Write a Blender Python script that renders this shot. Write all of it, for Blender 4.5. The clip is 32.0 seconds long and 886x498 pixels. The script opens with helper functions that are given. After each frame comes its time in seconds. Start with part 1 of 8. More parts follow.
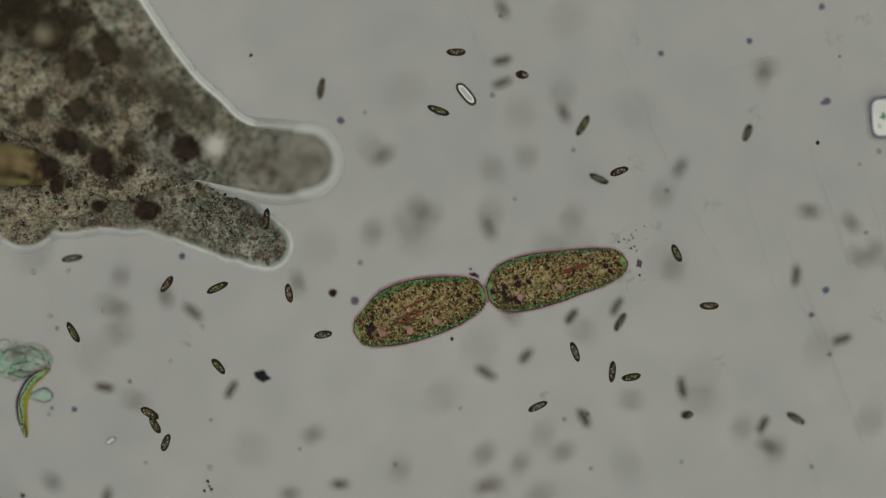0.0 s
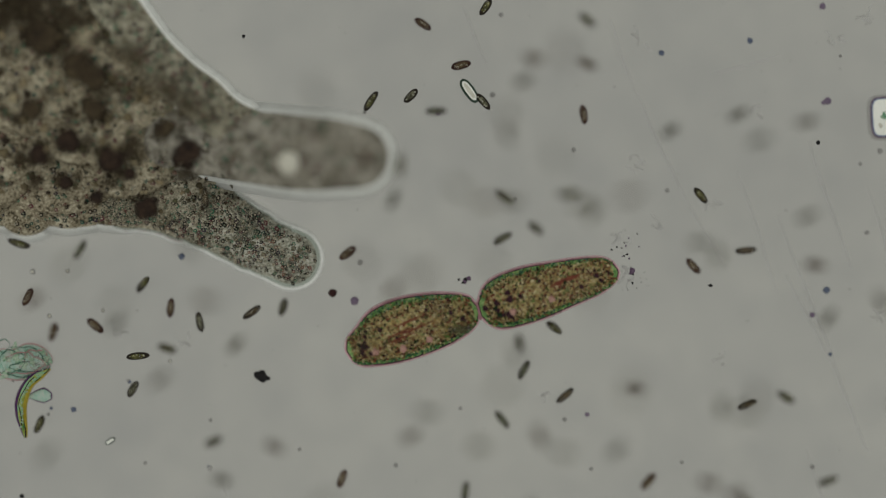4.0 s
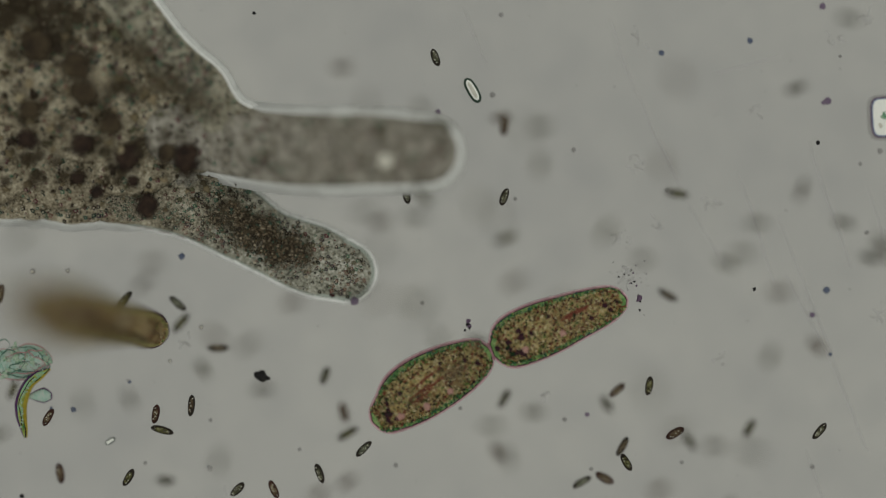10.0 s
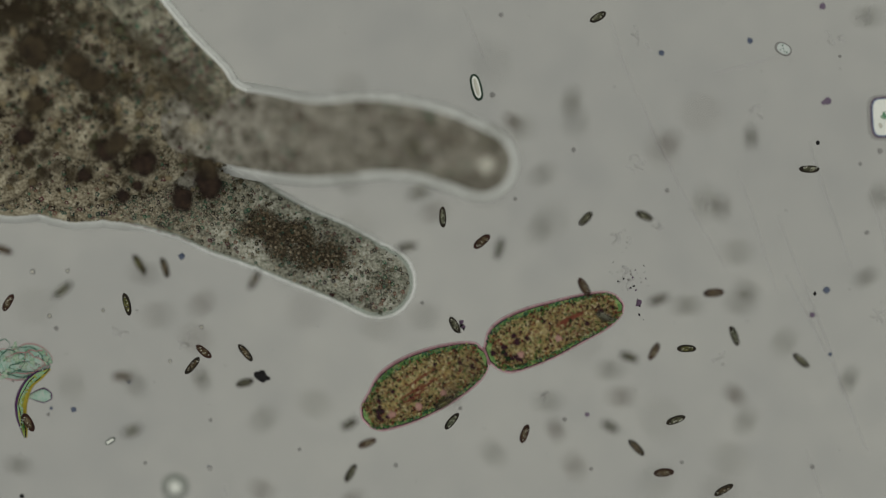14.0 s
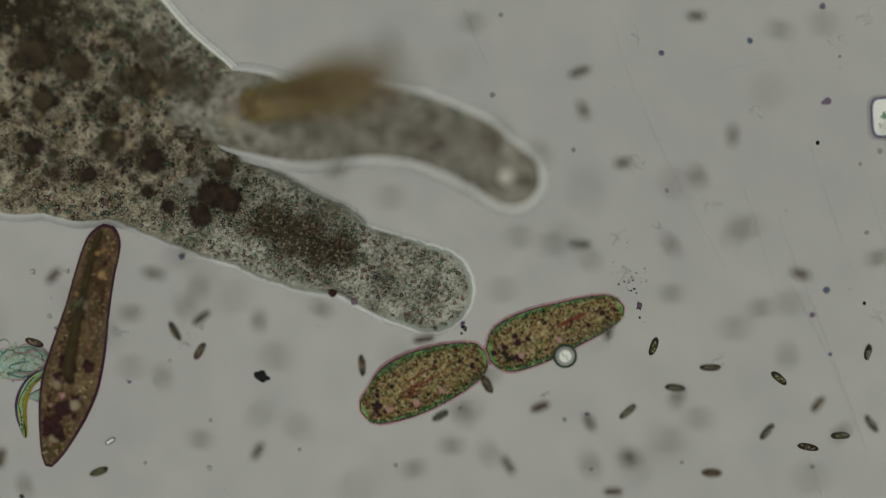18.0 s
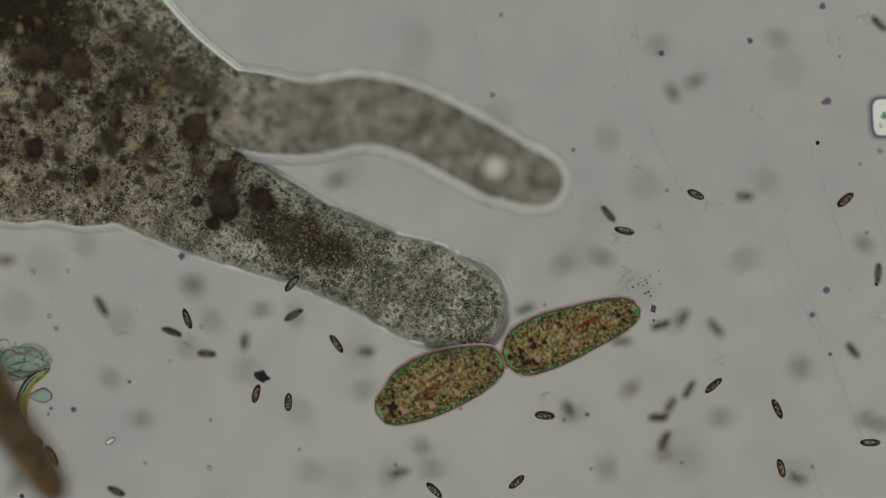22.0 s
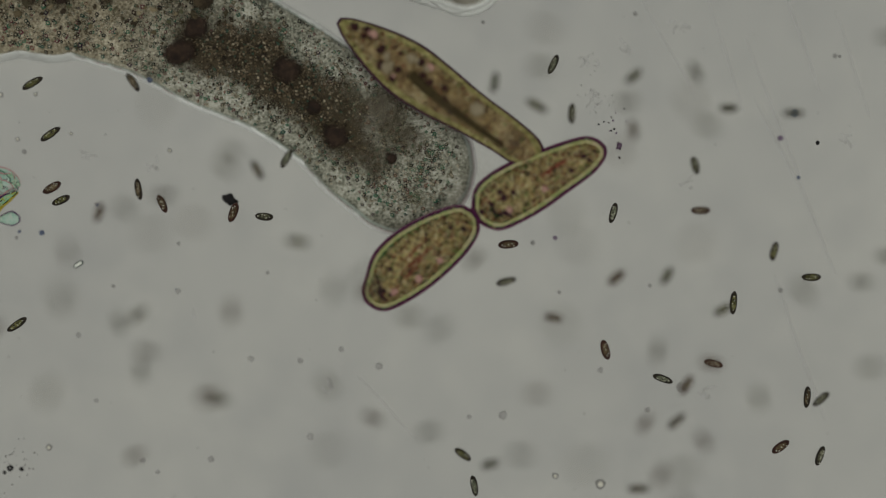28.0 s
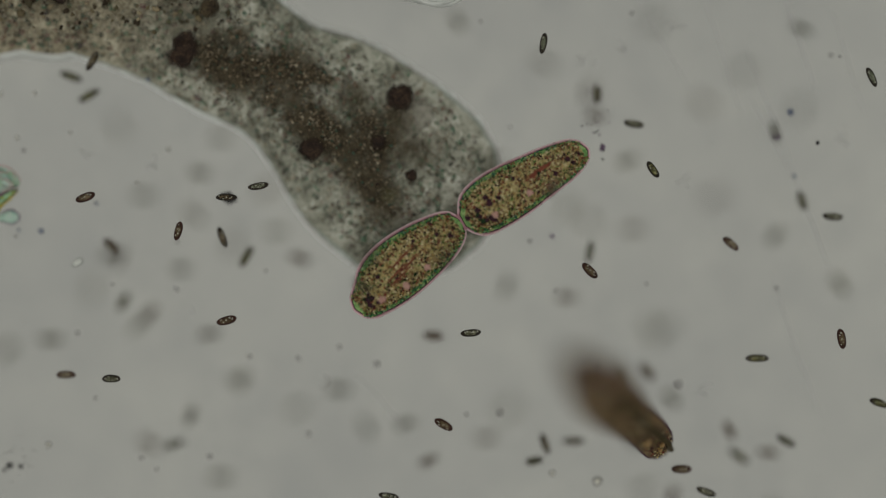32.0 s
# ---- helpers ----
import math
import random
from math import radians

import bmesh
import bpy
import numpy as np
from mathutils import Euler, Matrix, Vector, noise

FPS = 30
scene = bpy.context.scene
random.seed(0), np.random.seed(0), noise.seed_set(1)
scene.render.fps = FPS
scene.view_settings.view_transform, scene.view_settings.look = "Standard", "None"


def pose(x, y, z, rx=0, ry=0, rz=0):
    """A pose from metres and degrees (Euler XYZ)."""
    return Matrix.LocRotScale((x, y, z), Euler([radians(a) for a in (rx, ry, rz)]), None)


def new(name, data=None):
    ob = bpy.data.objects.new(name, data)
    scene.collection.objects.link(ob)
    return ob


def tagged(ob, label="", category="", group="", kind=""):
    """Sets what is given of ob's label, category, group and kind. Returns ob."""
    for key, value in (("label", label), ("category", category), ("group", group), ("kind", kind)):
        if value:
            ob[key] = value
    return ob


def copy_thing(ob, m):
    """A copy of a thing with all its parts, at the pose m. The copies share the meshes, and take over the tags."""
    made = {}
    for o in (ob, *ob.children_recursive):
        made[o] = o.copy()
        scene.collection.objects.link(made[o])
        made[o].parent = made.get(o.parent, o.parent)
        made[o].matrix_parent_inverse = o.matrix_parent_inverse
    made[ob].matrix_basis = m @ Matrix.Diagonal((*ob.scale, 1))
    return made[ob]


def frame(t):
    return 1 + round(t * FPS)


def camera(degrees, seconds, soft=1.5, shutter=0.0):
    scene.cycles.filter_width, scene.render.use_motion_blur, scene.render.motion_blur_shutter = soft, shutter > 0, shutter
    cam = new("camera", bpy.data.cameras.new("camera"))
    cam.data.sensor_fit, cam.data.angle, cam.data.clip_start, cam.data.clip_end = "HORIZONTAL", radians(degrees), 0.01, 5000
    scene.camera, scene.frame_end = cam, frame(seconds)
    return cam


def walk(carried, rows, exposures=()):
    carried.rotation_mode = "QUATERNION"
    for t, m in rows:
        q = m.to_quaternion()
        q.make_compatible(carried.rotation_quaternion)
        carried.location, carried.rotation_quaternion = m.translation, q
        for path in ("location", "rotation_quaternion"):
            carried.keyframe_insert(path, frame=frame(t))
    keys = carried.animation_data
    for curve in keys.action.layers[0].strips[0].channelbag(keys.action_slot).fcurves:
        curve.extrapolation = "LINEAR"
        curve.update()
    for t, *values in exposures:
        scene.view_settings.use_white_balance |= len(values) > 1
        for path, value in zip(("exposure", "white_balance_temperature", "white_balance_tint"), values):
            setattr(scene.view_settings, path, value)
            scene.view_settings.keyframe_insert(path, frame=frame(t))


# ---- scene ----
# A drop of pond water under a microscope, built a thousand times its size:
# one micrometre on the slide is one millimetre here.
S = 0.0005            # metres for one grid step of the plan
DIST = 2.223          # from the objective to the plane of focus
SLIDE_Z = -0.004      # top of the glass slide
END = 32.0

# ---- camera: the objective; the stage is shifted once, late in the clip
cam = camera(20.0, END, soft=1.25)
scene.cycles.transparent_max_bounces = 32      # many thin clear layers lie over one another
cam.data.dof.use_dof = True
cam.data.dof.focus_distance = DIST
cam.data.dof.aperture_fstop = 0.16
STAGE = [(0, 0, 0), (24.5, 0, 0), (25.9, 0, 0), (26.2, 2, 20), (26.5, 10, 105), (26.6, 17, 162), (26.7, 30, 235),
         (26.8, 38, 287), (26.9, 46, 320), (27.0, 49, 323), (27.2, 53, 320), (27.5, 56, 316), (29, 57, 313), (32, 61, 317)]
FOCUS = [(0, .014), (.2, .010), (31.2, .010), (31.5, .020), (32, .020)]


def focus(t):
    """Height of the plane of focus at t, as the stage is racked up and down."""
    return float(np.interp(t, [r[0] for r in FOCUS], [r[1] for r in FOCUS]))


def stage(t):
    """How far the stage is shifted at t, in grid steps."""
    ts = [r[0] for r in STAGE]
    return (float(np.interp(t, ts, [r[1] for r in STAGE])), float(np.interp(t, ts, [r[2] for r in STAGE])))


def eye(t):
    dx, dy = stage(t)
    return dx * S, -dy * S, focus(t) + DIST


walk(cam, [(t, pose(*eye(t))) for t in sorted({r[0] for r in STAGE} | {r[0] for r in FOCUS})])

# ---- light: the lit field of the microscope below, and added brightness above that has no source
world = bpy.data.worlds.new("lit_field")
scene.world = world
world.use_nodes = True
wn = world.node_tree
wn.nodes.clear()
w_out = wn.nodes.new("ShaderNodeOutputWorld")
w_bg = wn.nodes.new("ShaderNodeBackground")
w_co = wn.nodes.new("ShaderNodeTexCoord")
w_sep = wn.nodes.new("ShaderNodeSeparateXYZ")
w_ramp = wn.nodes.new("ShaderNodeValToRGB")
w_map = wn.nodes.new("ShaderNodeMapRange")
w_map.inputs[1].default_value, w_map.inputs[2].default_value = -1, 1
wn.links.new(w_co.outputs["Generated"], w_sep.inputs[0])
wn.links.new(w_sep.outputs[2], w_map.inputs[0])
wn.links.new(w_map.outputs[0], w_ramp.inputs[0])
wn.links.new(w_ramp.outputs[0], w_bg.inputs[0])
wn.links.new(w_bg.outputs[0], w_out.inputs[0])
FIELD = (0.293, 0.293, 0.257, 1)
w_ramp.color_ramp.elements[0].position, w_ramp.color_ramp.elements[0].color = 0.30, FIELD
# upper half added brighter than the field, so pale rims show white
w_ramp.color_ramp.elements[1].position, w_ramp.color_ramp.elements[1].color = 0.62, (0.66, 0.66, 0.62, 1)
w_bg.inputs[1].default_value = 1.0


# ---- materials
def material(name, colours, scale=200.0, clear=0.0, rough=0.6, bump=0.15, detail=5.0, space="Object", island=False, fine=None, tint=(1, 1, 1), soft=0.0, other=None, fade=None, spread=0.36):
    """A soft living surface: two scales of mottling from dark to light, partly clear."""
    m = bpy.data.materials.new(name)
    m.use_nodes = True
    n, l = m.node_tree.nodes, m.node_tree.links
    n.clear()
    out = n.new("ShaderNodeOutputMaterial")
    bsdf = n.new("ShaderNodeBsdfPrincipled")
    bsdf.inputs["Roughness"].default_value = rough
    bsdf.inputs["Specular IOR Level"].default_value = 0.12
    if space == "World":
        co = n.new("ShaderNodeNewGeometry").outputs["Position"]
    else:
        tc = n.new("ShaderNodeTexCoord").outputs["Object"]
        info = n.new("ShaderNodeObjectInfo")
        add = n.new("ShaderNodeVectorMath")
        add.operation = "ADD"
        l.new(tc, add.inputs[0])
        l.new(info.outputs["Random"], add.inputs[1])
        co = add.outputs[0]
    ramp = n.new("ShaderNodeValToRGB")
    while len(ramp.color_ramp.elements) < len(colours):
        ramp.color_ramp.elements.new(0.5)
    for i, c in enumerate(colours):
        e = ramp.color_ramp.elements[i]
        e.position = 0.5 + spread * (i / max(1, len(colours) - 1) - 0.5)
        e.color = (*c, 1)
    if island:
        geo = n.new("ShaderNodeNewGeometry")
        ramp.color_ramp.interpolation = "CONSTANT"
        for i in range(len(colours)):
            ramp.color_ramp.elements[i].position = i / len(colours)
        l.new(geo.outputs["Random Per Island"], ramp.inputs[0])
        colour = ramp.outputs[0]
    else:
        big = n.new("ShaderNodeTexNoise")
        big.inputs["Scale"].default_value = scale
        big.inputs["Detail"].default_value = detail
        small = n.new("ShaderNodeTexNoise")
        small.inputs["Scale"].default_value = fine or scale * 5
        small.inputs["Detail"].default_value = 2
        l.new(co, big.inputs["Vector"])
        l.new(co, small.inputs["Vector"])
        mix = n.new("ShaderNodeMix")
        mix.inputs[0].default_value = 0.5
        l.new(big.outputs[0], mix.inputs[2])
        l.new(small.outputs[0], mix.inputs[3])
        l.new(mix.outputs[0], ramp.inputs[0])
        colour = ramp.outputs[0]
        b = n.new("ShaderNodeBump")
        b.inputs["Strength"].default_value = bump
        b.inputs["Distance"].default_value = 0.002
        l.new(small.outputs[0], b.inputs["Height"])
        l.new(b.outputs[0], bsdf.inputs["Normal"])
    if other:
        # towards the lobes the cytoplasm thins out: a second palette along a slanted line
        ramp2 = n.new("ShaderNodeValToRGB")
        while len(ramp2.color_ramp.elements) < len(other):
            ramp2.color_ramp.elements.new(0.5)
        for i, c in enumerate(other):
            ramp2.color_ramp.elements[i].position = 0.5 + spread * (i / (len(other) - 1) - 0.5)
            ramp2.color_ramp.elements[i].color = (*c, 1)
        l.new(mix.outputs[0], ramp2.inputs[0])
        dot = n.new("ShaderNodeVectorMath")
        dot.operation = "DOT_PRODUCT"
        dot.inputs[1].default_value = (fade[0], fade[1], 0)
        l.new(co, dot.inputs[0])
        wav = n.new("ShaderNodeTexNoise")
        wav.inputs["Scale"].default_value = 30
        l.new(co, wav.inputs["Vector"])
        sm = n.new("ShaderNodeMath")
        sm.operation = "MULTIPLY_ADD"
        sm.inputs[1].default_value = 0.09
        l.new(wav.outputs[0], sm.inputs[0])
        l.new(dot.outputs["Value"], sm.inputs[2])
        mr = n.new("ShaderNodeMapRange")
        mr.interpolation_type = "SMOOTHSTEP"
        mr.inputs[1].default_value, mr.inputs[2].default_value = fade[2], fade[3]
        l.new(sm.outputs[0], mr.inputs[0])
        mc = n.new("ShaderNodeMix")
        mc.data_type = "RGBA"
        l.new(mr.outputs[0], mc.inputs[0])
        l.new(colour, mc.inputs[6])
        l.new(ramp2.outputs[0], mc.inputs[7])
        colour = mc.outputs[2]
    l.new(colour, bsdf.inputs["Base Color"])
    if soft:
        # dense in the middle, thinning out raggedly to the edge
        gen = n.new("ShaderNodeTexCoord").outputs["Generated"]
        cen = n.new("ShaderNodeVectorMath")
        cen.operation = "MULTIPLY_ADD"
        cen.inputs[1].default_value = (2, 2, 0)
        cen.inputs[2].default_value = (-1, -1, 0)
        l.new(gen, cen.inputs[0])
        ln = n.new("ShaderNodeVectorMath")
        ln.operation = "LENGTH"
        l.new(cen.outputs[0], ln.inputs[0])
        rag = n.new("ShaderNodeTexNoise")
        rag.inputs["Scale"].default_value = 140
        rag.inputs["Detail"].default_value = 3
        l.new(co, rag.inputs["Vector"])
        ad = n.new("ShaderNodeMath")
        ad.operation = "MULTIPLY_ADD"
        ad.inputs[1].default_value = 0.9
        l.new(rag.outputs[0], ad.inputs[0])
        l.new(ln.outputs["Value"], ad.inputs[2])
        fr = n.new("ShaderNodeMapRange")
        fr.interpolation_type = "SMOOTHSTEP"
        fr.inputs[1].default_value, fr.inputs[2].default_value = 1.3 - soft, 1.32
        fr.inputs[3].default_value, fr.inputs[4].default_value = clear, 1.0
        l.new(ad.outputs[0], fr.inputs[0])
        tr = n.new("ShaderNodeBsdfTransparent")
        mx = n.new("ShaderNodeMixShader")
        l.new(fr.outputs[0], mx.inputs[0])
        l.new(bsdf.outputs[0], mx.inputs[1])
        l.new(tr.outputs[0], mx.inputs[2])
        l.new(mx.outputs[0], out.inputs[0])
    elif clear:
        tr = n.new("ShaderNodeBsdfTransparent")
        tr.inputs[0].default_value = (*tint, 1)
        mx = n.new("ShaderNodeMixShader")
        mx.inputs[0].default_value = clear
        l.new(bsdf.outputs[0], mx.inputs[1])
        l.new(tr.outputs[0], mx.inputs[2])
        l.new(mx.outputs[0], out.inputs[0])
    else:
        l.new(bsdf.outputs[0], out.inputs[0])
    return m


M_ECTO = material("cytoplasm", [(.045, .036, .021), (.185, .16, .107), (.285, .253, .178), (.45, .415, .31)], 55, space="World", fine=420, bump=0.3, other=[(.065, .068, .052), (.2, .202, .157), (.325, .325, .265), (.47, .47, .405)], fade=(.8, -.6, -0.215, -0.085), spread=0.25)
M_ECTO_HIGH = material("ectoplasm_smooth", [(.066, .058, .042), (.215, .202, .165), (.36, .345, .295)], 60, space="World", fine=190, spread=0.33)
M_EDGE = material("granular_edge", [(.06, .056, .04), (.2, .19, .138), (.3, .286, .215), (.43, .41, .325)], 100, space="World", fine=480, bump=0.3, spread=0.28)
M_CORE = material("endoplasm_stream", [(.1, .076, .046), (.13, .1, .062), (.16, .126, .082), (.07, .053, .032), (.195, .16, .11), (.105, .09, .058), (.045, .036, .023), (.25, .21, .15), (.115, .083, .05), (.018, .014, .01), (.33, .29, .21), (.03, .07, .05), (.025, .018, .014)], island=True)
M_CLEARLAYER = material("clear_layer", [(.3, .35, .3), (.43, .47, .42)], 110)
# the optical halo round the amoeba, painted in three pale rim colours
M_THINHALO = material("thin_halo", [(.74, .76, .73), (.86, .88, .85)], 60, bump=0.05)
M_HALO = material("wide_halo", [(.68, .7, .67), (.79, .81, .78)], 60, bump=0.05)
M_OUTERGLOW = material("outer_coat", [(.57, .585, .555), (.63, .645, .615)], 50, bump=0.05)
# membrane line, with the lens's pink colour fringe put into its colour
M_RIMLINE = material("membrane", [(.3, .2, .2), (.42, .34, .32)], 160)
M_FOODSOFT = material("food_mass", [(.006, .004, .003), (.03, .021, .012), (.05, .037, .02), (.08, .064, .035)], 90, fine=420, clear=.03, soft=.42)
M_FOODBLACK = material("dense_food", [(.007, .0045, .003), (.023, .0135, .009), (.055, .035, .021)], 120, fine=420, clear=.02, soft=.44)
M_MOTTLE = material("brown_mottle", [(.016, .011, .006), (.045, .033, .018), (.08, .064, .035)], 90, fine=400, clear=.42, soft=.9)
M_BROWN = material("thick_brown", [(.016, .011, .006), (.04, .029, .015), (.07, .054, .028)], 70, fine=300, clear=.36, soft=1.0)
M_STREAM = material("brown_stream", [(.05, .038, .022), (.105, .083, .05), (.17, .14, .09)], 60, fine=260, clear=.58, soft=.9)
M_INNERBROWN = material("inner_brown", [(.035, .026, .014), (.085, .067, .038), (.14, .115, .07)], 70, fine=300, clear=.62, soft=1.0)
M_MOTTLEPALE = material("pale_mottle", [(.28, .24, .15), (.42, .37, .25), (.5, .47, .37)], 90, fine=400, clear=.5, soft=.9)
M_LUMP = material("cytoplasm_lumps", [(.05, .036, .02), (.1, .08, .046), (.22, .18, .11), (.08, .066, .036), (.28, .24, .15), (.035, .026, .016), (.05, .042, .024), (.09, .09, .05), (.14, .115, .066), (.026, .019, .012)], island=True)
M_VACDIM = material("dim_vacuole", [(.16, .13, .08), (.29, .25, .165)], 60)
M_VAC = material("clear_vacuole", [(.46, .45, .37), (.6, .59, .52)], 60)
M_GRAIN = material("grains", [(.01, .012, .01), (.012, .04, .032), (.04, .025, .02), (.44, .40, .31), (.16, .14, .09), (.03, .027, .02), (.4, .37, .29), (.02, .09, .07), (.014, .013, .014), (.12, .03, .045), (.2, .09, .07), (.3, .27, .2), (.06, .15, .1), (.04, .17, .1), (.36, .33, .25), (.035, .02, .04)], island=True)
M_GRAINCORE = material("grain_middle", [(.24, .225, .16), (.38, .34, .26), (.18, .19, .14)], island=True)
# pellicle rim; the magenta paints in the lens's colour fringe
M_PELL = material("pellicle", [(.26, .11, .14), (.4, .24, .25)], 200)
# pale pink glow outside the cell's edge, painted as a rim colour
M_EDGEGLOW = material("outer_film", [(.5, .32, .35), (.58, .45, .46)], 150)
M_PELLDARK = material("pellicle_inner_line", [(.022, .006, .016), (.06, .018, .036)], 200)
M_CORTEX = material("green_cortex", [(.04, .12, .035), (.15, .29, .09), (.33, .41, .18)], 220, fine=700)
M_PARA = material("paramecium_cytoplasm", [(.035, .023, .012), (.2, .13, .057), (.36, .28, .13), (.29, .26, .105), (.46, .36, .19), (.62, .55, .35)], 130, clear=0.1, fine=560, bump=0.3, spread=0.28)
M_PINK = material("pink_vacuole", [(.3, .15, .12), (.46, .3, .25)], 260)
M_GREENDARK = material("dark_green_food", [(.004, .01, .004), (.012, .035, .01)], 150)
M_RED = material("red_streak", [(.13, .03, .02), (.2, .07, .04)], 200)
M_CELL = material("flagellate_wall", [(.008, .007, .006), (.034, .027, .018)], 200)
M_CELLRED = material("flagellate_wall_red", [(.014, .006, .005), (.06, .026, .018)], 200)
M_CELLIN = material("flagellate_inside", [(.02, .025, .014), (.1, .1, .06), (.3, .3, .22)], 180, fine=600)
M_CELLIN2 = material("flagellate_inside_brown", [(.022, .014, .008), (.09, .064, .034), (.25, .21, .13)], 180, fine=600)
M_SHINE = material("bright_spot", [(.75, .78, .72), (.85, .86, .8)], 100)
M_BLACK = material("black_speck", [(.004, .004, .005), (.02, .02, .02)], 200)
M_BLUE = material("blue_dot", [(.06, .08, .12), (.12, .14, .2)], 200)
M_PALEGREY = material("pale_grey_speck", [(.27, .265, .255), (.36, .36, .345)], 200)
M_GREY = material("grey_speck", [(.2, .195, .19), (.3, .3, .285)], 200)
M_PURPLE = material("purple_speck", [(.06, .035, .07), (.16, .11, .16)], 200)
M_GREENGLASS = material("green_fragment", [(.05, .2, .1), (.3, .42, .3), (.42, .4, .36)], 90, fine=260)
M_OLIVE = material("olive_tube", [(.02, .16, .05), (.28, .3, .06), (.2, .42, .26), (.34, .36, .16)], 90, fine=300)
M_VIOLET = material("violet_edge", [(.03, .01, .06), (.09, .03, .09)], 200)
M_PALE = material("pale_fragment", [(.2, .38, .29), (.36, .48, .41), (.48, .44, .42)], 80, fine=260)
M_SCRATCH = material("scratch", [(.385, .385, .375), (.44, .44, .43)], 60)


def glass():
    m = bpy.data.materials.new("slide_glass")
    m.use_nodes = True
    n, l = m.node_tree.nodes, m.node_tree.links
    n.clear()
    out = n.new("ShaderNodeOutputMaterial")
    tr = n.new("ShaderNodeBsdfTransparent")
    gl = n.new("ShaderNodeBsdfGlossy")
    gl.inputs["Roughness"].default_value = 0.08
    mx = n.new("ShaderNodeMixShader")
    mx.inputs[0].default_value = 0.012
    geo = n.new("ShaderNodeNewGeometry")
    noi = n.new("ShaderNodeTexNoise")
    noi.inputs["Scale"].default_value = 3.0
    noi.inputs["Detail"].default_value = 4
    ramp = n.new("ShaderNodeValToRGB")
    ramp.color_ramp.elements[0].position, ramp.color_ramp.elements[0].color = 0.34, (.90, .905, .92, 1)
    ramp.color_ramp.elements[1].position, ramp.color_ramp.elements[1].color = 0.64, (1, 1, 1, 1)
    noi2 = n.new("ShaderNodeTexNoise")
    noi2.inputs["Scale"].default_value = 22.0
    noi2.inputs["Detail"].default_value = 3
    mixn = n.new("ShaderNodeMix")
    mixn.inputs[0].default_value = 0.45
    l.new(geo.outputs["Position"], noi.inputs["Vector"])
    l.new(geo.outputs["Position"], noi2.inputs["Vector"])
    l.new(noi.outputs[0], mixn.inputs[2])
    l.new(noi2.outputs[0], mixn.inputs[3])
    l.new(mixn.outputs[0], ramp.inputs[0])
    l.new(ramp.outputs[0], tr.inputs[0])
    l.new(tr.outputs[0], mx.inputs[1])
    l.new(gl.outputs[0], mx.inputs[2])
    l.new(mx.outputs[0], out.inputs[0])
    return m


M_GLASS = glass()


# ---- building helpers
def spot(x, y, z=0.0):
    """Plan place (grid steps from the picture's upper left corner at the start) to metres."""
    return ((x - 784) * S, (441 - y) * S, z)


def seen(t, x, y, z):
    """The place at height z that lies behind the plan point (x, y) of the field of view at t."""
    ex, ey, ez = eye(t)
    k = (ez - z) / DIST
    return (ex + (x - 784) * S * k, ey + (441 - y) * S * k, z)


def part(name, bm, mat, parent=None, label=""):
    me = bpy.data.meshes.new(name)
    bm.to_mesh(me)
    bm.free()
    return part_of(name, me, mat, parent, label)


def part_of(name, me, mat, parent=None, label=""):
    if mat and not me.materials:
        me.materials.append(mat)
    for p in me.polygons:
        p.use_smooth = True
    ob = new(name, me)
    if parent:
        ob.parent = parent
    if label:
        tagged(ob, label)
    return ob


def lens_bm(r, h, rings=5, seg=28, wobble=0.0, rnd=None, power=2.0):
    """A flattened round body: radius r, half height h."""
    bm = bmesh.new()
    ph = [(rnd.uniform(0, 6.3), rnd.uniform(-1, 1)) for _ in range(4)] if rnd else []
    loops = []
    for i in range(1, 2 * rings):
        a = math.pi * i / (2 * rings)
        rr, zz = r * math.sin(a), h * math.copysign(abs(math.cos(a)) ** (2 / power), math.cos(a))
        loop = []
        for k in range(seg):
            b = 2 * math.pi * k / seg
            f = 1 + wobble * sum(c * math.sin((j + 2) * b + p) for j, (p, c) in enumerate(ph))
            loop.append(bm.verts.new((rr * f * math.cos(b), rr * f * math.sin(b), zz)))
        loops.append(loop)
    top, bot = bm.verts.new((0, 0, h)), bm.verts.new((0, 0, -h))
    for k in range(seg):
        k2 = (k + 1) % seg
        bm.faces.new((top, loops[0][k], loops[0][k2]))
        bm.faces.new((bot, loops[-1][k2], loops[-1][k]))
        for i in range(len(loops) - 1):
            bm.faces.new((loops[i][k], loops[i + 1][k], loops[i + 1][k2], loops[i][k2]))
    return bm


def smooth_at(u, knots):
    """Smooth curve through a few (u, value) knots."""
    for i in range(len(knots) - 1):
        (a, va), (b, vb) = knots[i], knots[i + 1]
        if u <= b or i == len(knots) - 2:
            f = min(1, max(0, (u - a) / (b - a)))
            p0 = knots[max(0, i - 1)]
            p3 = knots[min(len(knots) - 1, i + 2)]
            ma = (vb - p0[1]) / max(1e-6, b - p0[0]) * (b - a)
            mb = (p3[1] - va) / max(1e-6, p3[0] - a) * (b - a)
            return ((2 * f ** 3 - 3 * f ** 2 + 1) * va + (f ** 3 - 2 * f ** 2 + f) * ma
                    + (-2 * f ** 3 + 3 * f ** 2) * vb + (f ** 3 - f ** 2) * mb)


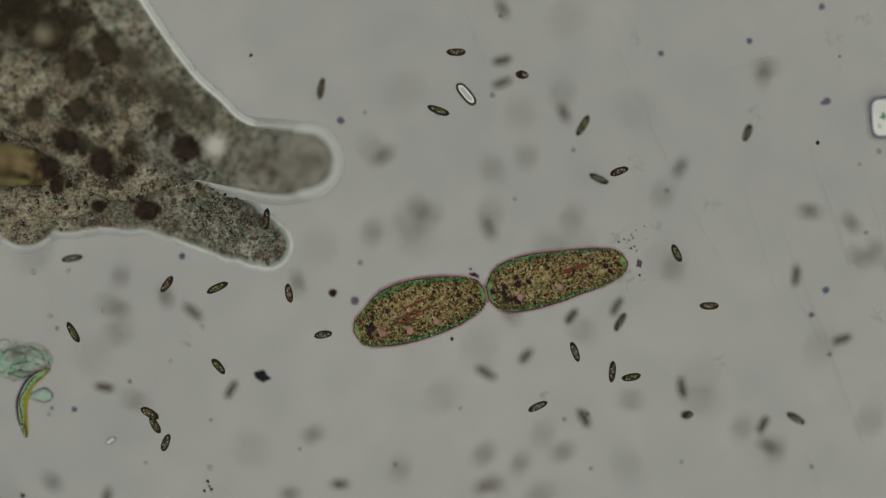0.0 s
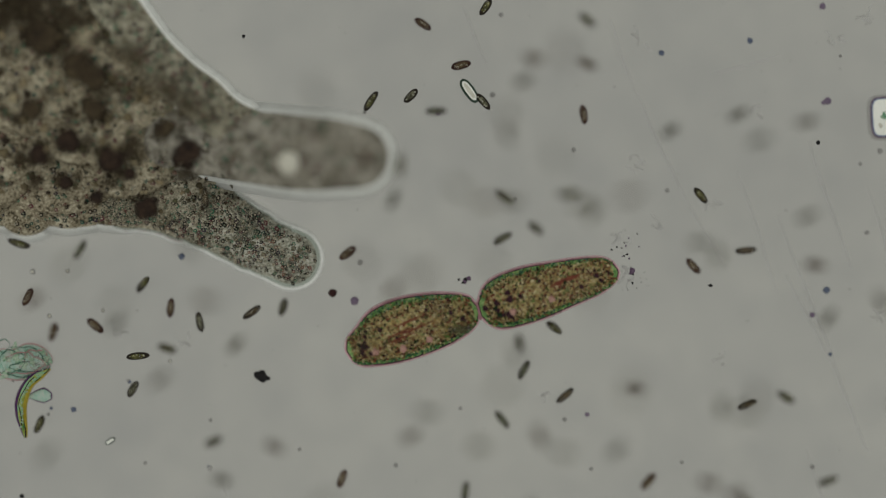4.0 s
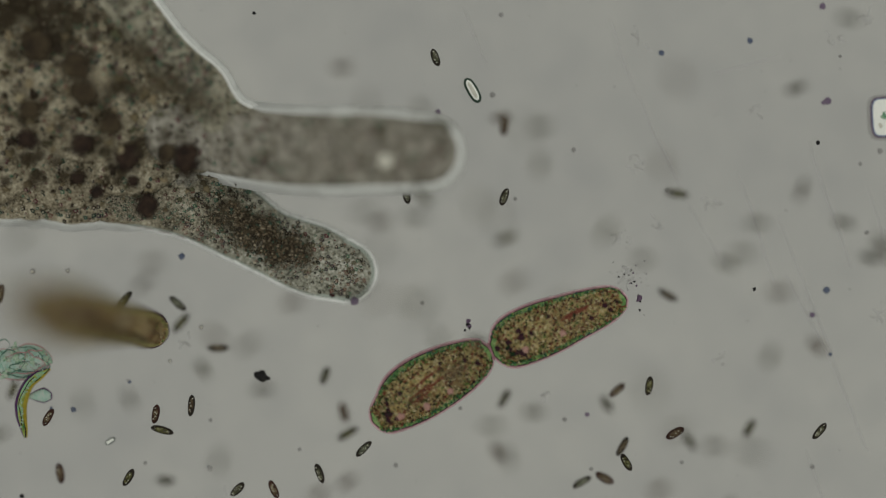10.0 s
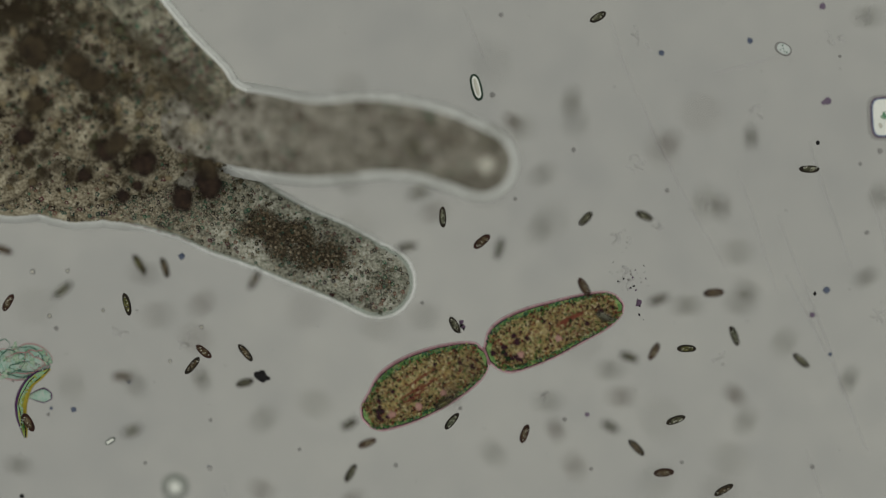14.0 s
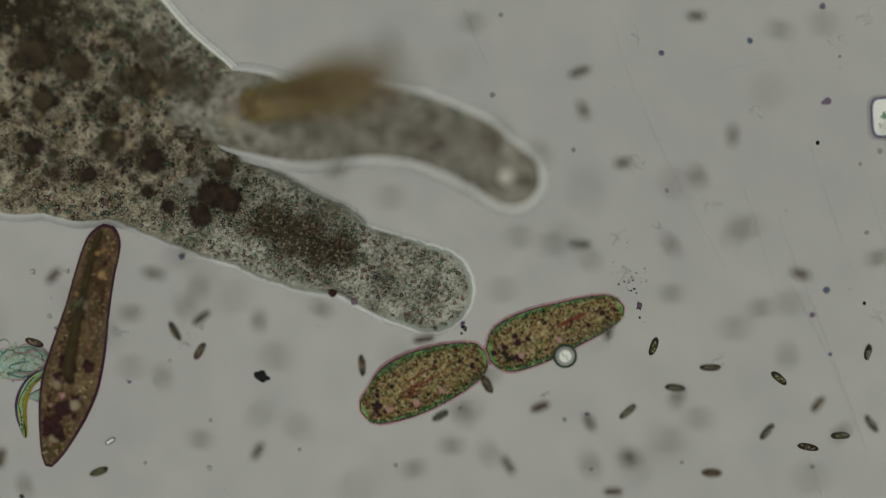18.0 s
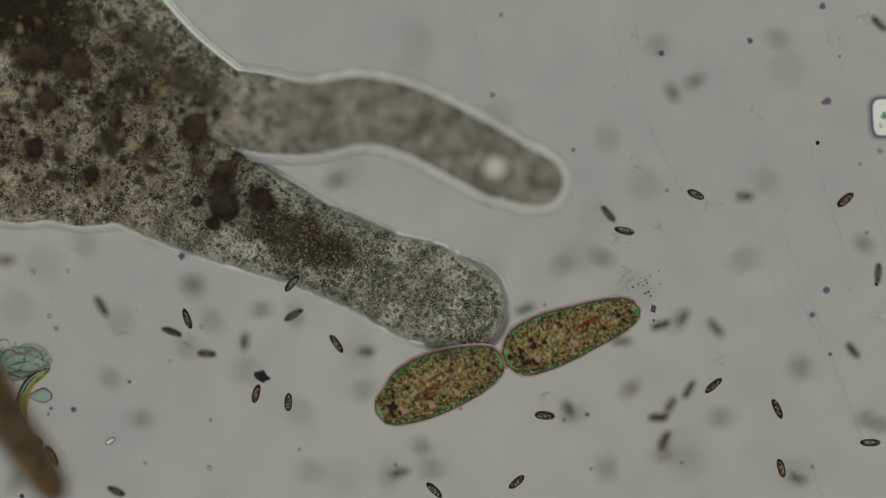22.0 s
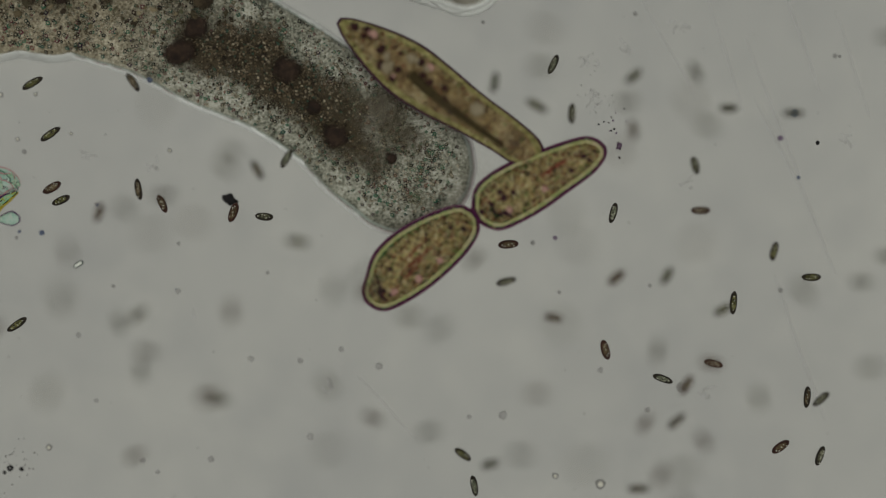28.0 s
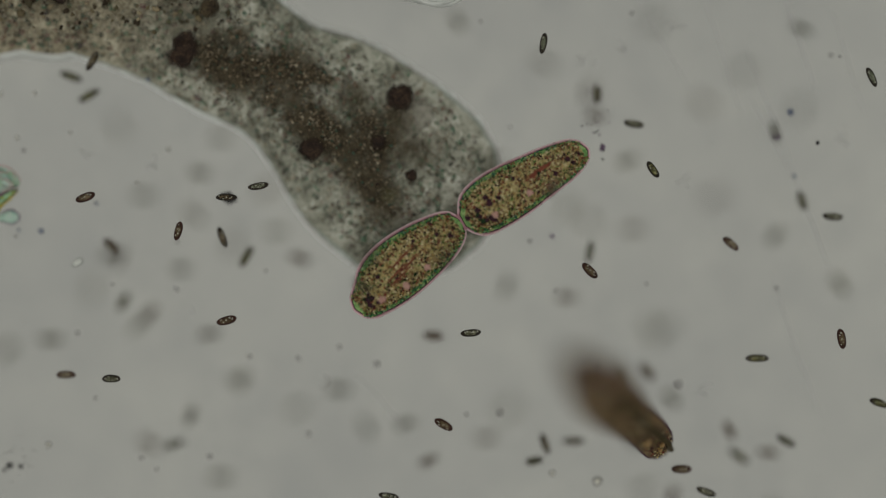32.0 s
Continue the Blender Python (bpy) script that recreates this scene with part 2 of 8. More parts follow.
def loft_bm(length, up, down, height, grow=0.0, n=26, seg=20, lift=0.0):
    """A long cell body along +x from 0: its half widths up (+y) and down (-y) follow knots; grow swells it all round."""
    bm = bmesh.new()
    loops = []
    for i in range(n + 1):
        u = 0.5 - 0.5 * math.cos(math.pi * (0.02 + 0.96 * i / n))
        a, b = max(0.0, smooth_at(u, up)), max(0.0, smooth_at(u, down))
        end = math.sqrt(max(0.0, 1 - (2 * u - 1) ** 8))
        a, b = a + grow * end, b + grow * end
        c, w = (a - b) / 2, max(1e-5, (a + b) / 2)
        h = height * min(1, w / (0.35 * max(v for _, v in up) + 0.35 * max(v for _, v in down))) ** 0.7
        x = -grow + (length + 2 * grow) * (i / n if i in (0, n) else u)
        loops.append([bm.verts.new((x, c + w * math.cos(2 * math.pi * k / seg), lift + h * math.sin(2 * math.pi * k / seg))) for k in range(seg)])
    for i in range(n):
        for k in range(seg):
            k2 = (k + 1) % seg
            bm.faces.new((loops[i][k2], loops[i + 1][k2], loops[i + 1][k], loops[i][k]))
    bm.faces.new(loops[0])
    bm.faces.new(list(reversed(loops[-1])))
    bmesh.ops.recalc_face_normals(bm, faces=bm.faces)
    return bm


OCTA_V = [(1, 0, 0), (0, 1, 0), (-1, 0, 0), (0, -1, 0), (0, 0, 1), (0, 0, -1)]
OCTA_F = [(0, 1, 4), (1, 2, 4), (2, 3, 4), (3, 0, 4), (1, 0, 5), (2, 1, 5), (3, 2, 5), (0, 3, 5)]


def grains_mesh(name, places, cored=0.0):
    """Many small grains in one mesh; places: x, y, z, radius; those larger than cored have a pale middle."""
    verts, faces = [], []
    for x, y, z, r in places:
        o = len(verts)
        q = random.uniform(0, 1.5)
        c, s = math.cos(q), math.sin(q)
        e = random.uniform(0.7, 1.3)
        verts += [(x + r * (a * e * c - b * s), y + r * (a * e * s + b * c), z + r * d * 0.8) for a, b, d in OCTA_V]
        faces += [tuple(o + i for i in f) for f in OCTA_F]
    n = len(faces)
    for x, y, z, r in places if cored else ():
        if r > cored:
            o = len(verts)
            verts += [(x + .5 * r * a, y + .5 * r * b, z + r * .55 + r * d * 0.4) for a, b, d in OCTA_V]
            faces += [tuple(o + i for i in f) for f in OCTA_F]
    me = bpy.data.meshes.new(name)
    me.from_pydata(verts, [], faces)
    if cored:
        me.materials.append(M_GRAIN)
        me.materials.append(M_GRAINCORE)
        for p in me.polygons[n:]:
            p.material_index = 1
    return me


def cluster_mesh(name, seed, count, spread, sizes, high=0.004, ring=0.0):
    """A ragged cloud of flat lumps round the origin (or round a ring), in one mesh."""
    q = random.Random(seed)
    verts, faces = [], []
    for _ in range(count):
        a, d = q.uniform(0, 6.283), ring + max(-1.6, min(1.6, q.gauss(0, 1))) * spread
        b = lens_bm(S * q.uniform(*sizes), S * 2.5, rings=2, seg=9, wobble=.3, rnd=q)
        b.verts.index_update()
        o = len(verts)
        cz = q.uniform(-high, high)
        verts += [(v.co.x + d * S * math.cos(a), v.co.y + d * S * math.sin(a), v.co.z + cz) for v in b.verts]
        faces += [tuple(o + v.index for v in f.verts) for f in b.faces]
        b.free()
    me = bpy.data.meshes.new(name)
    me.from_pydata(verts, [], faces)
    return me


def tube_bm(points, radius, seg=8):
    """A round thread through points (metres), tapering by the radius of each."""
    bm = bmesh.new()
    loops = []
    for i, p in enumerate(points):
        d = (Vector(points[min(i + 1, len(points) - 1)]) - Vector(points[max(i - 1, 0)])).normalized()
        side = d.cross(Vector((0, 0, 1))).normalized()
        upv = side.cross(d)
        r = radius(i / (len(points) - 1)) if callable(radius) else radius
        loops.append([bm.verts.new(Vector(p) + r * (math.cos(6.2832 * k / seg) * side + math.sin(6.2832 * k / seg) * upv)) for k in range(seg)])
    for i in range(len(loops) - 1):
        for k in range(seg):
            bm.faces.new((loops[i][k], loops[i][(k + 1) % seg], loops[i + 1][(k + 1) % seg], loops[i + 1][k]))
    bm.faces.new(loops[0])
    bm.faces.new(loops[-1])
    bmesh.ops.recalc_face_normals(bm, faces=bm.faces)
    return bm


KEYED = []            # (thing, rows) for motions()

# ---- the slide
bm = bmesh.new()
bmesh.ops.create_cube(bm, size=1)
bmesh.ops.scale(bm, vec=(3.2, 2.4, 0.05), verts=bm.verts)
bmesh.ops.bevel(bm, geom=bm.edges[:], offset=0.004, segments=2, affect="EDGES")
bmesh.ops.translate(bm, vec=(0, -0.08, SLIDE_Z - 0.025), verts=bm.verts)
slide = part("ground", bm, M_GLASS)
for p in slide.data.polygons:
    p.use_smooth = False
tagged(slide, "clear glass microscope slide with fine scratches", "slide", kind="structure")

# ---- the amoeba: rigid lens-shaped pieces that glide along its streaming lobes
rnd = random.Random(7)
amoeba = tagged(new("amoeba"), "grey-brown granular amoeba with two lobes stretching over the slide", "amoeba")
DISCS = {}


def segment(kind, r, thick):
    """A piece of a lobe: its granular body and the halo painted as pale discs under it. Pieces of one size share their
    meshes.
    """
    q = max(24, int(round(r / 8.0)) * 8)
    key = (kind, q, thick, rnd.randrange(8))
    if key not in DISCS:
        R = q * S
        rim = {"low": 4.5, "tip": 4.5, "high": 8, "body": 6, "edge": 8, "inner": 0, "bare_edge": 0}[kind]
        flat = 2.0 if kind in ("low", "tip", "high") else 4.0
        body = bpy.data.meshes.new("lobe_body")
        b = lens_bm(R - {"low": 4.5, "tip": 7.5}.get(kind, 0) * S, thick, seg=40, power=flat)
        b.to_mesh(body)
        b.free()
        edge = bpy.data.meshes.new("lobe_rim")
        b = lens_bm(R + rim * S, .0012, rings=3, seg=40, power=6)
        b.to_mesh(edge)
        b.free()
        count = int({"low": 0.0105, "tip": 0.010, "high": 0.003, "body": 0.026, "edge": 0.02, "inner": 0.02, "bare_edge": 0.02}[kind] * q * q)
        pl = []
        for _ in range(count):
            a, d = rnd.uniform(0, 6.283), math.sqrt(rnd.random()) * {"low": 0.9, "tip": 0.8}.get(kind, 0.95)
            pl.append((d * R * math.cos(a), d * R * math.sin(a), thick * (1 - d * d) ** (1 / flat) + 0.0005, S * rnd.choice((1.1, 1.4, 1.9, 2.4, 3.0, 3.6, 4.4) if kind == "low" else ((1.2, 1.7, 2.4, 3.2, 4.0) if kind == "tip" else (1.3, 1.8, 2.4, 3.1, 4.0, 4.9)))))
        line = clear = glow = None
        if kind not in ("low", "tip", "inner", "bare_edge"):
            glow = bpy.data.meshes.new("lobe_glow")
            b = lens_bm(R + (rim + (10 if kind == "high" else 7)) * S, .0008, rings=3, seg=40, power=6)
            b.to_mesh(glow)
            b.free()
        if kind in ("low", "tip"):
            line = bpy.data.meshes.new("lobe_membrane")
            b = lens_bm(R, thick * 0.4, rings=3, seg=40)
            b.to_mesh(line)
            b.free()
            clear = bpy.data.meshes.new("lobe_clear")
            b = lens_bm(R - 1.8 * S, thick * 0.5, rings=3, seg=40)
            b.to_mesh(clear)
            b.free()
        DISCS[key] = (body, edge, grains_mesh("granulation", pl, 2.2 * S), line, clear, glow)
    body, edge, grain, line, clear, glow = DISCS[key]
    mat = {"low": M_ECTO, "tip": M_ECTO, "high": M_ECTO_HIGH, "body": M_ECTO, "edge": M_EDGE, "inner": M_ECTO, "bare_edge": M_EDGE}[kind]
    ob = part_of("lobe_segment", body, mat, amoeba)
    # bright halo light painted as wider pale discs beneath the piece
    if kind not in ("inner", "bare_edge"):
        e = part_of("clear_rim", edge, M_THINHALO if kind in ("low", "tip") else M_HALO, ob, "bright painted halo")
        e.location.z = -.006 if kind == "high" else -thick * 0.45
    if glow:
        e = part_of("outer_coat", glow, M_OUTERGLOW, ob, "faint outer fringe of the painted halo")
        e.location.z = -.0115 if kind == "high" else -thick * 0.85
    if line:
        e = part_of("membrane", line, M_RIMLINE, ob, "thin membrane with a painted pink fringe")
        e.location.z = -thick * 0.38
        e = part_of("clear_layer", clear, M_CLEARLAYER, ob, "pale clear outer layer")
        e.location.z = -thick * 0.2
    g = part_of("granulation", grain, M_GRAIN, ob, "dark and pale grains")
    tagged(g, kind="stuff")
    return ob, q


def profile(table, t):
    """Centre line of a lobe at t: nodes (x, y, radius) between the tabled times, resampled by length."""
    ts = [r[0] for r in table]
    i = max(0, min(len(ts) - 2, int(np.searchsorted(ts, t)) - 1))
    f = min(1.0, max(0.0, (t - ts[i]) / (ts[i + 1] - ts[i])))

    def dense(nodes):
        a = np.array(nodes, float)
        s = np.concatenate([[0], np.cumsum(np.hypot(np.diff(a[:, 0]), np.diff(a[:, 1])))])
        u = np.linspace(0, 1, 60) * s[-1]
        kn = [[(s[j], a[j, c]) for j in range(len(a))] for c in range(3)]
        return np.array([[smooth_at(v, kn[c]) for c in range(3)] for v in u])
    return dense(table[i][1]) * (1 - f) + dense(table[i + 1][1]) * f


LOW = [
    (0, [(230, 330, 75), (300, 345, 70), (360, 375, 65), (403, 400, 55), (445, 420, 46), (473, 434, 42)]),
    (3, [(230, 330, 75), (310, 350, 70), (370, 380, 64), (402, 399, 59), (446, 422, 53), (504, 451, 52)]),
    (6, [(230, 325, 78), (320, 350, 72), (375, 382, 62), (425, 414, 53), (480, 445, 55), (545, 470, 53)]),
    (9, [(230, 320, 80), (330, 345, 76), (410, 392, 64), (468, 428, 56), (540, 458, 62), (598, 477, 53)]),
    (13, [(230, 310, 85), (330, 335, 84), (392, 370, 75), (500, 426, 68), (578, 460, 66), (650, 496, 60)]),
    (17, [(230, 304, 92), (340, 345, 95), (425, 381, 92), (490, 405, 76), (573, 440, 66), (656, 476, 70), (740, 508, 75)]),
    (20, [(230, 300, 96), (350, 350, 98), (460, 390, 88), (573, 433, 74), (650, 472, 72), (725, 504, 84), (796, 528, 83)]),
    (23, [(230, 300, 102), (362, 350, 104), (480, 403, 91), (575, 444, 74), (650, 476, 74), (735, 518, 92), (817, 546, 88)]),
    (24.5, [(230, 304, 103), (362, 350, 106), (480, 405, 93), (580, 450, 77), (660, 488, 81), (735, 539, 104), (812, 562, 98)]),
    (26.5, [(230, 308, 104), (365, 357, 112), (485, 414, 99), (605, 485, 87), (700, 530, 116), (778, 604, 118)]),
    (27, [(230, 310, 106), (370, 352, 111), (495, 412, 100), (615, 480, 93), (708, 528, 117), (780, 596, 117)]),
    (28, [(230, 314, 108), (330, 345, 108), (441, 392, 116), (546, 443, 109), (641, 503, 109), (718, 557, 125), (774, 607, 122)]),
    (30, [(230, 314, 108), (330, 345, 108), (441, 392, 114), (538, 442, 110), (628, 492, 121), (718, 576, 153), (773, 619, 143)]),
    (32, [(230, 314, 108), (340, 350, 112), (461, 402, 124), (561, 462, 116), (653, 523, 147), (731, 600, 171), (780, 641, 172)])]
HIGH = [
    (0, [(300, 250, 54), (430, 278, 56), (500, 287, 58), (540, 285, 50)]),
    (3, [(305, 245, 56), (450, 262, 64), (540, 275, 65), (604, 281, 55)]),
    (6, [(305, 240, 56), (450, 262, 63), (550, 271, 65), (640, 268, 58), (685, 269, 52)]),
    (9, [(305, 236, 56), (460, 261, 61), (560, 268, 63), (660, 268, 60), (732, 268, 54)]),
    (13, [(330, 222, 60), (455, 242, 66), (550, 255, 64), (650, 250, 62), (740, 256, 57), (831, 284, 53)]),
    (17, [(350, 190, 60), (440, 204, 70), (540, 226, 64), (640, 218, 62), (730, 224, 58), (820, 258, 53), (892, 305, 50)]),
    (20, [(350, 180, 60), (440, 194, 70), (540, 217, 66), (640, 208, 63), (730, 224, 58), (820, 265, 56), (900, 308, 52), (932, 327, 48)]),
    (23, [(350, 180, 60), (450, 201, 68), (550, 209, 62), (640, 193, 58), (730, 213, 55), (815, 256, 56), (890, 298, 53), (956, 319, 43)]),
    (24.5, [(350, 180, 60), (450, 203, 68), (550, 211, 60), (640, 195, 57), (730, 218, 56), (815, 260, 58), (890, 302, 52), (956, 323, 42)]),
    (26.5, [(350, 180, 60), (470, 200, 70), (570, 212, 58), (660, 204, 53), (750, 225, 58), (840, 252, 64), (914, 294, 48)]),
    (32, [(350, 180, 60), (470, 195, 66), (560, 200, 58), (640, 200, 53), (720, 220, 54), (790, 245, 54), (840, 265, 46)])]


def lobe(table, kind, stations, z, thick, fixed=0, root=None):
    """Fill a lobe with pieces: three at each station, one on the centre line and one towards either edge."""
    times = [r[0] for r in table]
    curves = {t: profile(table, t) for t in times}
    for k in range(stations):
        u = k / (stations - 1)
        if fixed:
            r = fixed
        else:
            r = min(np.interp(u, np.linspace(0, 1, 60), curves[t][:, 2]) for t in times)
        for side in (0, -1, 1):
            ob, q = segment("tip" if kind == "low" and u > .9 else kind, r, thick)
            dz, rows = rnd.uniform(-0.0008, 0.0008), []
            spin = rnd.uniform(0, 360)
            for t in times:
                c = curves[t]
                v = u
                if fixed:
                    ok = np.nonzero(c[:, 2] >= q)[0]
                    v = u * (ok.max() / 59 if len(ok) else 0.0)
                x, y, R = (float(np.interp(v, np.linspace(0, 1, 60), c[:, j])) for j in range(3))
                i = min(58, int(v * 59))
                dx, dy = c[i + 1, 0] - c[i, 0], c[i + 1, 1] - c[i, 1]
                n = math.hypot(dx, dy) or 1
                zz = z if root is None else root + (z - root) * min(1.0, max(0.0, x - 385) / 190)
                off = side * min(max(0.0, R - q), q * (1.45 if fixed else 0.95))
                rows.append((t, pose(*seen(t, *(np.array((x - dy / n * off, y + dx / n * off)) - stage(t)), zz + dz + climb(kind, t)), 0, 0, spin)))
            if rows[-1][0] < END:
                rows.append((END, rows[-1][1]))
            KEYED.append((ob, rows))
    for phi in (-80, -60, -40, -20, 0, 20, 40, 60, 80):
        ob, q = segment("tip" if kind == "low" else kind, fixed or min(curves[t][-1, 2] for t in times), thick)
        spin, rows = rnd.uniform(0, 360), []
        for t in times:
            c = curves[t]
            ok = np.nonzero(c[:, 2] >= q)[0]
            i = int(ok.max()) if len(ok) else 0
            x, y, R = c[i]
            a, b = c[max(0, i - 1)], c[max(1, i)]
            way = math.atan2(b[1] - a[1], b[0] - a[0]) + radians(phi)
            off = min(max(0.0, R - q), q * (1.45 if fixed else .95))
            rows.append((t, pose(*seen(t, *(np.array((x + off * math.cos(way), y + off * math.sin(way))) - stage(t)), z + climb(kind, t)), 0, 0, spin)))
        if rows[-1][0] < END:
            rows.append((END, rows[-1][1]))
        KEYED.append((ob, rows))


def climb(kind, t):
    """The high lobe sinks a little as the amoeba flows on."""
    return 0.0 if kind == "low" else float(np.interp(t, (0, 20, 24), (0, 0, -.014)))


def settle(t):
    """The bulky middle of the amoeba sinks as the cell pours itself into its lobes."""
    return float(np.interp(t, (0, 14, 23), (1, .75, .22)))


# middle pieces of the body: kind, x, y, radius, and a small step in height
BODY = [("inner", 300, 280, 122, .006), ("inner", 320, 300, 104, .004), ("inner", 215, 212, 144, .014), ("inner", 105, 100, 156, .018), ("inner", 100, 228, 160, .008), ("inner", -95, 200, 206, .01),
        ("inner", -40, -60, 168, .018), ("body", 150, 300, 104, .003), ("body", 10, 300, 110, .003), ("inner", 336, 236, 80, .025), ("inner", 290, 200, 80, .024), ("inner", 250, 160, 84, .018),
        ("inner", 206, 110, 86, .016), ("inner", 165, 50, 80, .016), ("inner", 120, -20, 72, .016), ("body", 75, 325, 84, .002), ("body", 220, 310, 94, .002), ("body", 120, 332, 76, .002), ("body", -30, 320, 90, .002),
        ("body", 98, 329, 80, .0022), ("body", 145, 328, 80, .0018), ("body", 170, 322, 84, .0021), ("body", 195, 316, 89, .0019), ("body", 22, 322, 87, .002), ("body", 48, 325, 84, .0023), ("inner", -160, -220, 158, .022),
        ("inner", -260, 60, 260, .012), ("inner", 30, 50, 182, .022), ("inner", 150, 170, 130, .020), ("inner", 262, 236, 100, .012), ("inner", 352, 268, 72, .008)]


def bulge(y):
    """How far a middle piece stands above the flat lower edge."""
    f = min(1.0, max(0.0, (335 - y) / 210))
    return .014 * f * f * (3 - 2 * f)


def rise(x, y, t=0.0):
    """Height of the body's upper side at a place, above that of the flat lower edge."""
    return settle(t) * max([bulge(b[2]) for b in BODY if math.hypot(x - b[1], y - b[2]) < b[3] + 8] + [0.0])


lobe(LOW, "low", 38, 0.002, 0.006)
lobe(LOW, "low", 38, 0.0015, 0.0062, fixed=76)
lobe(HIGH, "high", 60, 0.042, 0.008, root=0.016)
for kind, x, y, r, z in BODY:
    ob, q = segment(kind, r, 0.005)
    z = .002 + .2 * z + rnd.uniform(-.0006, .0006)
    right = 36 if y < 250 else 26
    lift = -12 - .12 * min(200, max(0, 200 - x)) if y > 190 else -12
    a = rnd.uniform(0, 360)
    KEYED.append((ob, [(t, pose(*seen(0, x + f * right + g, y + h * lift, z + bulge(y) * settle(t)), 0, 0, a)) for t, f, g, h in ((0, 0, 0, 0), (10, .3, 0, .65), (20, 1, 0, .9), (23, 1, 3, .2), (25, 1, 4, .05), (END, 1, 8, 0))]))
ob, q = segment("body", 56, 0.010)
KEYED.append((ob, [(t, pose(*spot(x, y, .001))) for t, x, y in ((0, 40, 380), (3, 42, 366), (6, 48, 354), (13, 60, 322), (20, 80, 310), (END, 80, 310))]))

# the shoulder: a soft hollow curve from the body into the high lobe
SHOULDER = [(0, [(190, -80), (245, 0), (300, 82), (345, 140), (385, 176), (425, 214), (470, 232)]),
            (3, [(190, -80), (245, 0), (300, 78), (345, 120), (385, 146), (425, 184), (470, 203)]),
            (6, [(192, -80), (250, 0), (300, 62), (345, 110), (385, 145), (422, 180), (470, 201)]),
            (9, [(205, -80), (265, 0), (316, 66), (352, 100), (388, 130), (425, 184), (475, 203)]),
            (13, [(222, -80), (282, 0), (330, 60), (362, 94), (392, 124), (420, 162), (475, 182)]),
            (17, [(222, -80), (284, 0), (332, 56), (365, 86), (395, 112), (425, 142), (475, 162)]),
            (20, [(225, -80), (286, 0), (334, 54), (367, 84), (397, 108), (428, 130), (478, 148)]),
            (END, [(230, -80), (290, 0), (338, 58), (368, 84), (396, 108), (425, 132), (478, 150)])]
for k in range(34):
    u, rows = k / 33 * 6, []
    ob, q = segment("edge" if k < 30 else "bare_edge", 40, 0.006)
    for t, line in SHOULDER:
        knots = [[(i, p[c]) for i, p in enumerate(line)] for c in (0, 1)]
        x, y = (smooth_at(u, knots[c]) for c in (0, 1))
        x1, y1 = (smooth_at(min(6, u + .1), knots[c]) - smooth_at(max(0, u - .1), knots[c]) for c in (0, 1))
        n = math.hypot(x1, y1)
        rows.append((t, pose(*seen(0, x - 40 * y1 / n, y + 40 * x1 / n, .008 + .016 * settle(t) + .0001 * (k % 5)))))
    KEYED.append((ob, rows))


def lumps(count, seed, box, z, sizes, track, free=False):
    """Blotchy lumps of food and vacuoles inside the body, one loose mass; box: x0, y0, x1, y1 on the plan."""
    q = random.Random(seed)
    verts, faces = [], []
    while count:
        x, y = q.uniform(box[0], box[2]), q.uniform(box[1], box[3])
        if not free and (x > 195 + .85 * y - sizes[1] or y > 380 - sizes[1]):
            continue
        count -= 1
        b = lens_bm(S * q.uniform(*sizes), S * 5, rings=2, seg=12, wobble=.3, rnd=q)
        b.verts.index_update()
        o = len(verts)
        cx, cy, cz = seen(0, x, y, q.uniform(*z) - .004 + .7 * rise(x, y))
        verts += [(v.co.x + cx, v.co.y + cy, v.co.z + cz) for v in b.verts]
        faces += [tuple(o + v.index for v in f.verts) for f in b.faces]
        b.free()
    me = bpy.data.meshes.new("lump")
    me.from_pydata(verts, [], faces)
    ob = tagged(part_of("lumpy_mass", me, M_LUMP, amoeba, "brown and tan lumps in the cytoplasm"), kind="stuff")
    KEYED.append((ob, [(t, pose(a * S, b * S, 0)) for t, a, b in track]))


lumps(90, 1, (-60, -60, 420, 300), (.015, .022), (3, 9), [(0, 0, 0), (8, 14, -6), (16, 30, 4), (24, 40, 8), (END, 50, 8)])
lumps(80, 2, (-60, 60, 420, 360), (.012, .017), (3, 8), [(0, 0, 0), (8, 6, 4), (16, 22, 10), (24, 40, -4), (END, 54, -8)])
lumps(240, 3, (-40, -40, 420, 385), (.0125, .016), (1.8, 4.5), [(0, 0, 0), (8, 8, 2), (16, 26, 6), (24, 44, 4), (END, 50, 2)])


def inside(name, mat, r, h, track, z, label, wobble=0.045):
    """A body carried in the amoeba; track: seconds, x, y on the plan."""
    ob = part(name, lens_bm(r * S, h, rings=4, seg=28, wobble=wobble, rnd=rnd), mat, amoeba, label)
    rows = [(t, pose(*seen(0, x, y, z + rise(x, y, t)), 0, 0, 7 * t)) for t, x, y in track]
    if rows[0][0] > 0:
        rows.insert(0, (0, rows[0][1]))
    if rows[-1][0] < END:
        rows.append((END, rows[-1][1]))
    KEYED.append((ob, rows))
    return ob


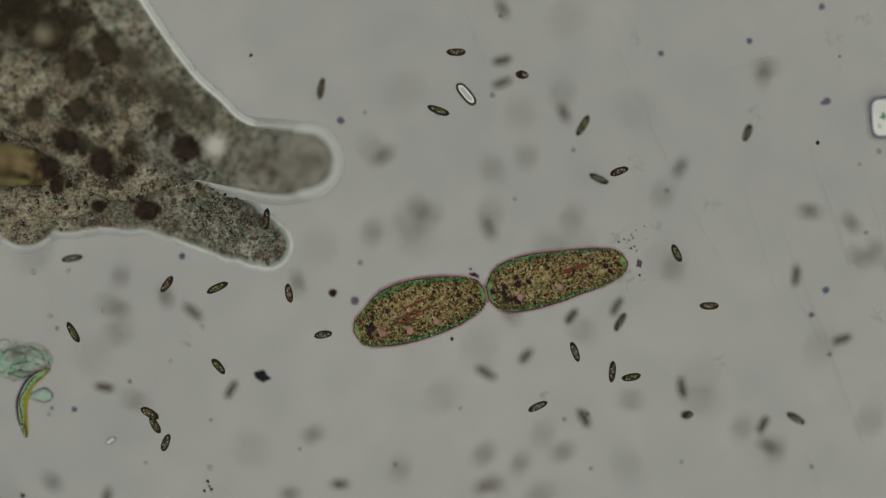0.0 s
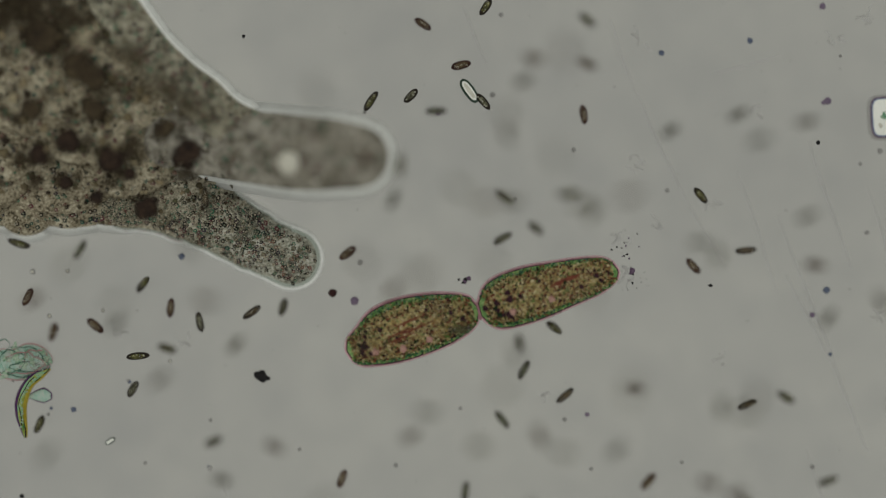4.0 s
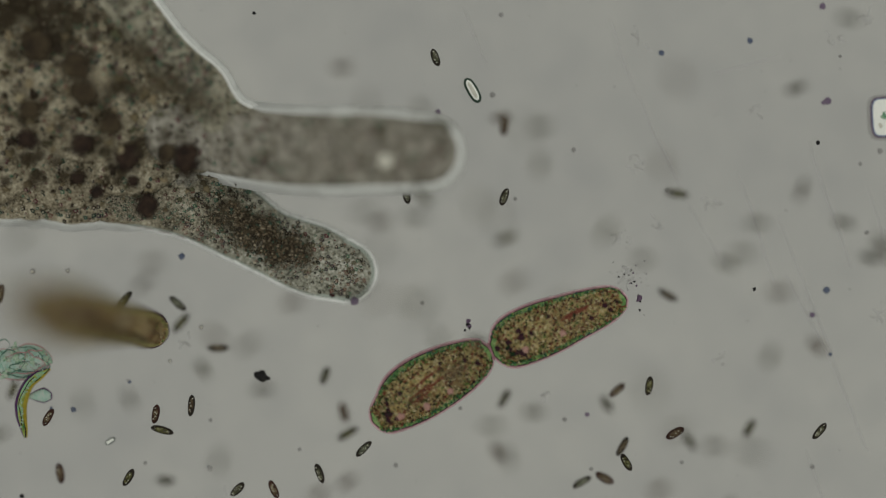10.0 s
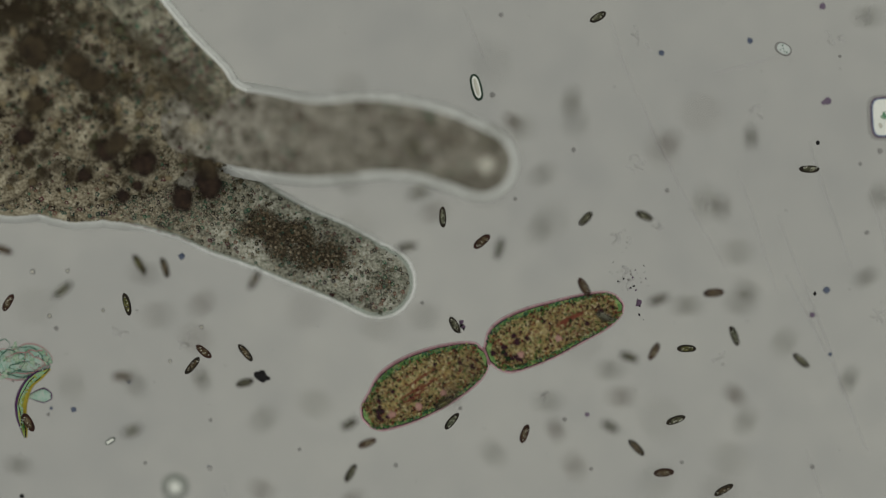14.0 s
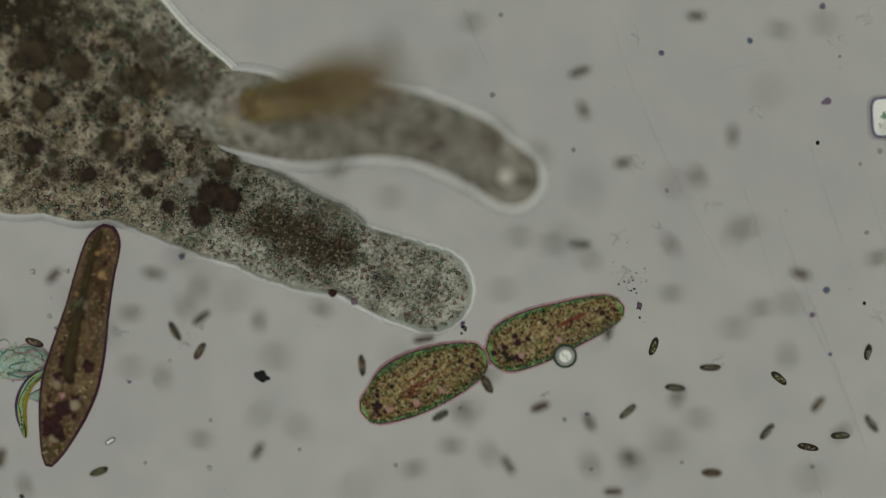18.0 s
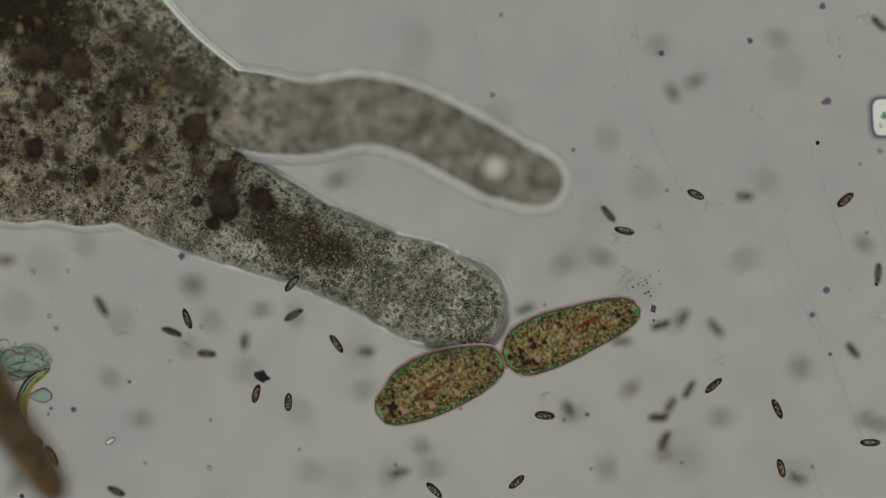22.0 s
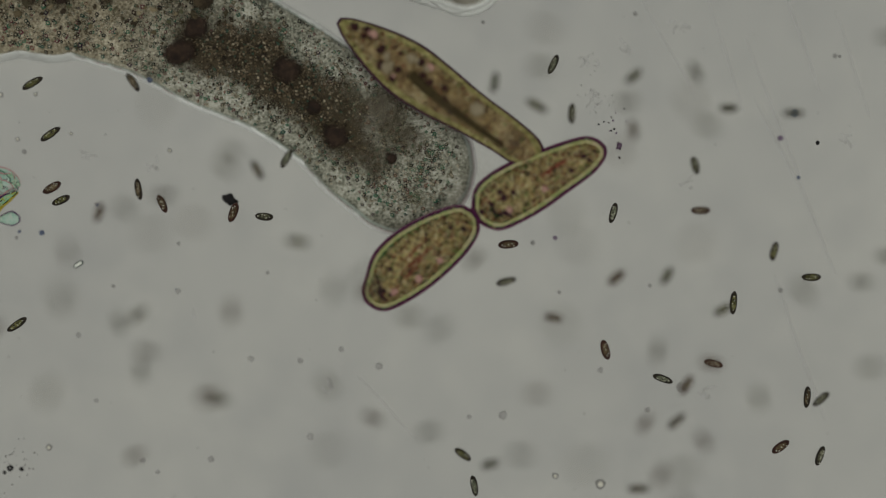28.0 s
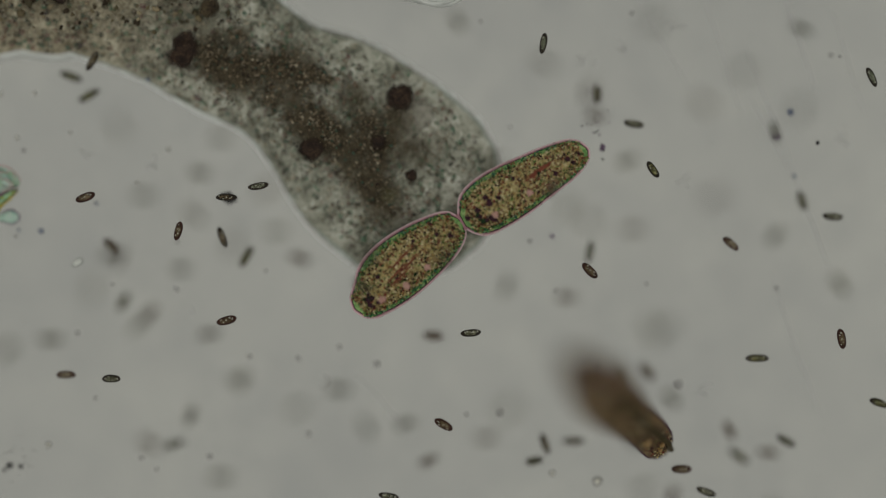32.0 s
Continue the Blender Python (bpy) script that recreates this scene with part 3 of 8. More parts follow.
for r, z, track in (
        (24, .020, [(0, 263, 372), (10, 262, 362), (12, 278, 362), (13, 290, 354), (14, 322, 350), (17, 345, 380), (23, 400, 370), (27, 400, 362), (29, 403, 370), (30, 412, 372), (31, 458, 395), (32, 385, 395)]),
        (30, .030, [(0, 330, 262), (9, 330, 280), (13, 335, 300), (14, 370, 325), (17, 402, 350), (20, 398, 362), (24, 395, 370), (29, 375, 412), (32, 385, 412)]),
        (25, .028, [(0, 180, 290), (12, 240, 280), (17, 330, 330), (20, 450, 360), (22, 465, 355), (24, 480, 365), (27, 520, 424), (29, 646, 458), (30, 749, 490), (31, 787, 498), (32, 769, 487)]),
        (24, .027, [(0, 120, 250), (19, 300, 290), (23, 420, 340), (26.5, 560, 470), (28, 650, 556), (29, 643, 577), (30, 626, 580), (31, 627, 585), (32, 611, 582)]),
        (16, .018, [(0, 175, 365), (9, 170, 340), (20, 340, 380), (24, 400, 408), (27, 440, 440), (29, 765, 560), (32, 730, 570)]),
        (22, .043, [(0, 60, 190), (9, 50, 195), (19, 80, 180), (32, 90, 190)]),
        (23, .043, [(0, 140, 190), (9, 190, 212), (14, 205, 255), (19, 200, 252), (32, 210, 250)]),
        (28, .043, [(0, 190, 90), (9, 150, 165), (17, 220, 135), (19, 295, 170), (20, 320, 190), (23, 352, 235), (32, 370, 250)]),
        (20, .024, [(0, 90, 297), (14, 45, 240), (19, 62, 260), (32, 62, 258)]), (15, .014, [(0, 100, 330), (19, 160, 308), (32, 165, 312)]),
        (18, .043, [(0, 290, 215), (9, 290, 262), (14, 370, 300), (20, 400, 300), (32, 430, 330)]), (34, .04, [(0, 90, 60), (19, 60, 95), (32, 70, 110)]),
        (13, .016, [(0, 230, 300), (19, 265, 342), (27, 680, 530), (29, 785, 628), (32, 790, 628)]), (30, .04, [(0, 140, 120), (32, 130, 120)])):
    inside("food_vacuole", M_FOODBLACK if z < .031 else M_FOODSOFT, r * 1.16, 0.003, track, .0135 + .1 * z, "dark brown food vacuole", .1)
q6 = random.Random(61)
for k in range(19):
    # the thick brown middle of the body, at the edge of the field
    x, y = q6.uniform(-40, 130), q6.uniform(-40, 95)
    inside("mottle", M_BROWN, q6.uniform(38, 66), 0.002, [(0, x, y), (9, x + 6, y - 14), (18, x - 6, y - 4), (END, x + 10, y - 10)], .0115 + .00008 * k, "thick dark brown clouding", .2)
for k in range(10):
    # brown inner mass between the lobes' roots
    x, y = q6.uniform(150, 345), q6.uniform(130, 290)
    if x > 175 + .75 * y:
        x -= 120
    inside("mottle", M_INNERBROWN, q6.uniform(26, 44), 0.002, [(0, x, y), (9, x + 4, y - 6), (18, x + 24, y - 4), (END, x + 34, y + 4)], .0108 + .00005 * k, "brown clouding in the cytoplasm", .2)
for k in range(9):
    # brown haze over the shoulder, thinning out towards its edge
    u = k / 8
    x, y = 215 + 150 * u + q6.uniform(-12, 12), 95 + 125 * u + q6.uniform(-12, 12)
    inside("mottle", M_INNERBROWN, q6.uniform(28, 42), 0.002, [(0, x, y), (9, x + 8, y - 12), (18, x + 26, y - 22), (END, x + 34, y - 20)], .0185 + .0001 * k, "brown clouding in the cytoplasm", .2)
for k in range(84):
    x, y = q6.uniform(-30, 400), q6.uniform(-20, 350)
    if x > 190 + .8 * y or y > 330:
        x, y = .45 * x, .8 * y
    r = q6.uniform(8, 23) if k % 6 else q6.uniform(6, 15)
    w = q6.uniform(-14, 14)
    inside("mottle", M_MOTTLE if k % 6 else M_MOTTLEPALE, r, 0.002, [(0, x, y), (8, x + 9 + w, y - 4), (16, x + 28, y + w - 4), (24, x + 42 - w, y - 8), (END, x + 50, y - 8)], .0113 + .00004 * k, "brown clouding in the cytoplasm" if k % 6 else "pale yellowish clouding in the cytoplasm", .15)
inside("clear_vacuole", M_VAC, 20, 0.006, [(0, 380, 258), (1, 430, 256), (2, 472, 272), (3, 512, 290), (6, 510, 280), (8, 540, 270), (9, 620, 266), (10, 682, 285), (11, 730, 286), (12, 770, 291), (13, 833, 297), (14, 860, 293),
       (17, 890, 306), (19, 897, 319), (20, 893, 318), (21, 885, 309), (22, 876, 298), (23, 866, 300), (24, 850, 291), (26.5, 840, 280), (32, 800, 260)], 0.046, "round pale clear vacuole")
inside("clear_vacuole", M_MOTTLEPALE, 26, 0.003, [(0, 75, 60), (6, 170, 90), (10, 180, 140), (12, 195, 140), (13, 330, 235), (14, 345, 228), (17, 400, 218), (19, 412, 212), (24, 415, 215), (32, 415, 215)], 0.046, "round pale clear vacuole")
inside("clear_vacuole", material("grainy_vacuole", [(.12, .115, .09), (.23, .22, .18), (.34, .33, .29)], 150, fine=500, soft=.4), 42, 0.002, [(0, 330, 290), (20, 350, 330), (24, 460, 400), (26.5, 600, 460), (27, 652, 494), (28, 731, 506), (29, 748, 505), (31, 720, 490), (32, 796, 520)], 0.0068, "round pale grainy vacuole")
STREAM = [(0, .05, .5), (3, .15, .6), (6, .3, .72), (10, .42, .8), (13, .5, .84), (19, .42, .70), (23, .40, .64), (27, .35, .64), (30, .35, .78), (32, .35, .9)]
for k in range(14):
    f = k / 13
    side = rnd.uniform(-.4, .4)
    ob = tagged(part_of("endoplasm_stream", cluster_mesh("stream", 50 + k, 75, 16, (.9, 2.7), .0018), M_CORE, amoeba, "darker brown streaming cytoplasm"), kind="stuff")
    rows = []
    for t, a, b in STREAM:
        c = profile(LOW, t)
        v = (a + (b - a) * f) * 59
        x, y, R = (float(np.interp(v, range(60), c[:, n])) for n in range(3))
        q = int(min(58, v))
        dx, dy = c[q + 1, 0] - c[q, 0], c[q + 1, 1] - c[q, 1]
        n = math.hypot(dx, dy) or 1
        rows.append((t, pose(*spot(x - dy / n * side * R, y + dx / n * side * R, .0115 + .0003 * (k % 4) + float(np.interp(t, (3, 8), (-.008, 0)))), 0, 0, 40 * k)))
    KEYED.append((ob, rows))
    ob = part("endoplasm_cloud", lens_bm(rnd.uniform(30, 38) * S, .0012, rings=3, seg=24, wobble=.18, rnd=rnd), M_STREAM, amoeba, "soft brown streaming cytoplasm")
    KEYED.append((ob, [(t, m @ pose(0, 0, -.0006)) for t, m in rows]))

for k in range(16):
    # late in the clip the brown inner cytoplasm pours on into the low lobe
    ob = tagged(part_of("endoplasm_stream", cluster_mesh("stream", 150 + k, 80, 34, (.9, 2.7), .0018), M_CORE, amoeba, "darker brown streaming cytoplasm"), kind="stuff")
    bx, by, side = rnd.uniform(80, 220), rnd.uniform(120, 220), rnd.uniform(-.36, .36)
    rows = [(0, pose(*spot(bx, by, .004))), (19, pose(*spot(bx + 20, by, .004)))]
    for t, a, b in ((23, .1, .34), (27, .28, .74), (29.5, .32, .92), (32, .34, 1)):
        c = profile(LOW, t)
        v = (a + (b - a) * k / 15) * 59
        x, y, R = (float(np.interp(v, range(60), c[:, n])) for n in range(3))
        q = int(min(58, v))
        dx, dy = c[q + 1, 0] - c[q, 0], c[q + 1, 1] - c[q, 1]
        n = math.hypot(dx, dy) or 1
        rows.append((t, pose(*spot(x - dy / n * side * R, y + dx / n * side * R, (.0112 if t > 24 else .004) + .0002 * (k % 5)), 0, 0, 33 * k)))
    KEYED.append((ob, rows))
    ob = part("endoplasm_cloud", lens_bm(rnd.uniform(40, 60) * S, .0012, rings=3, seg=24, wobble=.18, rnd=rnd), M_STREAM, amoeba, "soft brown streaming cytoplasm")
    KEYED.append((ob, [(t, m @ pose(0, 0, -.0006)) for t, m in rows]))

for k in range(10):
    # thin brown haze that fills the swollen end of the low lobe
    ob = part("endoplasm_cloud", lens_bm(rnd.uniform(44, 62) * S, .0012, rings=3, seg=24, wobble=.18, rnd=rnd), M_INNERBROWN, amoeba, "thin brown haze in the lobe's end")
    bx, by, u, side = rnd.uniform(120, 230), rnd.uniform(150, 230), .7 + .03 * k, .5 * (-1) ** k * rnd.uniform(.3, 1)
    rows = [(0, pose(*spot(bx, by, .004))), (19, pose(*spot(bx + 20, by, .004)))]
    for t in (23, 26, 27, 28, 30, 32):
        c = profile(LOW, t)
        v = u * float(np.interp(t, (23, 26), (.5, 1))) * 59
        x, y, R = (float(np.interp(v, range(60), c[:, n])) for n in range(3))
        q = int(min(58, v))
        dx, dy = c[q + 1, 0] - c[q, 0], c[q + 1, 1] - c[q, 1]
        n = math.hypot(dx, dy) or 1
        rows.append((t, pose(*spot(x - dy / n * side * R, y + dx / n * side * R, (.0104 if t > 25 else .004) + .00008 * k), 0, 0, 33 * k)))
    KEYED.append((ob, rows))

# ---- the dividing paramecium: two halves joined at a waist
pair = tagged(new("paramecium"), "yellow-brown paramecium dividing into two joined halves", "paramecium")
PAIR = [(0, 861, 520, 624, 588, 1113, 465), (1, 852, 520, 612, 598, 1103, 470), (2, 847, 545, 610, 612, 1103, 495), (3, 847, 548, 610, 618, 1103, 500), (5.5, 861, 553, 634, 630, 1095, 440),
        (6, 900, 552, 668, 645, 1148, 478), (7, 898, 600, 680, 715, 1145, 510), (8, 882, 615, 672, 745, 1125, 522), (9, 878, 618, 664, 745, 1121, 525), (10, 870, 622, 657, 748, 1113, 527), (11, 866, 624, 651, 748, 1112, 532),
        (12, 864, 626, 648, 746, 1110, 533), (13, 862, 628, 643, 742, 1110, 535), (14, 862, 630, 643, 740, 1112, 535), (17, 864, 630, 638, 730, 1113, 540), (18, 863, 630, 635, 730, 1113, 540), (19, 864, 630, 636, 728, 1114, 540),
        (20, 872, 633, 640, 728, 1120, 545), (21, 890, 636, 657, 728, 1137, 545), (22, 892, 637, 660, 732, 1138, 545), (23, 897, 643, 668, 742, 1143, 548), (24, 905, 645, 680, 750, 1150, 550),
        (26.5, 891, 658, 717, 840, 1105, 517), (27, 892, 666, 713, 834, 1107, 514), (28, 899, 696, 701, 851, 1134, 571), (29, 890, 701, 698, 862, 1115, 564), (30, 884, 703, 689, 860, 1109, 563), (31, 885, 709, 695, 871, 1108, 568), (32, 879, 710, 683, 870, 1109, 577)]
A_LEN, B_LEN = 246 * S, 257 * S
# half widths on the left (+y) and right (-y) of the way from waist to tip
A_UP = [(0, 6), (.05, 23), (.17, 37), (.39, 46), (.65, 47), (.9, 36), (.965, 24), (.987, 14), (1, 3)]
A_DN = [(0, 10), (.04, 30), (.21, 49), (.4, 60), (.57, 63.5), (.72, 59), (.81, 49), (.87, 37), (.92, 29), (.965, 21), (.987, 13), (1, 3)]
B_UP = [(0, 14), (.07, 39), (.18, 51), (.37, 54), (.55, 49), (.73, 43), (.9, 33), (.96, 23), (.987, 13), (1, 3)]
B_DN = [(0, 12), (.03, 25), (.1, 41), (.24, 46), (.43, 45), (.63, 38), (.84, 30), (.95, 19), (.987, 10), (1, 3)]


def scaled(knots, k):
    return [(u, v * S * k) for u, v in knots]


def half(name, length, up, down, seed, streak):
    """One half of the cell: rim, green cortex, cytoplasm, grains and vacuoles."""
    r = random.Random(seed)
    h = 0.006
    body = part(name, loft_bm(length, scaled(up, 1), scaled(down, 1), h * .55, n=34, seg=20), M_PELL, pair, "thin pellicle with a painted magenta fringe")
    # edge glow painted as a slightly wider pale body underneath
    part("outer_film", loft_bm(length, scaled(up, 1), scaled(down, 1), h * .4, grow=2.2 * S, n=34, seg=20, lift=-.0008), M_EDGEGLOW, body, "thin pale pink glow round the edge")

    def top(name, bm, mat, z, label=""):
        ob = part(name, bm, mat, body, label)
        ob.location.z = z
        return ob
    top("pellicle_line", loft_bm(length - 3 * S, scaled(up, .972), scaled(down, .972), h * .56, n=34), M_PELLDARK, 0.0006, "thin dark inner line").location.x = 1.5 * S
    top("cortex", loft_bm(length - 6 * S, scaled(up, .94), scaled(down, .94), h * .6, n=34), M_CORTEX, 0.0012, "green outer layer").location.x = 3 * S
    top("cytoplasm", loft_bm(length - 20 * S, scaled(up, .8), scaled(down, .8), h * .75, n=34), M_PARA, 0.0022, "yellow-brown grainy cytoplasm").location.x = 10 * S

    def put(u, v):
        w = smooth_at(u, scaled(up, .8)) if v > 0 else smooth_at(u, scaled(down, .8))
        return u * length, v * w, 0.0022 + h * .75 * math.sqrt(max(0.05, 1 - (v * .9) ** 2)) * min(1, w / (30 * S)) ** .7
    pl = []
    for _ in range(2700):
        u, v = r.uniform(.045, .955), r.uniform(-1, 1)
        x, y, z = put(u, v)
        pl.append((x, y, z, S * r.choice((.8, 1.0, 1.3, 1.7, 2.1, 2.6))))
    g = part_of("granulation", grains_mesh("granulation", pl), M_PGRAIN, body, "brown, red and green grains")
    tagged(g, kind="stuff")
    pl = []
    for _ in range(620):
        u, sg = r.uniform(.03, .97), r.choice((-1, 1))
        w = smooth_at(u, scaled(up if sg > 0 else down, 1)) * r.uniform(.75, .92)
        pl.append((u * length, sg * w, .0012 + h * .6 * .62 * min(1, w / (26 * S)), S * r.choice((1.2, 1.6, 2.1, 2.6))))
    tagged(part_of("cortex_granulation", grains_mesh("cortex_granulation", pl), M_CGRAIN, body, "green and pale grains under the pellicle"), kind="stuff")
    # dark food in a tight cluster at one end, a few single ones further on
    spots = [(r.gauss(.865, .035), r.gauss(.05, .3), r.uniform(3, 6.5)) for _ in range(8)] if name == "lower_half" else [(r.gauss(.15, .05), r.gauss(-.3, .27), r.uniform(3, 6.5)) for _ in range(9)]
    spots += [(.13, .2, 5), (.2, -.3, 4), (.72, -.4, 4.5), (.5, .5, 3.5), (.36, -.6, 3.5), (.62, .1, 3)] if name == "lower_half" else [(.22, .4, 5), (.3, .1, 4.5), (.62, .2, 4), (.72, -.3, 4.5), (.84, .1, 5), (.86, -.3, 4), (.45, .5, 3.5)]
    for i, (u, v, size) in enumerate(spots):
        x, y, z = put(u, v)
        ob = part("food_vacuole", lens_bm(S * size, 0.002, rings=3, seg=16, wobble=.2, rnd=r), M_GREENDARK if i % 5 == 1 else M_PURPLEFOOD, body, "dark food vacuole")
        ob.location = (x, y, z)
    for u, v in ((.4, .62), (.6, .66), (.8, .5)) if name == "lower_half" else ((.22, -.5), (.5, -.45)):
        x, y, z = put(u, v)
        ob = part("contractile_vacuole", lens_bm(S * r.uniform(5, 7.5), 0.0018, rings=3, seg=16, wobble=.16, rnd=r), M_PINK, body, "pink round vacuole")
        ob.location = (x, y, z + .0006)
    for i in range(4):
        u0, v0 = r.uniform(.25, .55), r.uniform(-.1, .45) * streak
        pts = []
        for j in range(8):
            x, y, z = put(u0 + .03 * j, v0 + .02 * j)
            pts.append((x, y, z + .0004))
        part("groove_streak", tube_bm(pts, lambda f: S * (0.5 + 1.6 * math.sin(3.14 * f)), 6), M_RED, body, "reddish streak along the mouth groove")
    return body


M_PGRAIN = material("paramecium_grains", [(.02, .012, .008), (.14, .025, .02), (.1, .17, .04), (.42, .33, .14), (.04, .08, .02), (.2, .06, .035), (.52, .46, .27), (.03, .012, .018), (.3, .2, .07), (.1, .05, .03), (.36, .3, .13)], island=True)
M_CGRAIN = material("cortex_grains", [(.02, .12, .04), (.06, .2, .07), (.1, .22, .05), (.34, .36, .14), (.015, .05, .02), (.2, .28, .16), (.16, .08, .04), (.03, .1, .07)], island=True)
# dark and bright rim of the out-of-focus look, painted in two colours
M_RIMGLOW = material("defocus_glow", [(.22, .34, .09), (.46, .45, .2), (.62, .52, .38)], 120)
M_RIMDARK = material("swollen_pellicle", [(.035, .006, .026), (.1, .02, .065)], 150)
M_PURPLEFOOD = material("purple_food", [(.012, .005, .008), (.05, .018, .026)], 150)
M_CILIA = material("ciliary_fringe", [(.22, .19, .19), (.28, .27, .25)], 60, clear=0.4)
lower = half("lower_half", A_LEN, A_UP, A_DN, 3, -1)
upper = half("upper_half", B_LEN, B_UP, B_DN, 5, 1)
waist = part("waist", lens_bm(17 * S, .003, rings=3, seg=16), M_PELL, pair, "narrow waist")


def cilia(body, length, up, down, seed):
    """Fine hairs round the rim, one mesh."""
    r = random.Random(seed)
    bm = bmesh.new()
    for i in range(170):
        u = r.uniform(.05, .99)
        sg = r.choice((-1, 1))
        w = smooth_at(u, scaled(up if sg > 0 else down, 1)) * .98
        x, y, l = u * length, sg * w, S * r.uniform(2, 4.5)
        a = r.uniform(-.5, .5) + (u - .5) * 1.2 * sg * -1
        tx, ty = x + l * math.sin(a) * sg * -1, y + sg * l * math.cos(a)
        d = .45 * S
        vs = [bm.verts.new(p) for p in ((x - d, y, -.0004), (x + d, y, -.0004), (x, y, .0006), (tx, ty, 0))]
        for f in ((0, 1, 3), (1, 2, 3), (2, 0, 3), (0, 2, 1)):
            bm.faces.new([vs[k] for k in f])
    ob = part("ciliary_fringe", bm, M_CILIA, body, "short pale hairs round the rim")
    tagged(ob, kind="stuff")


cilia(lower, A_LEN, A_UP, A_DN, 1)
cilia(upper, B_LEN, B_UP, B_DN, 2)
LIFT = [(0, .011), (22.2, .011), (22.6, .017), (24.5, .017), (26.3, .012), (27.1, .012), (27.5, .017), (31.2, .017), (31.5, .020), (END, .020)]
# how far the painted defocus bands stand up through each half
DEFOCUS = [(0, 0), (22.2, 0), (22.6, .9), (24.5, 1), (26.2, .25), (27.1, .25), (27.5, 1), (31.2, 1), (31.5, 0), (END, 0)]


def lifted(t):
    """Height of the dividing cell: raised off the plane of focus late on, to blur it."""
    return float(np.interp(t, [r[0] for r in LIFT], [r[1] for r in LIFT]))


def band_bm(length, up, down, out, inn, h):
    """A flat band that follows a half's outline, from out to inn grid steps outside it."""
    us = [.5 - .5 * math.cos(math.pi * i / 40) for i in range(41)]
    ring = [(u * length, max(0, smooth_at(u, up))) for u in us] + [(u * length, -max(0, smooth_at(u, down))) for u in us[::-1]]
    bm, loops, n = bmesh.new(), [], len(ring)
    for i, (x, y) in enumerate(ring):
        a, b = ring[i - 2], ring[(i + 2) % n]
        d = math.hypot(b[0] - a[0], b[1] - a[1]) or 1
        nx, ny = -(b[1] - a[1]) / d, (b[0] - a[0]) / d
        loops.append([bm.verts.new((x + nx * o * S, y + ny * o * S, z)) for o, z in ((out, 0), ((out + inn) / 2, h), (inn, 0), ((out + inn) / 2, -h))])
    for i in range(n):
        for k in range(4):
            bm.faces.new((loops[i][k], loops[i][(k + 1) % 4], loops[(i + 1) % n][(k + 1) % 4], loops[(i + 1) % n][k]))
    bmesh.ops.recalc_face_normals(bm, faces=bm.faces)
    return bm


# defocused rim light painted as dark and bright bands, raised through either half
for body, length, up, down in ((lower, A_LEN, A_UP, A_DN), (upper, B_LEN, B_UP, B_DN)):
    for name, out, inn, top, mat, text in (("swollen_pellicle", 2.0, -5.5, .0034, M_RIMDARK, "thick dark purple edge, as seen out of focus"), ("clear_layer", -5.5, -10.0, .0058, M_RIMGLOW, "bright yellowish defocus band inside the edge")):
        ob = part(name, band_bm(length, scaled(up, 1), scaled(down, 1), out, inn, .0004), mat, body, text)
        KEYED.append((ob, [(t, pose(0, 0, -.004 + f * (top + .004))) for t, f in DEFOCUS]))


def pair_at(t):
    """Waist and both tips at t."""
    return (t, *(float(np.interp(t, [r[0] for r in PAIR], [r[c] for r in PAIR])) for c in range(1, 7)))


rows_a, rows_b, rows_w = [], [], []
for t, jx, jy, ax, ay, bx, by in sorted(PAIR + [pair_at(r[0]) for r in LIFT if r[0] not in {p[0] for p in PAIR}]):
    sx, sy = stage(t)
    pz = lifted(t)
    jp = seen(t, jx - sx, jy - sy, pz)
    rows_a.append((t, pose(*jp, 0, 0, math.degrees(math.atan2(jy - ay, ax - jx)))))
    rows_b.append((t, pose(*jp, 0, 0, math.degrees(math.atan2(jy - by, bx - jx)))))
    rows_w.append((t, pose(jp[0], jp[1], pz - .001)))
KEYED += [(lower, rows_a), (upper, rows_b), (waist, rows_w)]

# ---- flagellates: small biflagellate cells, dark-walled with bright grains inside


def flagellate(seed, wall, inner, length=40, width=8.0, label=""):
    r = random.Random(seed)
    thing = tagged(new("flagellate"), label, "flagellate", "flagellates")
    L = length * S
    bend = r.uniform(.8, .95)
    form = ((0, .16), (.035, .42), (.12, .74), (.33, 1.0), (.65, .97), (.87, .74), (.955, .45), (1, .18))
    up = [(u, v * width * S) for u, v in form]
    dn = [(u, v * width * S * bend * .92) for u, v in form]

    def layer(name, k, h, z, mat, text=""):
        bm = loft_bm(L * k, [(u, v * k) for u, v in up], [(u, v * k) for u, v in dn], h, n=14, seg=12)
        bmesh.ops.translate(bm, vec=(-L * k / 2, 0, z), verts=bm.verts)
        return part(name, bm, mat, thing, text)
    layer("cell_wall", 1.0, 0.0034, 0, wall, "dark cell wall")
    layer("cytoplasm", 0.70, 0.0030, 0.0012, inner, "paler cytoplasm")
    for i in range(7):
        u, v = r.uniform(-.34, .34), r.uniform(-.45, .45)
        ob = part("pigment_grain", lens_bm(S * r.uniform(1.1, 2.2), .0012, rings=2, seg=8, wobble=.2, rnd=r), wall, thing)
        ob.location = (u * L, v * width * S, .0036)
    for i in range(5):
        u, v = -.3 + .15 * i + r.uniform(-.05, .05), r.uniform(-.4, .4)
        ob = part("starch_grain", lens_bm(S * r.uniform(.7, 1.3), .0010, rings=2, seg=8), M_STARCH, thing, "bright starch grain")
        ob.location = (u * L, v * width * S, .0040)
    return thing


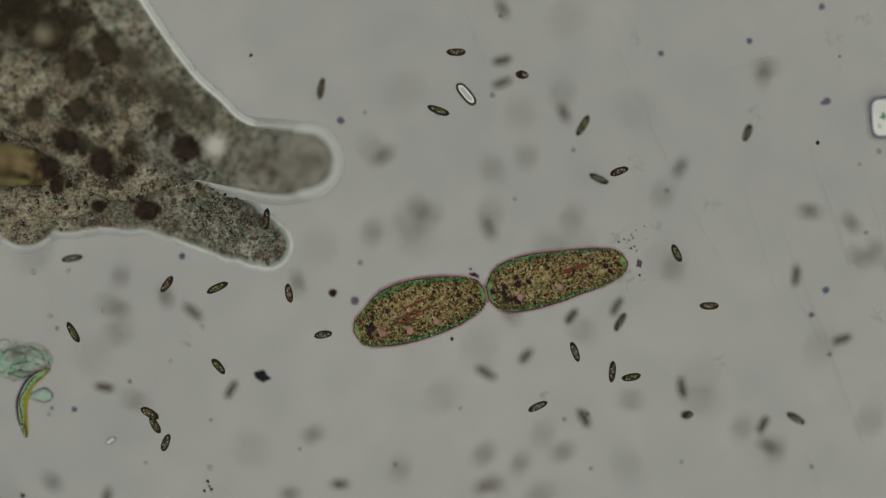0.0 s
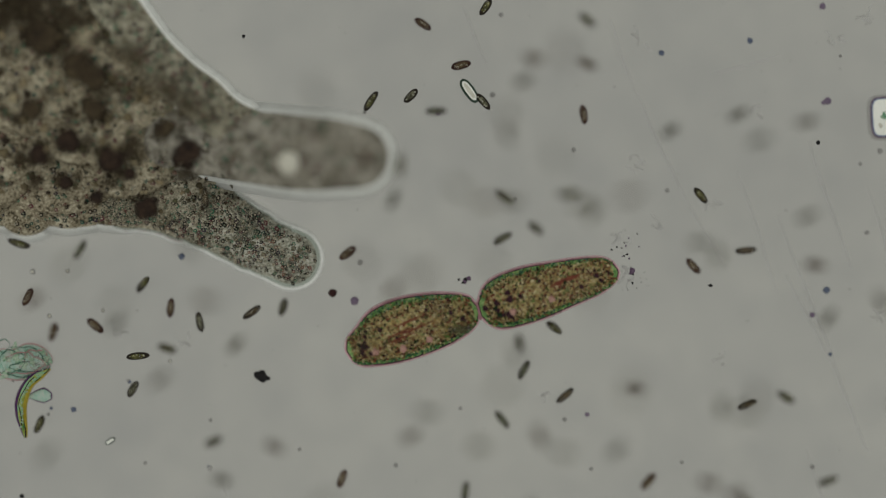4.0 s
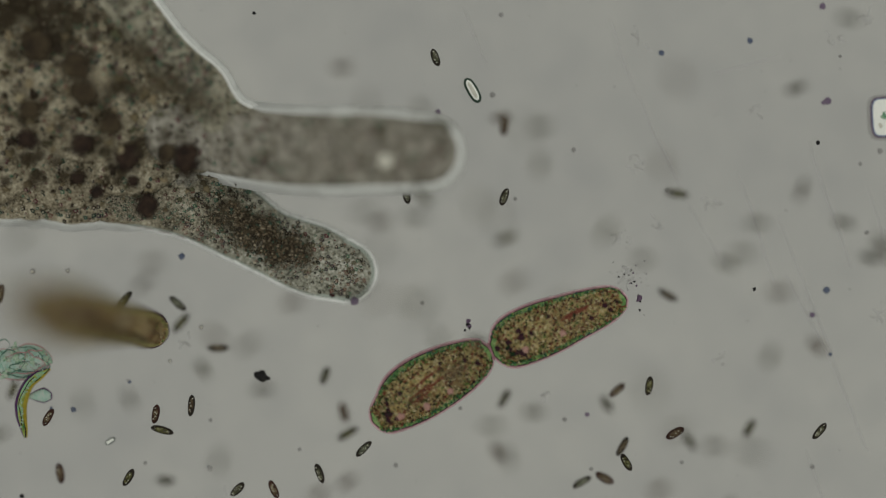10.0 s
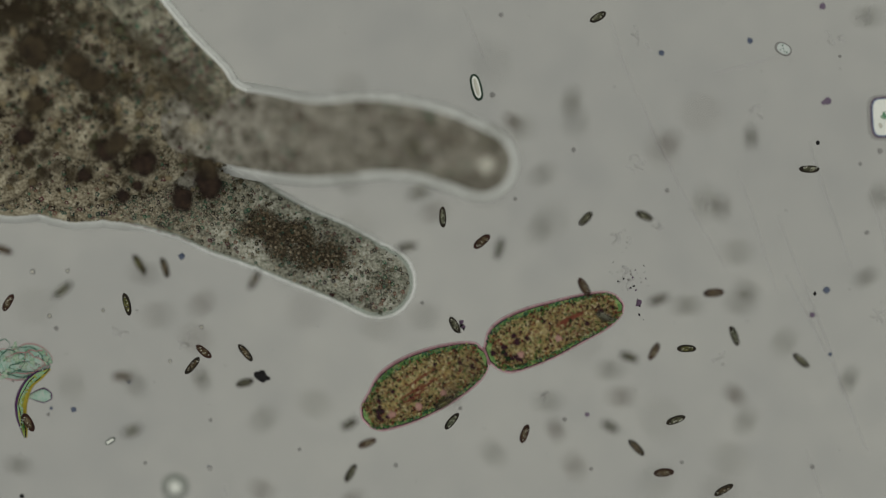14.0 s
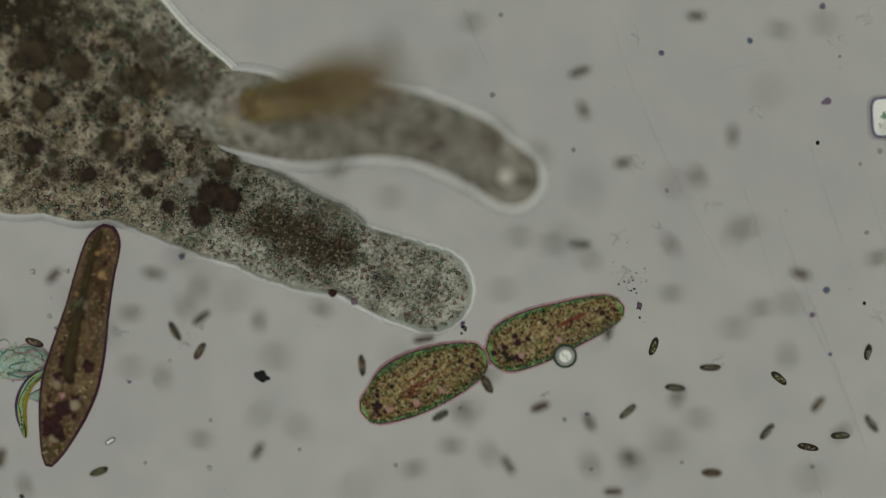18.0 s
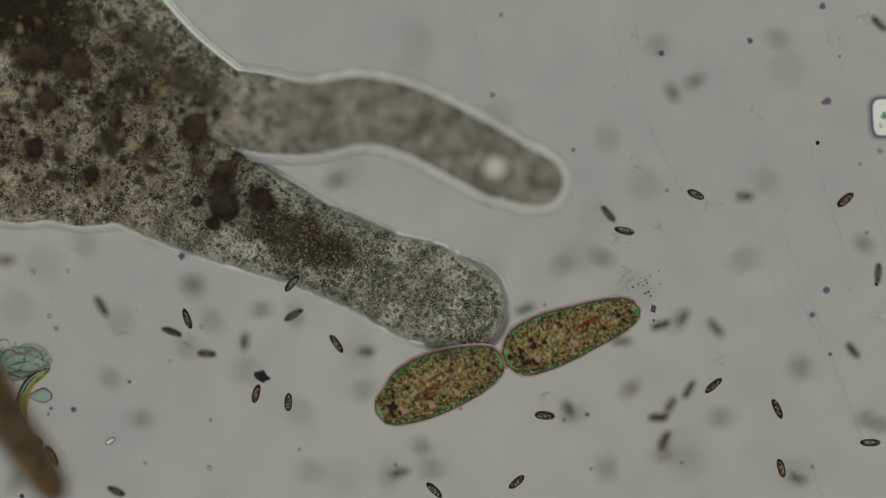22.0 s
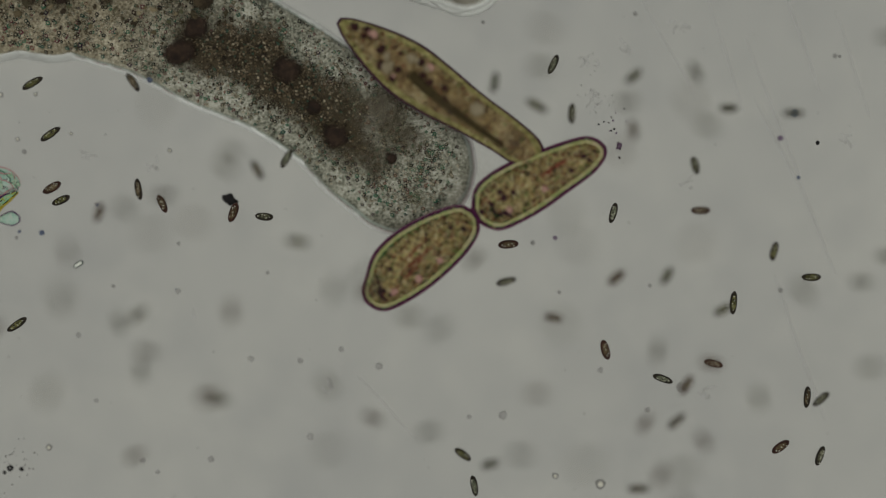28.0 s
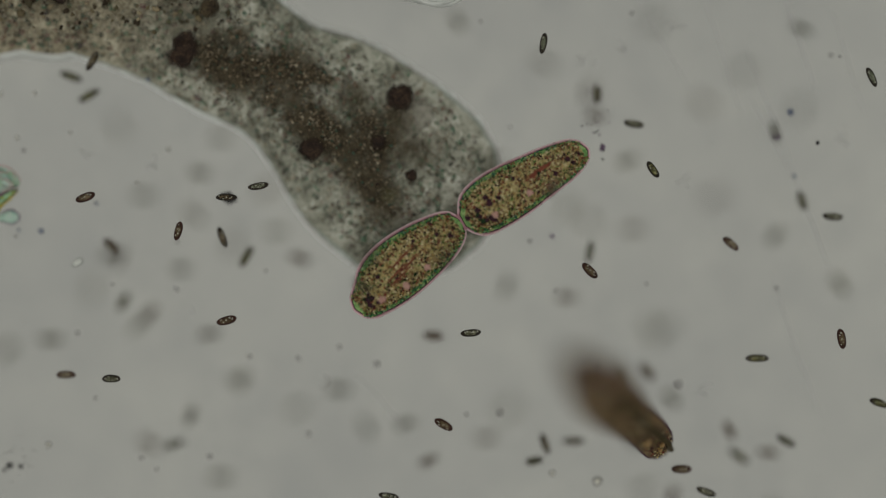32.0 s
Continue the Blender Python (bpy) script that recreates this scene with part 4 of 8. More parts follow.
M_DIATOM = material("diatom_rim", [(.02, .035, .025), (.05, .08, .06)], 150)
M_CELLPALE = material("flagellate_inside_pale", [(.03, .04, .028), (.14, .15, .1), (.36, .37, .28)], 160, fine=500)
M_STARCH = material("starch", [(.5, .5, .4), (.72, .72, .62)], 100)
M_CELLOLIVE = material("flagellate_inside_olive", [(.02, .026, .01), (.1, .1, .034), (.3, .28, .12)], 180, fine=600)
CELL_KINDS = [flagellate(11, M_CELL, M_CELLIN, 36, 7.2, "dark-walled olive flagellate with bright grains, swimming"),
              flagellate(12, M_CELLRED, M_CELLIN2, 34, 7.4, "reddish-brown flagellate swimming in the drop"),
              flagellate(13, M_CELL, M_CELLIN2, 38, 7.0, "slender dark brown flagellate swimming in the drop"),
              flagellate(14, M_CELL, M_CELLOLIVE, 34, 7.6, "dark-walled olive-green flagellate, swimming"),
              flagellate(15, M_CELLRED, M_CELLIN2, 36, 8.0, "dark red-brown flagellate swimming in the drop"),
              flagellate(16, M_CELL, M_CELLPALE, 37, 7.0, "pale green flagellate with a thin dark wall"),
              flagellate(17, M_CELL, M_CELLIN, 32, 7.6, "short dark olive flagellate, swimming"),
              flagellate(18, M_CELL, M_CELLOLIVE, 41, 7.4, "long olive-green flagellate with a dark wall")]
USED = set()


def swim(k, rows):
    """A flagellate on its way."""
    proto = CELL_KINDS[k % 8]
    if k % 8 in USED:
        ob = copy_thing(proto, Matrix())
    else:
        ob = proto
        USED.add(k % 8)
    KEYED.append((ob, [(t, pose(*seen(t, x, y, z * .001 + focus(t) - .008), 0, dip, turn)) for t, x, y, turn, dip, z in rows]))


# ---- a grown paramecium, slipper-shaped
R_UP = [(0, 6), (.03, 15), (.08, 24), (.15, 34), (.24, 44), (.35, 50), (.5, 46), (.65, 40), (.8, 38), (.93, 32), (.98, 20), (1, 9)]
R_DN = [(0, 6), (.03, 15), (.08, 25), (.15, 36), (.24, 47), (.35, 54), (.5, 50), (.65, 40), (.8, 33), (.93, 30), (.98, 20), (1, 9)]


def slipper(seed, cytoplasm, label, fed):
    r = random.Random(seed)
    thing = tagged(new("paramecium"), label, "paramecium", "darting paramecia")
    L, h = 440 * S, 0.007
    mid = -L / 2

    def layer(name, k, hh, z, mat, text):
        bm = loft_bm(L - 440 * S * (1 - k) * .35, scaled(R_UP, k), scaled(R_DN, k), hh, n=34, seg=18)
        bmesh.ops.translate(bm, vec=(mid + 440 * S * (1 - k) * .175, 0, z), verts=bm.verts)
        return part(name, bm, mat, thing, text)
    layer("pellicle", 1.0, h * .6, 0, M_PELLDARK, "dark purple pellicle")
    layer("cortex", .93, h * .66, .0010, M_ROAMCORTEX if fed < 20 else M_DARKCORTEX, "olive-green outer layer")
    body = layer("cytoplasm", .78, h * .8, .0018, cytoplasm, "yellow-brown clear cytoplasm")

    def put(u, v):
        w = smooth_at(u, scaled(R_UP, .8)) if v > 0 else smooth_at(u, scaled(R_DN, .8))
        return mid + u * L, v * w, .0018 + h * .8 * math.sqrt(max(.06, 1 - (v * .85) ** 2)) * min(1, w / (28 * S)) ** .7
    pl = []
    for _ in range(700):
        x, y, z = put(r.uniform(.05, .95), r.uniform(-.95, .95))
        pl.append((x, y, z, S * r.choice((1.1, 1.4, 1.9, 2.4))))
    g = part_of("granulation", grains_mesh("granulation", pl), M_PGRAIN, thing, "brown and red grains")
    tagged(g, kind="stuff")
    for i in range(9):
        x, y, z = put(r.uniform(.08, .44), r.uniform(-.75, .75))
        part("starch_body", lens_bm(S * r.uniform(3.5, 8), .002, rings=3, seg=12, wobble=.2, rnd=r), M_PINK if i % 2 else M_VACDIM, thing, "pinkish pale body").location = (x, y, z + .0004)
    for i in range(fed + 5):
        u = r.uniform(.05, .46) if i < fed else r.uniform(.5, .88)
        x, y, z = put(u, r.uniform(-.7, .7))
        ob = part("food_vacuole", lens_bm(S * (r.uniform(4, 6 + .22 * fed) if i < fed else r.uniform(3, 7)), .0024, rings=3, seg=14, wobble=.15, rnd=r), M_DARKRED, thing, "dark purple-brown food vacuole")
        ob.location = (x, y, z)
    for u, v, q in ((.66, .35, 13), (.27, -.5, 11), (.33, .45, 9)):
        x, y, z = put(u, v)
        ob = part("contractile_vacuole", lens_bm(q * S, .002, rings=3, seg=16, wobble=.05, rnd=r), M_VACDIM, thing, "pale contractile vacuole")
        ob.location = (x, y, z + .001)
    dark = fed > 20
    side, reach, wide = (.9, .068, 11) if dark else (-1, .052, 9)
    pts = [(lambda q: (q[0], q[1], q[2] + .0006))(put(.36 + reach * j, side * (.1 + .5 * (j / 9) ** .7))) for j in range(10)]
    part("mouth_groove", tube_bm(pts, lambda f: S * (wide - .55 * wide * f), 8), M_GROOVE, thing, "dark curved mouth groove")
    if dark:
        for u, v, q in ((.8, -.45, 8), (.88, .15, 5), (.9, -.2, 4), (.7, .7, 5)):
            x, y, z = put(u, v)
            part("oil_drop", lens_bm(q * S, .002, rings=3, seg=16, wobble=.1, rnd=r), M_AMBER, thing, "amber oil drop").location = (x, y, z + .001)
    bm = bmesh.new()
    for i in range(160):
        u, sg = r.uniform(.03, .97), r.choice((-1, 1))
        w = smooth_at(u, scaled(R_UP if sg > 0 else R_DN, .98))
        x, y, l, a = mid + u * L, sg * w, S * r.uniform(2, 4.5), r.uniform(-.5, .5)
        d = .45 * S
        vs = [bm.verts.new(q) for q in ((x - d, y, -.0004), (x + d, y, -.0004), (x, y, .0006), (x + l * math.sin(a), y + sg * l * math.cos(a), 0))]
        for f in ((0, 1, 3), (1, 2, 3), (2, 0, 3), (0, 2, 1)):
            bm.faces.new([vs[q] for q in f])
    tagged(part("ciliary_fringe", bm, M_CILIA, thing, "short pale hairs round the rim"), kind="stuff")
    return thing


M_ROAM_DARK = material("dark_roaming_cytoplasm", [(.016, .008, .006), (.074, .042, .021), (.16, .11, .054), (.34, .27, .15)], 60, clear=.05, fine=520)
M_ROAM = material("roaming_cytoplasm", [(.03, .016, .009), (.14, .092, .04), (.27, .205, .1), (.46, .4, .24)], 80, clear=.08, fine=520)
M_DARKCORTEX = material("dark_roaming_cortex", [(.032, .018, .011), (.1, .066, .032), (.2, .15, .074)], 140, fine=600)
M_ROAMCORTEX = material("roaming_cortex", [(.08, .075, .022), (.22, .2, .07), (.4, .37, .18)], 160, fine=600)
M_AMBER = material("amber_oil", [(.2, .12, .045), (.36, .24, .11)], 90)
M_DARKRED = material("dark_red_food", [(.014, .005, .006), (.05, .018, .016)], 120)
M_GROOVE = material("mouth_groove", [(.02, .014, .006), (.06, .045, .015)], 150)
roamer = slipper(21, M_ROAM, "yellow-brown slipper-shaped paramecium darting through the water", 13)
roamer_b = slipper(22, M_ROAM_DARK, "dark brown slipper-shaped paramecium darting through the water", 27)


def roam(thing, rows):
    KEYED.append((thing, [(t, pose(*seen(t, x, y, z * .001), 0, dip, turn)) for t, x, y, turn, dip, z in rows]))


# ---- single drifting bodies
def capsule():
    """A small diatom shell: dark rim round a bright clear middle."""
    thing = tagged(new("diatom"), "bright oblong diatom shell with a dark green rim", "diatom")
    up = [(0, 3.5), (.12, 8), (.4, 10), (.6, 10), (.88, 8), (1, 3.5)]
    for name, k, h, z, mat, text in (("shell", 1.0, .0035, 0, M_DIATOM, "dark green shell rim"), ("window", .66, .003, .0018, M_SHINE, "bright clear middle"), ("inner_band", .34, .0022, .0034, M_VAC, "pale yellow band")):
        bm = loft_bm(48 * S * (k + (1 - k) * .5), [(u, v * S * k) for u, v in up], [(u, v * S * k) for u, v in up], h, n=14, seg=14)
        bmesh.ops.translate(bm, vec=(-24 * S * (k + (1 - k) * .5), 0, z), verts=bm.verts)
        part(name, bm, mat, thing, text)
    return thing


def ring_cell(r=22):
    """A round clear cell: thin dark wall, pale inside, a crooked band across."""
    thing = tagged(new("round_cell"), "round clear cell with a thin dark green wall", "cell", "round cells")
    pts = [(r * S * math.cos(a * math.pi / 20), r * S * math.sin(a * math.pi / 20), 0) for a in range(40)]
    bm = bmesh.new()
    loops = []
    for x, y, z in pts:
        n = Vector((x, y, 0)).normalized()
        loops.append([bm.verts.new(Vector((x, y, z)) + 2.4 * S * (math.cos(k) * n + math.sin(k) * Vector((0, 0, 1)))) for k in (0, 1.047, 2.094, 3.1416, 4.189, 5.236)])
    for i in range(40):
        for k in range(6):
            bm.faces.new((loops[i][k], loops[(i + 1) % 40][k], loops[(i + 1) % 40][(k + 1) % 6], loops[i][(k + 1) % 6]))
    bmesh.ops.recalc_face_normals(bm, faces=bm.faces)
    part("cell_wall", bm, M_DIATOM, thing, "thin dark wall")
    part("cytoplasm", lens_bm(r * S * .96, .002, rings=3, seg=30), M_CLEAR, thing, "pale clear cytoplasm")
    part("bright_middle", lens_bm(r * S * .62, .0012, rings=3, seg=24), M_SHINE, thing, "bright clear middle").location.z = .0012
    for a, b in (((-12, 3), (-3, -2)), ((-3, -2), (4, 3)), ((4, 3), (13, 0))):
        part("inner_thread", tube_bm([(a[0] * S, a[1] * S, .0022), ((a[0] + b[0]) / 2 * S, (a[1] + b[1]) / 2 * S, .0025), (b[0] * S, b[1] * S, .0022)], .7 * S, 6), M_PALEGREY, thing)
    return thing


M_CLEAR = material("clear_cytoplasm", [(.34, .37, .33), (.44, .46, .42)], 90, clear=.35)


def drift(thing, track, z):
    """Key a drifting thing; track: seconds, x, y, heading."""
    rows = [(t, pose(*seen(t, x, y, z(t) if callable(z) else z), 0, 0, a)) for t, x, y, a in track]
    if rows[-1][0] < END:
        rows.append((END, rows[-1][1]))
    KEYED.append((thing, rows))


drift(capsule(), [(0, 825, 167, -50), (3, 830, 161, -54), (6, 831, 162, -56), (9, 834, 161, -60), (11, 838, 159, -62), (12, 839, 157, -66), (13, 842, 156, -72), (14.2, 844, 155, -76), (16.5, 940, 300, 20),
                  (17, 957, 293, 45), (17.2, 1020, 240, 70), (17.3, 1030, 226, 0), (17.4, 1092, 193, 55), (17.6, 1152, 143, 40), (17.7, 1160, 85, 70), (17.8, 1186, 82, 20), (17.9, 1230, 40, 60), (18, 1290, -60, 60), (32, 1500, -300, 60)], .009)
drift(ring_cell(19), [(0, -150, 560, 0), (12.4, -40, 650, 0), (13, 93, 778, 20), (13.5, 214, 856, 30), (14, 310, 862, 40), (15.2, 660, 850, 60), (16.5, 940, 800, 70), (17, 961, 832, 80), (17.5, 1034, 812, 100), (17.7, 1005, 790, 110), (17.9, 968, 706, 120), (18.1, 1040, 560, 130), (18.3, 1050, 505, 140),
                     (18.5, 1111, 497, 150), (18.7, 1146, 480, 160), (18.8, 1160, 482, 170), (19, 1178, 538, 180), (19.2, 1202, 582, 190), (19.4, 1258, 598, 200), (19.8, 1330, 682, 215), (20, 1327, 738, 230), (20.3, 1368, 795, 240), (20.5, 1410, 832, 250), (20.6, 1420, 860, 255), (21, 1480, 1000, 270), (32, 1700, 1200, 290)], lambda t: float(np.interp(t, (0, 17, 18.3), (.042, .042, .009))))


def pale_cell():
    """A small clear oval cell with a few grains."""
    thing = tagged(new("oval_cell"), "small clear oval cell with a faint grey wall", "cell")
    form = [(0, 3), (.08, 7), (.25, 10), (.5, 11), (.75, 10), (.92, 7), (1, 3)]
    for name, k, h, z, mat, text in (("cell_wall", 1.0, .003, 0, M_GREY, "thin grey wall"), ("cytoplasm", .8, .0026, .0014, M_PALEINSIDE, "bright clear cytoplasm")):
        bm = loft_bm(32 * S * k, [(u, v * S * k) for u, v in form], [(u, v * S * k) for u, v in form], h, n=16, seg=14)
        bmesh.ops.translate(bm, vec=(-16 * S * k, 0, z), verts=bm.verts)
        part(name, bm, mat, thing, text)
    q = random.Random(8)
    for _ in range(6):
        part("grain", lens_bm(S * q.uniform(.8, 1.8), .0008, rings=2, seg=8), M_TEALLINE, thing).location = (S * q.uniform(-8, 8), S * q.uniform(-5, 5), .0042)
    return thing


M_PALEINSIDE = material("pale_inside", [(.44, .49, .47), (.62, .66, .63)], 150)
M_TEALLINE = material("teal_wrinkle", [(.03, .1, .07), (.12, .22, .16)], 150)
drift(pale_cell(), [(0, 1300, -160, 0), (11.6, 1318, -60, 20), (12, 1332, 79, 60), (12.4, 1364, 143, 30), (12.8, 1359, 144, 50), (13.2, 1366, 135, 20), (13.6, 1397, 126, 40), (14, 1386, 87, -30), (14.4, 1395, 87, 0), (15.4, 1420, -60, 30), (32, 1500, -260, 60)], .010)


def dot(r, mat, label, wobble=.15, h=None, name="speck"):
    q = random.Random(int(r * 97) + len(label))
    return tagged(part(name, lens_bm(r * S, h or min(.003, r * S * .6), rings=3, seg=14, wobble=wobble, rnd=q), mat), label, "speck", "loose specks")


drift(dot(3.2, M_BLACK, "tiny black drifting grain"), [(0, 444, 98, 0), (1, 424, 88, 30), (2, 425, 72, 50), (3, 427, 68, 60), (6, 442, 50, 90), (9, 450, 27, 120), (12, 449, 5, 150), (14, 455, -30, 160), (32, 470, -300, 180)], .007)
drift(dot(3.4, M_BLACK, "tiny black drifting grain"), [(0, 800, 600, 0), (1, 1022, 547, 20), (2, 1260, 501, 40), (3, 1258, 500, 60), (6, 1257, 526, 80), (7, 1273, 528, 90), (9, 1310, 513, 120), (10, 1335, 512, 140), (12, 1386, 513, 150), (14, 1442, 520, 170), (17, 1520, 530, 190), (20, 1534, 547, 200), (22, 1551, 503, 210), (24, 1620, 480, 220), (32, 1700, 300, 240)], .007)
drift(dot(3.8, M_BLACK, "black grain of dust on the glass"), [(t, 1447, 253, 0) for t, _, _ in STAGE], .010)
drift(dot(3.0, M_GREY, "tiny grey dust grain"), [(t, 1486, 100, 0) for t, _, _ in STAGE], .010)

# particles swept along by the hairs at the end of the upper half
swept = tagged(new("particle_cluster"), "loose purple and dark particles swirling at the cell's tip", "particles")
r4 = random.Random(4)
for i in range(20):
    a, b = (r4.gauss(18, 7), r4.gauss(-8, 14)) if i < 9 else (r4.gauss(2, 14), r4.gauss(40, 13))
    ob = part("particle", lens_bm(S * (r4.uniform(1.2, 2.4) if i else 6), .0008 if i else .0018, rings=2, seg=8, wobble=.3, rnd=r4), M_PURPLE if i % 3 == 0 else (M_BLACK if i % 3 == 1 else M_GREY), swept)
    ob.location = (a * S, b * S, r4.uniform(-.001, .001))
rows = []
for t, jx, jy, ax, ay, bx, by in PAIR:
    sx, sy = stage(t)
    rows.append((t, pose(*seen(t, bx - sx, by - sy, .009))))
KEYED.append((swept, rows))
waistbit = tagged(new("particle_cluster"), "small purple clump drifting beside the waist", "particles")
for i in range(5):
    ob = part("particle", lens_bm(S * r4.uniform(2.5, 4.5), .0014, rings=2, seg=10, wobble=.3, rnd=r4), M_PURPLE if i % 2 else M_BLACK, waistbit)
    ob.location = (S * r4.gauss(0, 5), S * r4.gauss(0, 5), 0)
drift(waistbit, [(0, 838, 483, 0), (1, 822, 484, 20), (2, 804, 490, 40), (3, 801, 492, 50), (6, 877, 523, 80), (7, 867, 553, 100), (8, 841, 573, 110), (10, 826, 577, 120), (13, 817, 579, 130), (17, 814, 580, 130), (20, 830, 588, 140), (26, 830, 588, 140), (27, 780, 270, 140), (32, 770, 270, 140)], .006)

trio = tagged(new("particle_cluster"), "tight group of tiny black grains drifting away", "particles")
for a, b, r in ((0, 8, 3.2), (6, -6, 3), (-6, -9, 3), (2, 0, 2.2)):
    ob = part("particle", lens_bm(r * S, .0012, rings=2, seg=10, wobble=.15, rnd=r4), M_BLACK, trio)
    ob.location = (a * S, b * S, 0)
drift(trio, [(0, 368, 860, 0), (1, 397, 846, 30), (2, 403, 847, 60), (3, 439, 861, 90), (4, 470, 900, 110), (32, 500, 1500, 150)], .006)

# ---- debris lying on the slide
frag = tagged(new("debris_fragment"), "pale green membrane scrap with a bent olive tube, on the slide", "debris")


def scrap(k, z, mat, name, text):
    u = [(0, 10), (.1, 24), (.3, 22), (.55, 32), (.8, 27), (.95, 14), (1, 5)]
    d = [(0, 10), (.1, 26), (.35, 34), (.6, 30), (.85, 18), (.95, 10), (1, 4)]
    b = loft_bm(100 * S - (1 - k) * 30 * S, [(a, v * S * k) for a, v in u], [(a, v * S * k) for a, v in d], .0026, n=22)
    bmesh.ops.translate(b, vec=((1 - k) * 15 * S, 0, 0), verts=b.verts)
    o = part(name, b, mat, frag, text)
    o.matrix_basis = pose(*spot(-10, 643, z), 0, 0, 3)


M_BLUEBAND = material("blue_band", [(.1, .16, .3), (.3, .36, .42)], 90)
M_YELLOW = material("yellow_edge", [(.25, .2, .01), (.4, .33, .05)], 120)
M_PINKEDGE = material("pink_edge", [(.36, .16, .17), (.42, .28, .27)], 120)
scrap(1.0, .0022, M_PINKEDGE, "membrane_edge", "thin pink membrane edge")
scrap(.94, .0027, M_PALE, "membrane", "pale green wrinkled membrane")
for x, y, r in [(r4.gauss(38, 22), r4.gauss(643, 14), r4.uniform(1.5, 6)) for _ in range(46)]:
    ob = part("fold", lens_bm(r * S, .0009, rings=2, seg=10, wobble=.35, rnd=r4), M_GREENGLASS if r > 2.4 else M_GREY, frag, "small fold")
    ob.location = spot(x, y, .0052)
for k, (x, y, a, b, mat) in enumerate(((36, 642, 46, 27, M_TEALLINE), (40, 644, 34, 19, M_PINKEDGE), (20, 640, 22, 20, M_TEALLINE), (62, 636, 20, 17, M_PINKEDGE), (2, 612, 14, 11, M_TEALLINE), (44, 650, 26, 9, M_TEALLINE))):
    loop = []
    for i in range(27):
        u = i * .2513 + .4 * k
        w = 1 + .09 * math.sin(3 * u + k) + .07 * math.sin(5 * u + 2 * k) + .05 * math.sin(9 * u)
        loop.append(spot(x + a * w * math.cos(u), y + b * w * math.sin(u), .0056 + .0004 * math.sin(2 * u)))
    part("wrinkle", tube_bm(loop, lambda f, k=k: S * (.75 + .5 * math.sin(9 * f + k)), 5), mat, frag, "dark wrinkle" if mat is M_TEALLINE else "pink wrinkle")
BENT = [(43, 776), (40, 760), (37, 738), (36, 714), (41, 694), (52, 678), (68, 664), (84, 654)]
TUBE = [tuple(smooth_at(i / 3, [(k, p[c]) for k, p in enumerate(BENT)]) for c in (0, 1)) for i in range(22)]
for mat, rr, dx, dz, name, text in ((M_VIOLET, 9.2, -1.8, 0, "tube_wall", "violet tube wall"), (M_YELLOW, 7.6, 2.6, .0004, "tube_edge", "yellow tube edge"), (M_BLACK, 6.8, 1.2, .0012, "tube_lining", "dark tube lining"), (M_OLIVE, 5.0, -.3, .0038, "tube_filling", "green and olive tube filling")):
    part(name, tube_bm([spot(x + dx + .8 * math.sin(.7 * q), y, .004 + dz) for q, (x, y) in enumerate(TUBE)], lambda f, rr=rr: rr * S * min(1, .12 + 3.2 * f, .3 + 5 * (1 - f)) * (.4 + .66 * math.sin(3.14159 * (.1 + .8 * f)) ** .5 + .06 * math.sin(17 * f)), 10), mat, frag, text)
part("tube_fold", tube_bm([spot(x + 1.6 * math.sin(.9 * q) - 1, y, .0102) for q, (x, y) in enumerate(TUBE[4:18])], .9 * S, 6), M_BLACK, frag, "dark fold inside the tube")
for i in range(30):
    x, y = TUBE[4 + i % 16]
    ob = part("green_body", lens_bm(S * r4.uniform(1.2, 2.4), .001, rings=2, seg=8, wobble=.3, rnd=r4), M_GREENGLASS, frag)
    ob.location = spot(x + r4.uniform(-2, 4), y + r4.uniform(-6, 6), .0098)
for k, mat, z in ((1, M_VIOLET, .003), (.82, M_PALE, .0042)):
    b = loft_bm(42 * S * (.5 + .5 * k), [(0, 2 * S), (.3, 10 * S * k), (.7, 15 * S * k), (1, 5 * S)], [(0, 2 * S), (.3, 8 * S * k), (.7, 12 * S * k), (1, 5 * S)], .002, n=14)
    o = part("leaflet_rim" if k == 1 else "leaflet", b, mat, frag, "dark rim" if k == 1 else "pale clear leaflet")
    o.matrix_basis = pose(*spot(48 + (1 - k) * 10, 703, z), 0, 0, 2)

crystal = tagged(new("crystal"), "bright clear crystal with a dark rim lying on the slide", "crystal")


def slab(w, h, t):
    """A flat plate with well-rounded corners."""
    b = bmesh.new()
    loops = []
    for k, z in ((.94, -t), (1, -.6 * t), (1, .6 * t), (.94, t)):
        loop = []
        for i in range(36):
            c, d = math.cos(i * .17453), math.sin(i * .17453)
            loop.append(b.verts.new((k * w / 2 * S * math.copysign(abs(c) ** .5, c), k * h / 2 * S * math.copysign(abs(d) ** .5, d), z)))
        loops.append(loop)
    for p, q in zip(loops, loops[1:]):
        for i in range(36):
            b.faces.new((p[i], p[(i + 1) % 36], q[(i + 1) % 36], q[i]))
    b.faces.new(loops[0][::-1])
    b.faces.new(loops[-1])
    return b


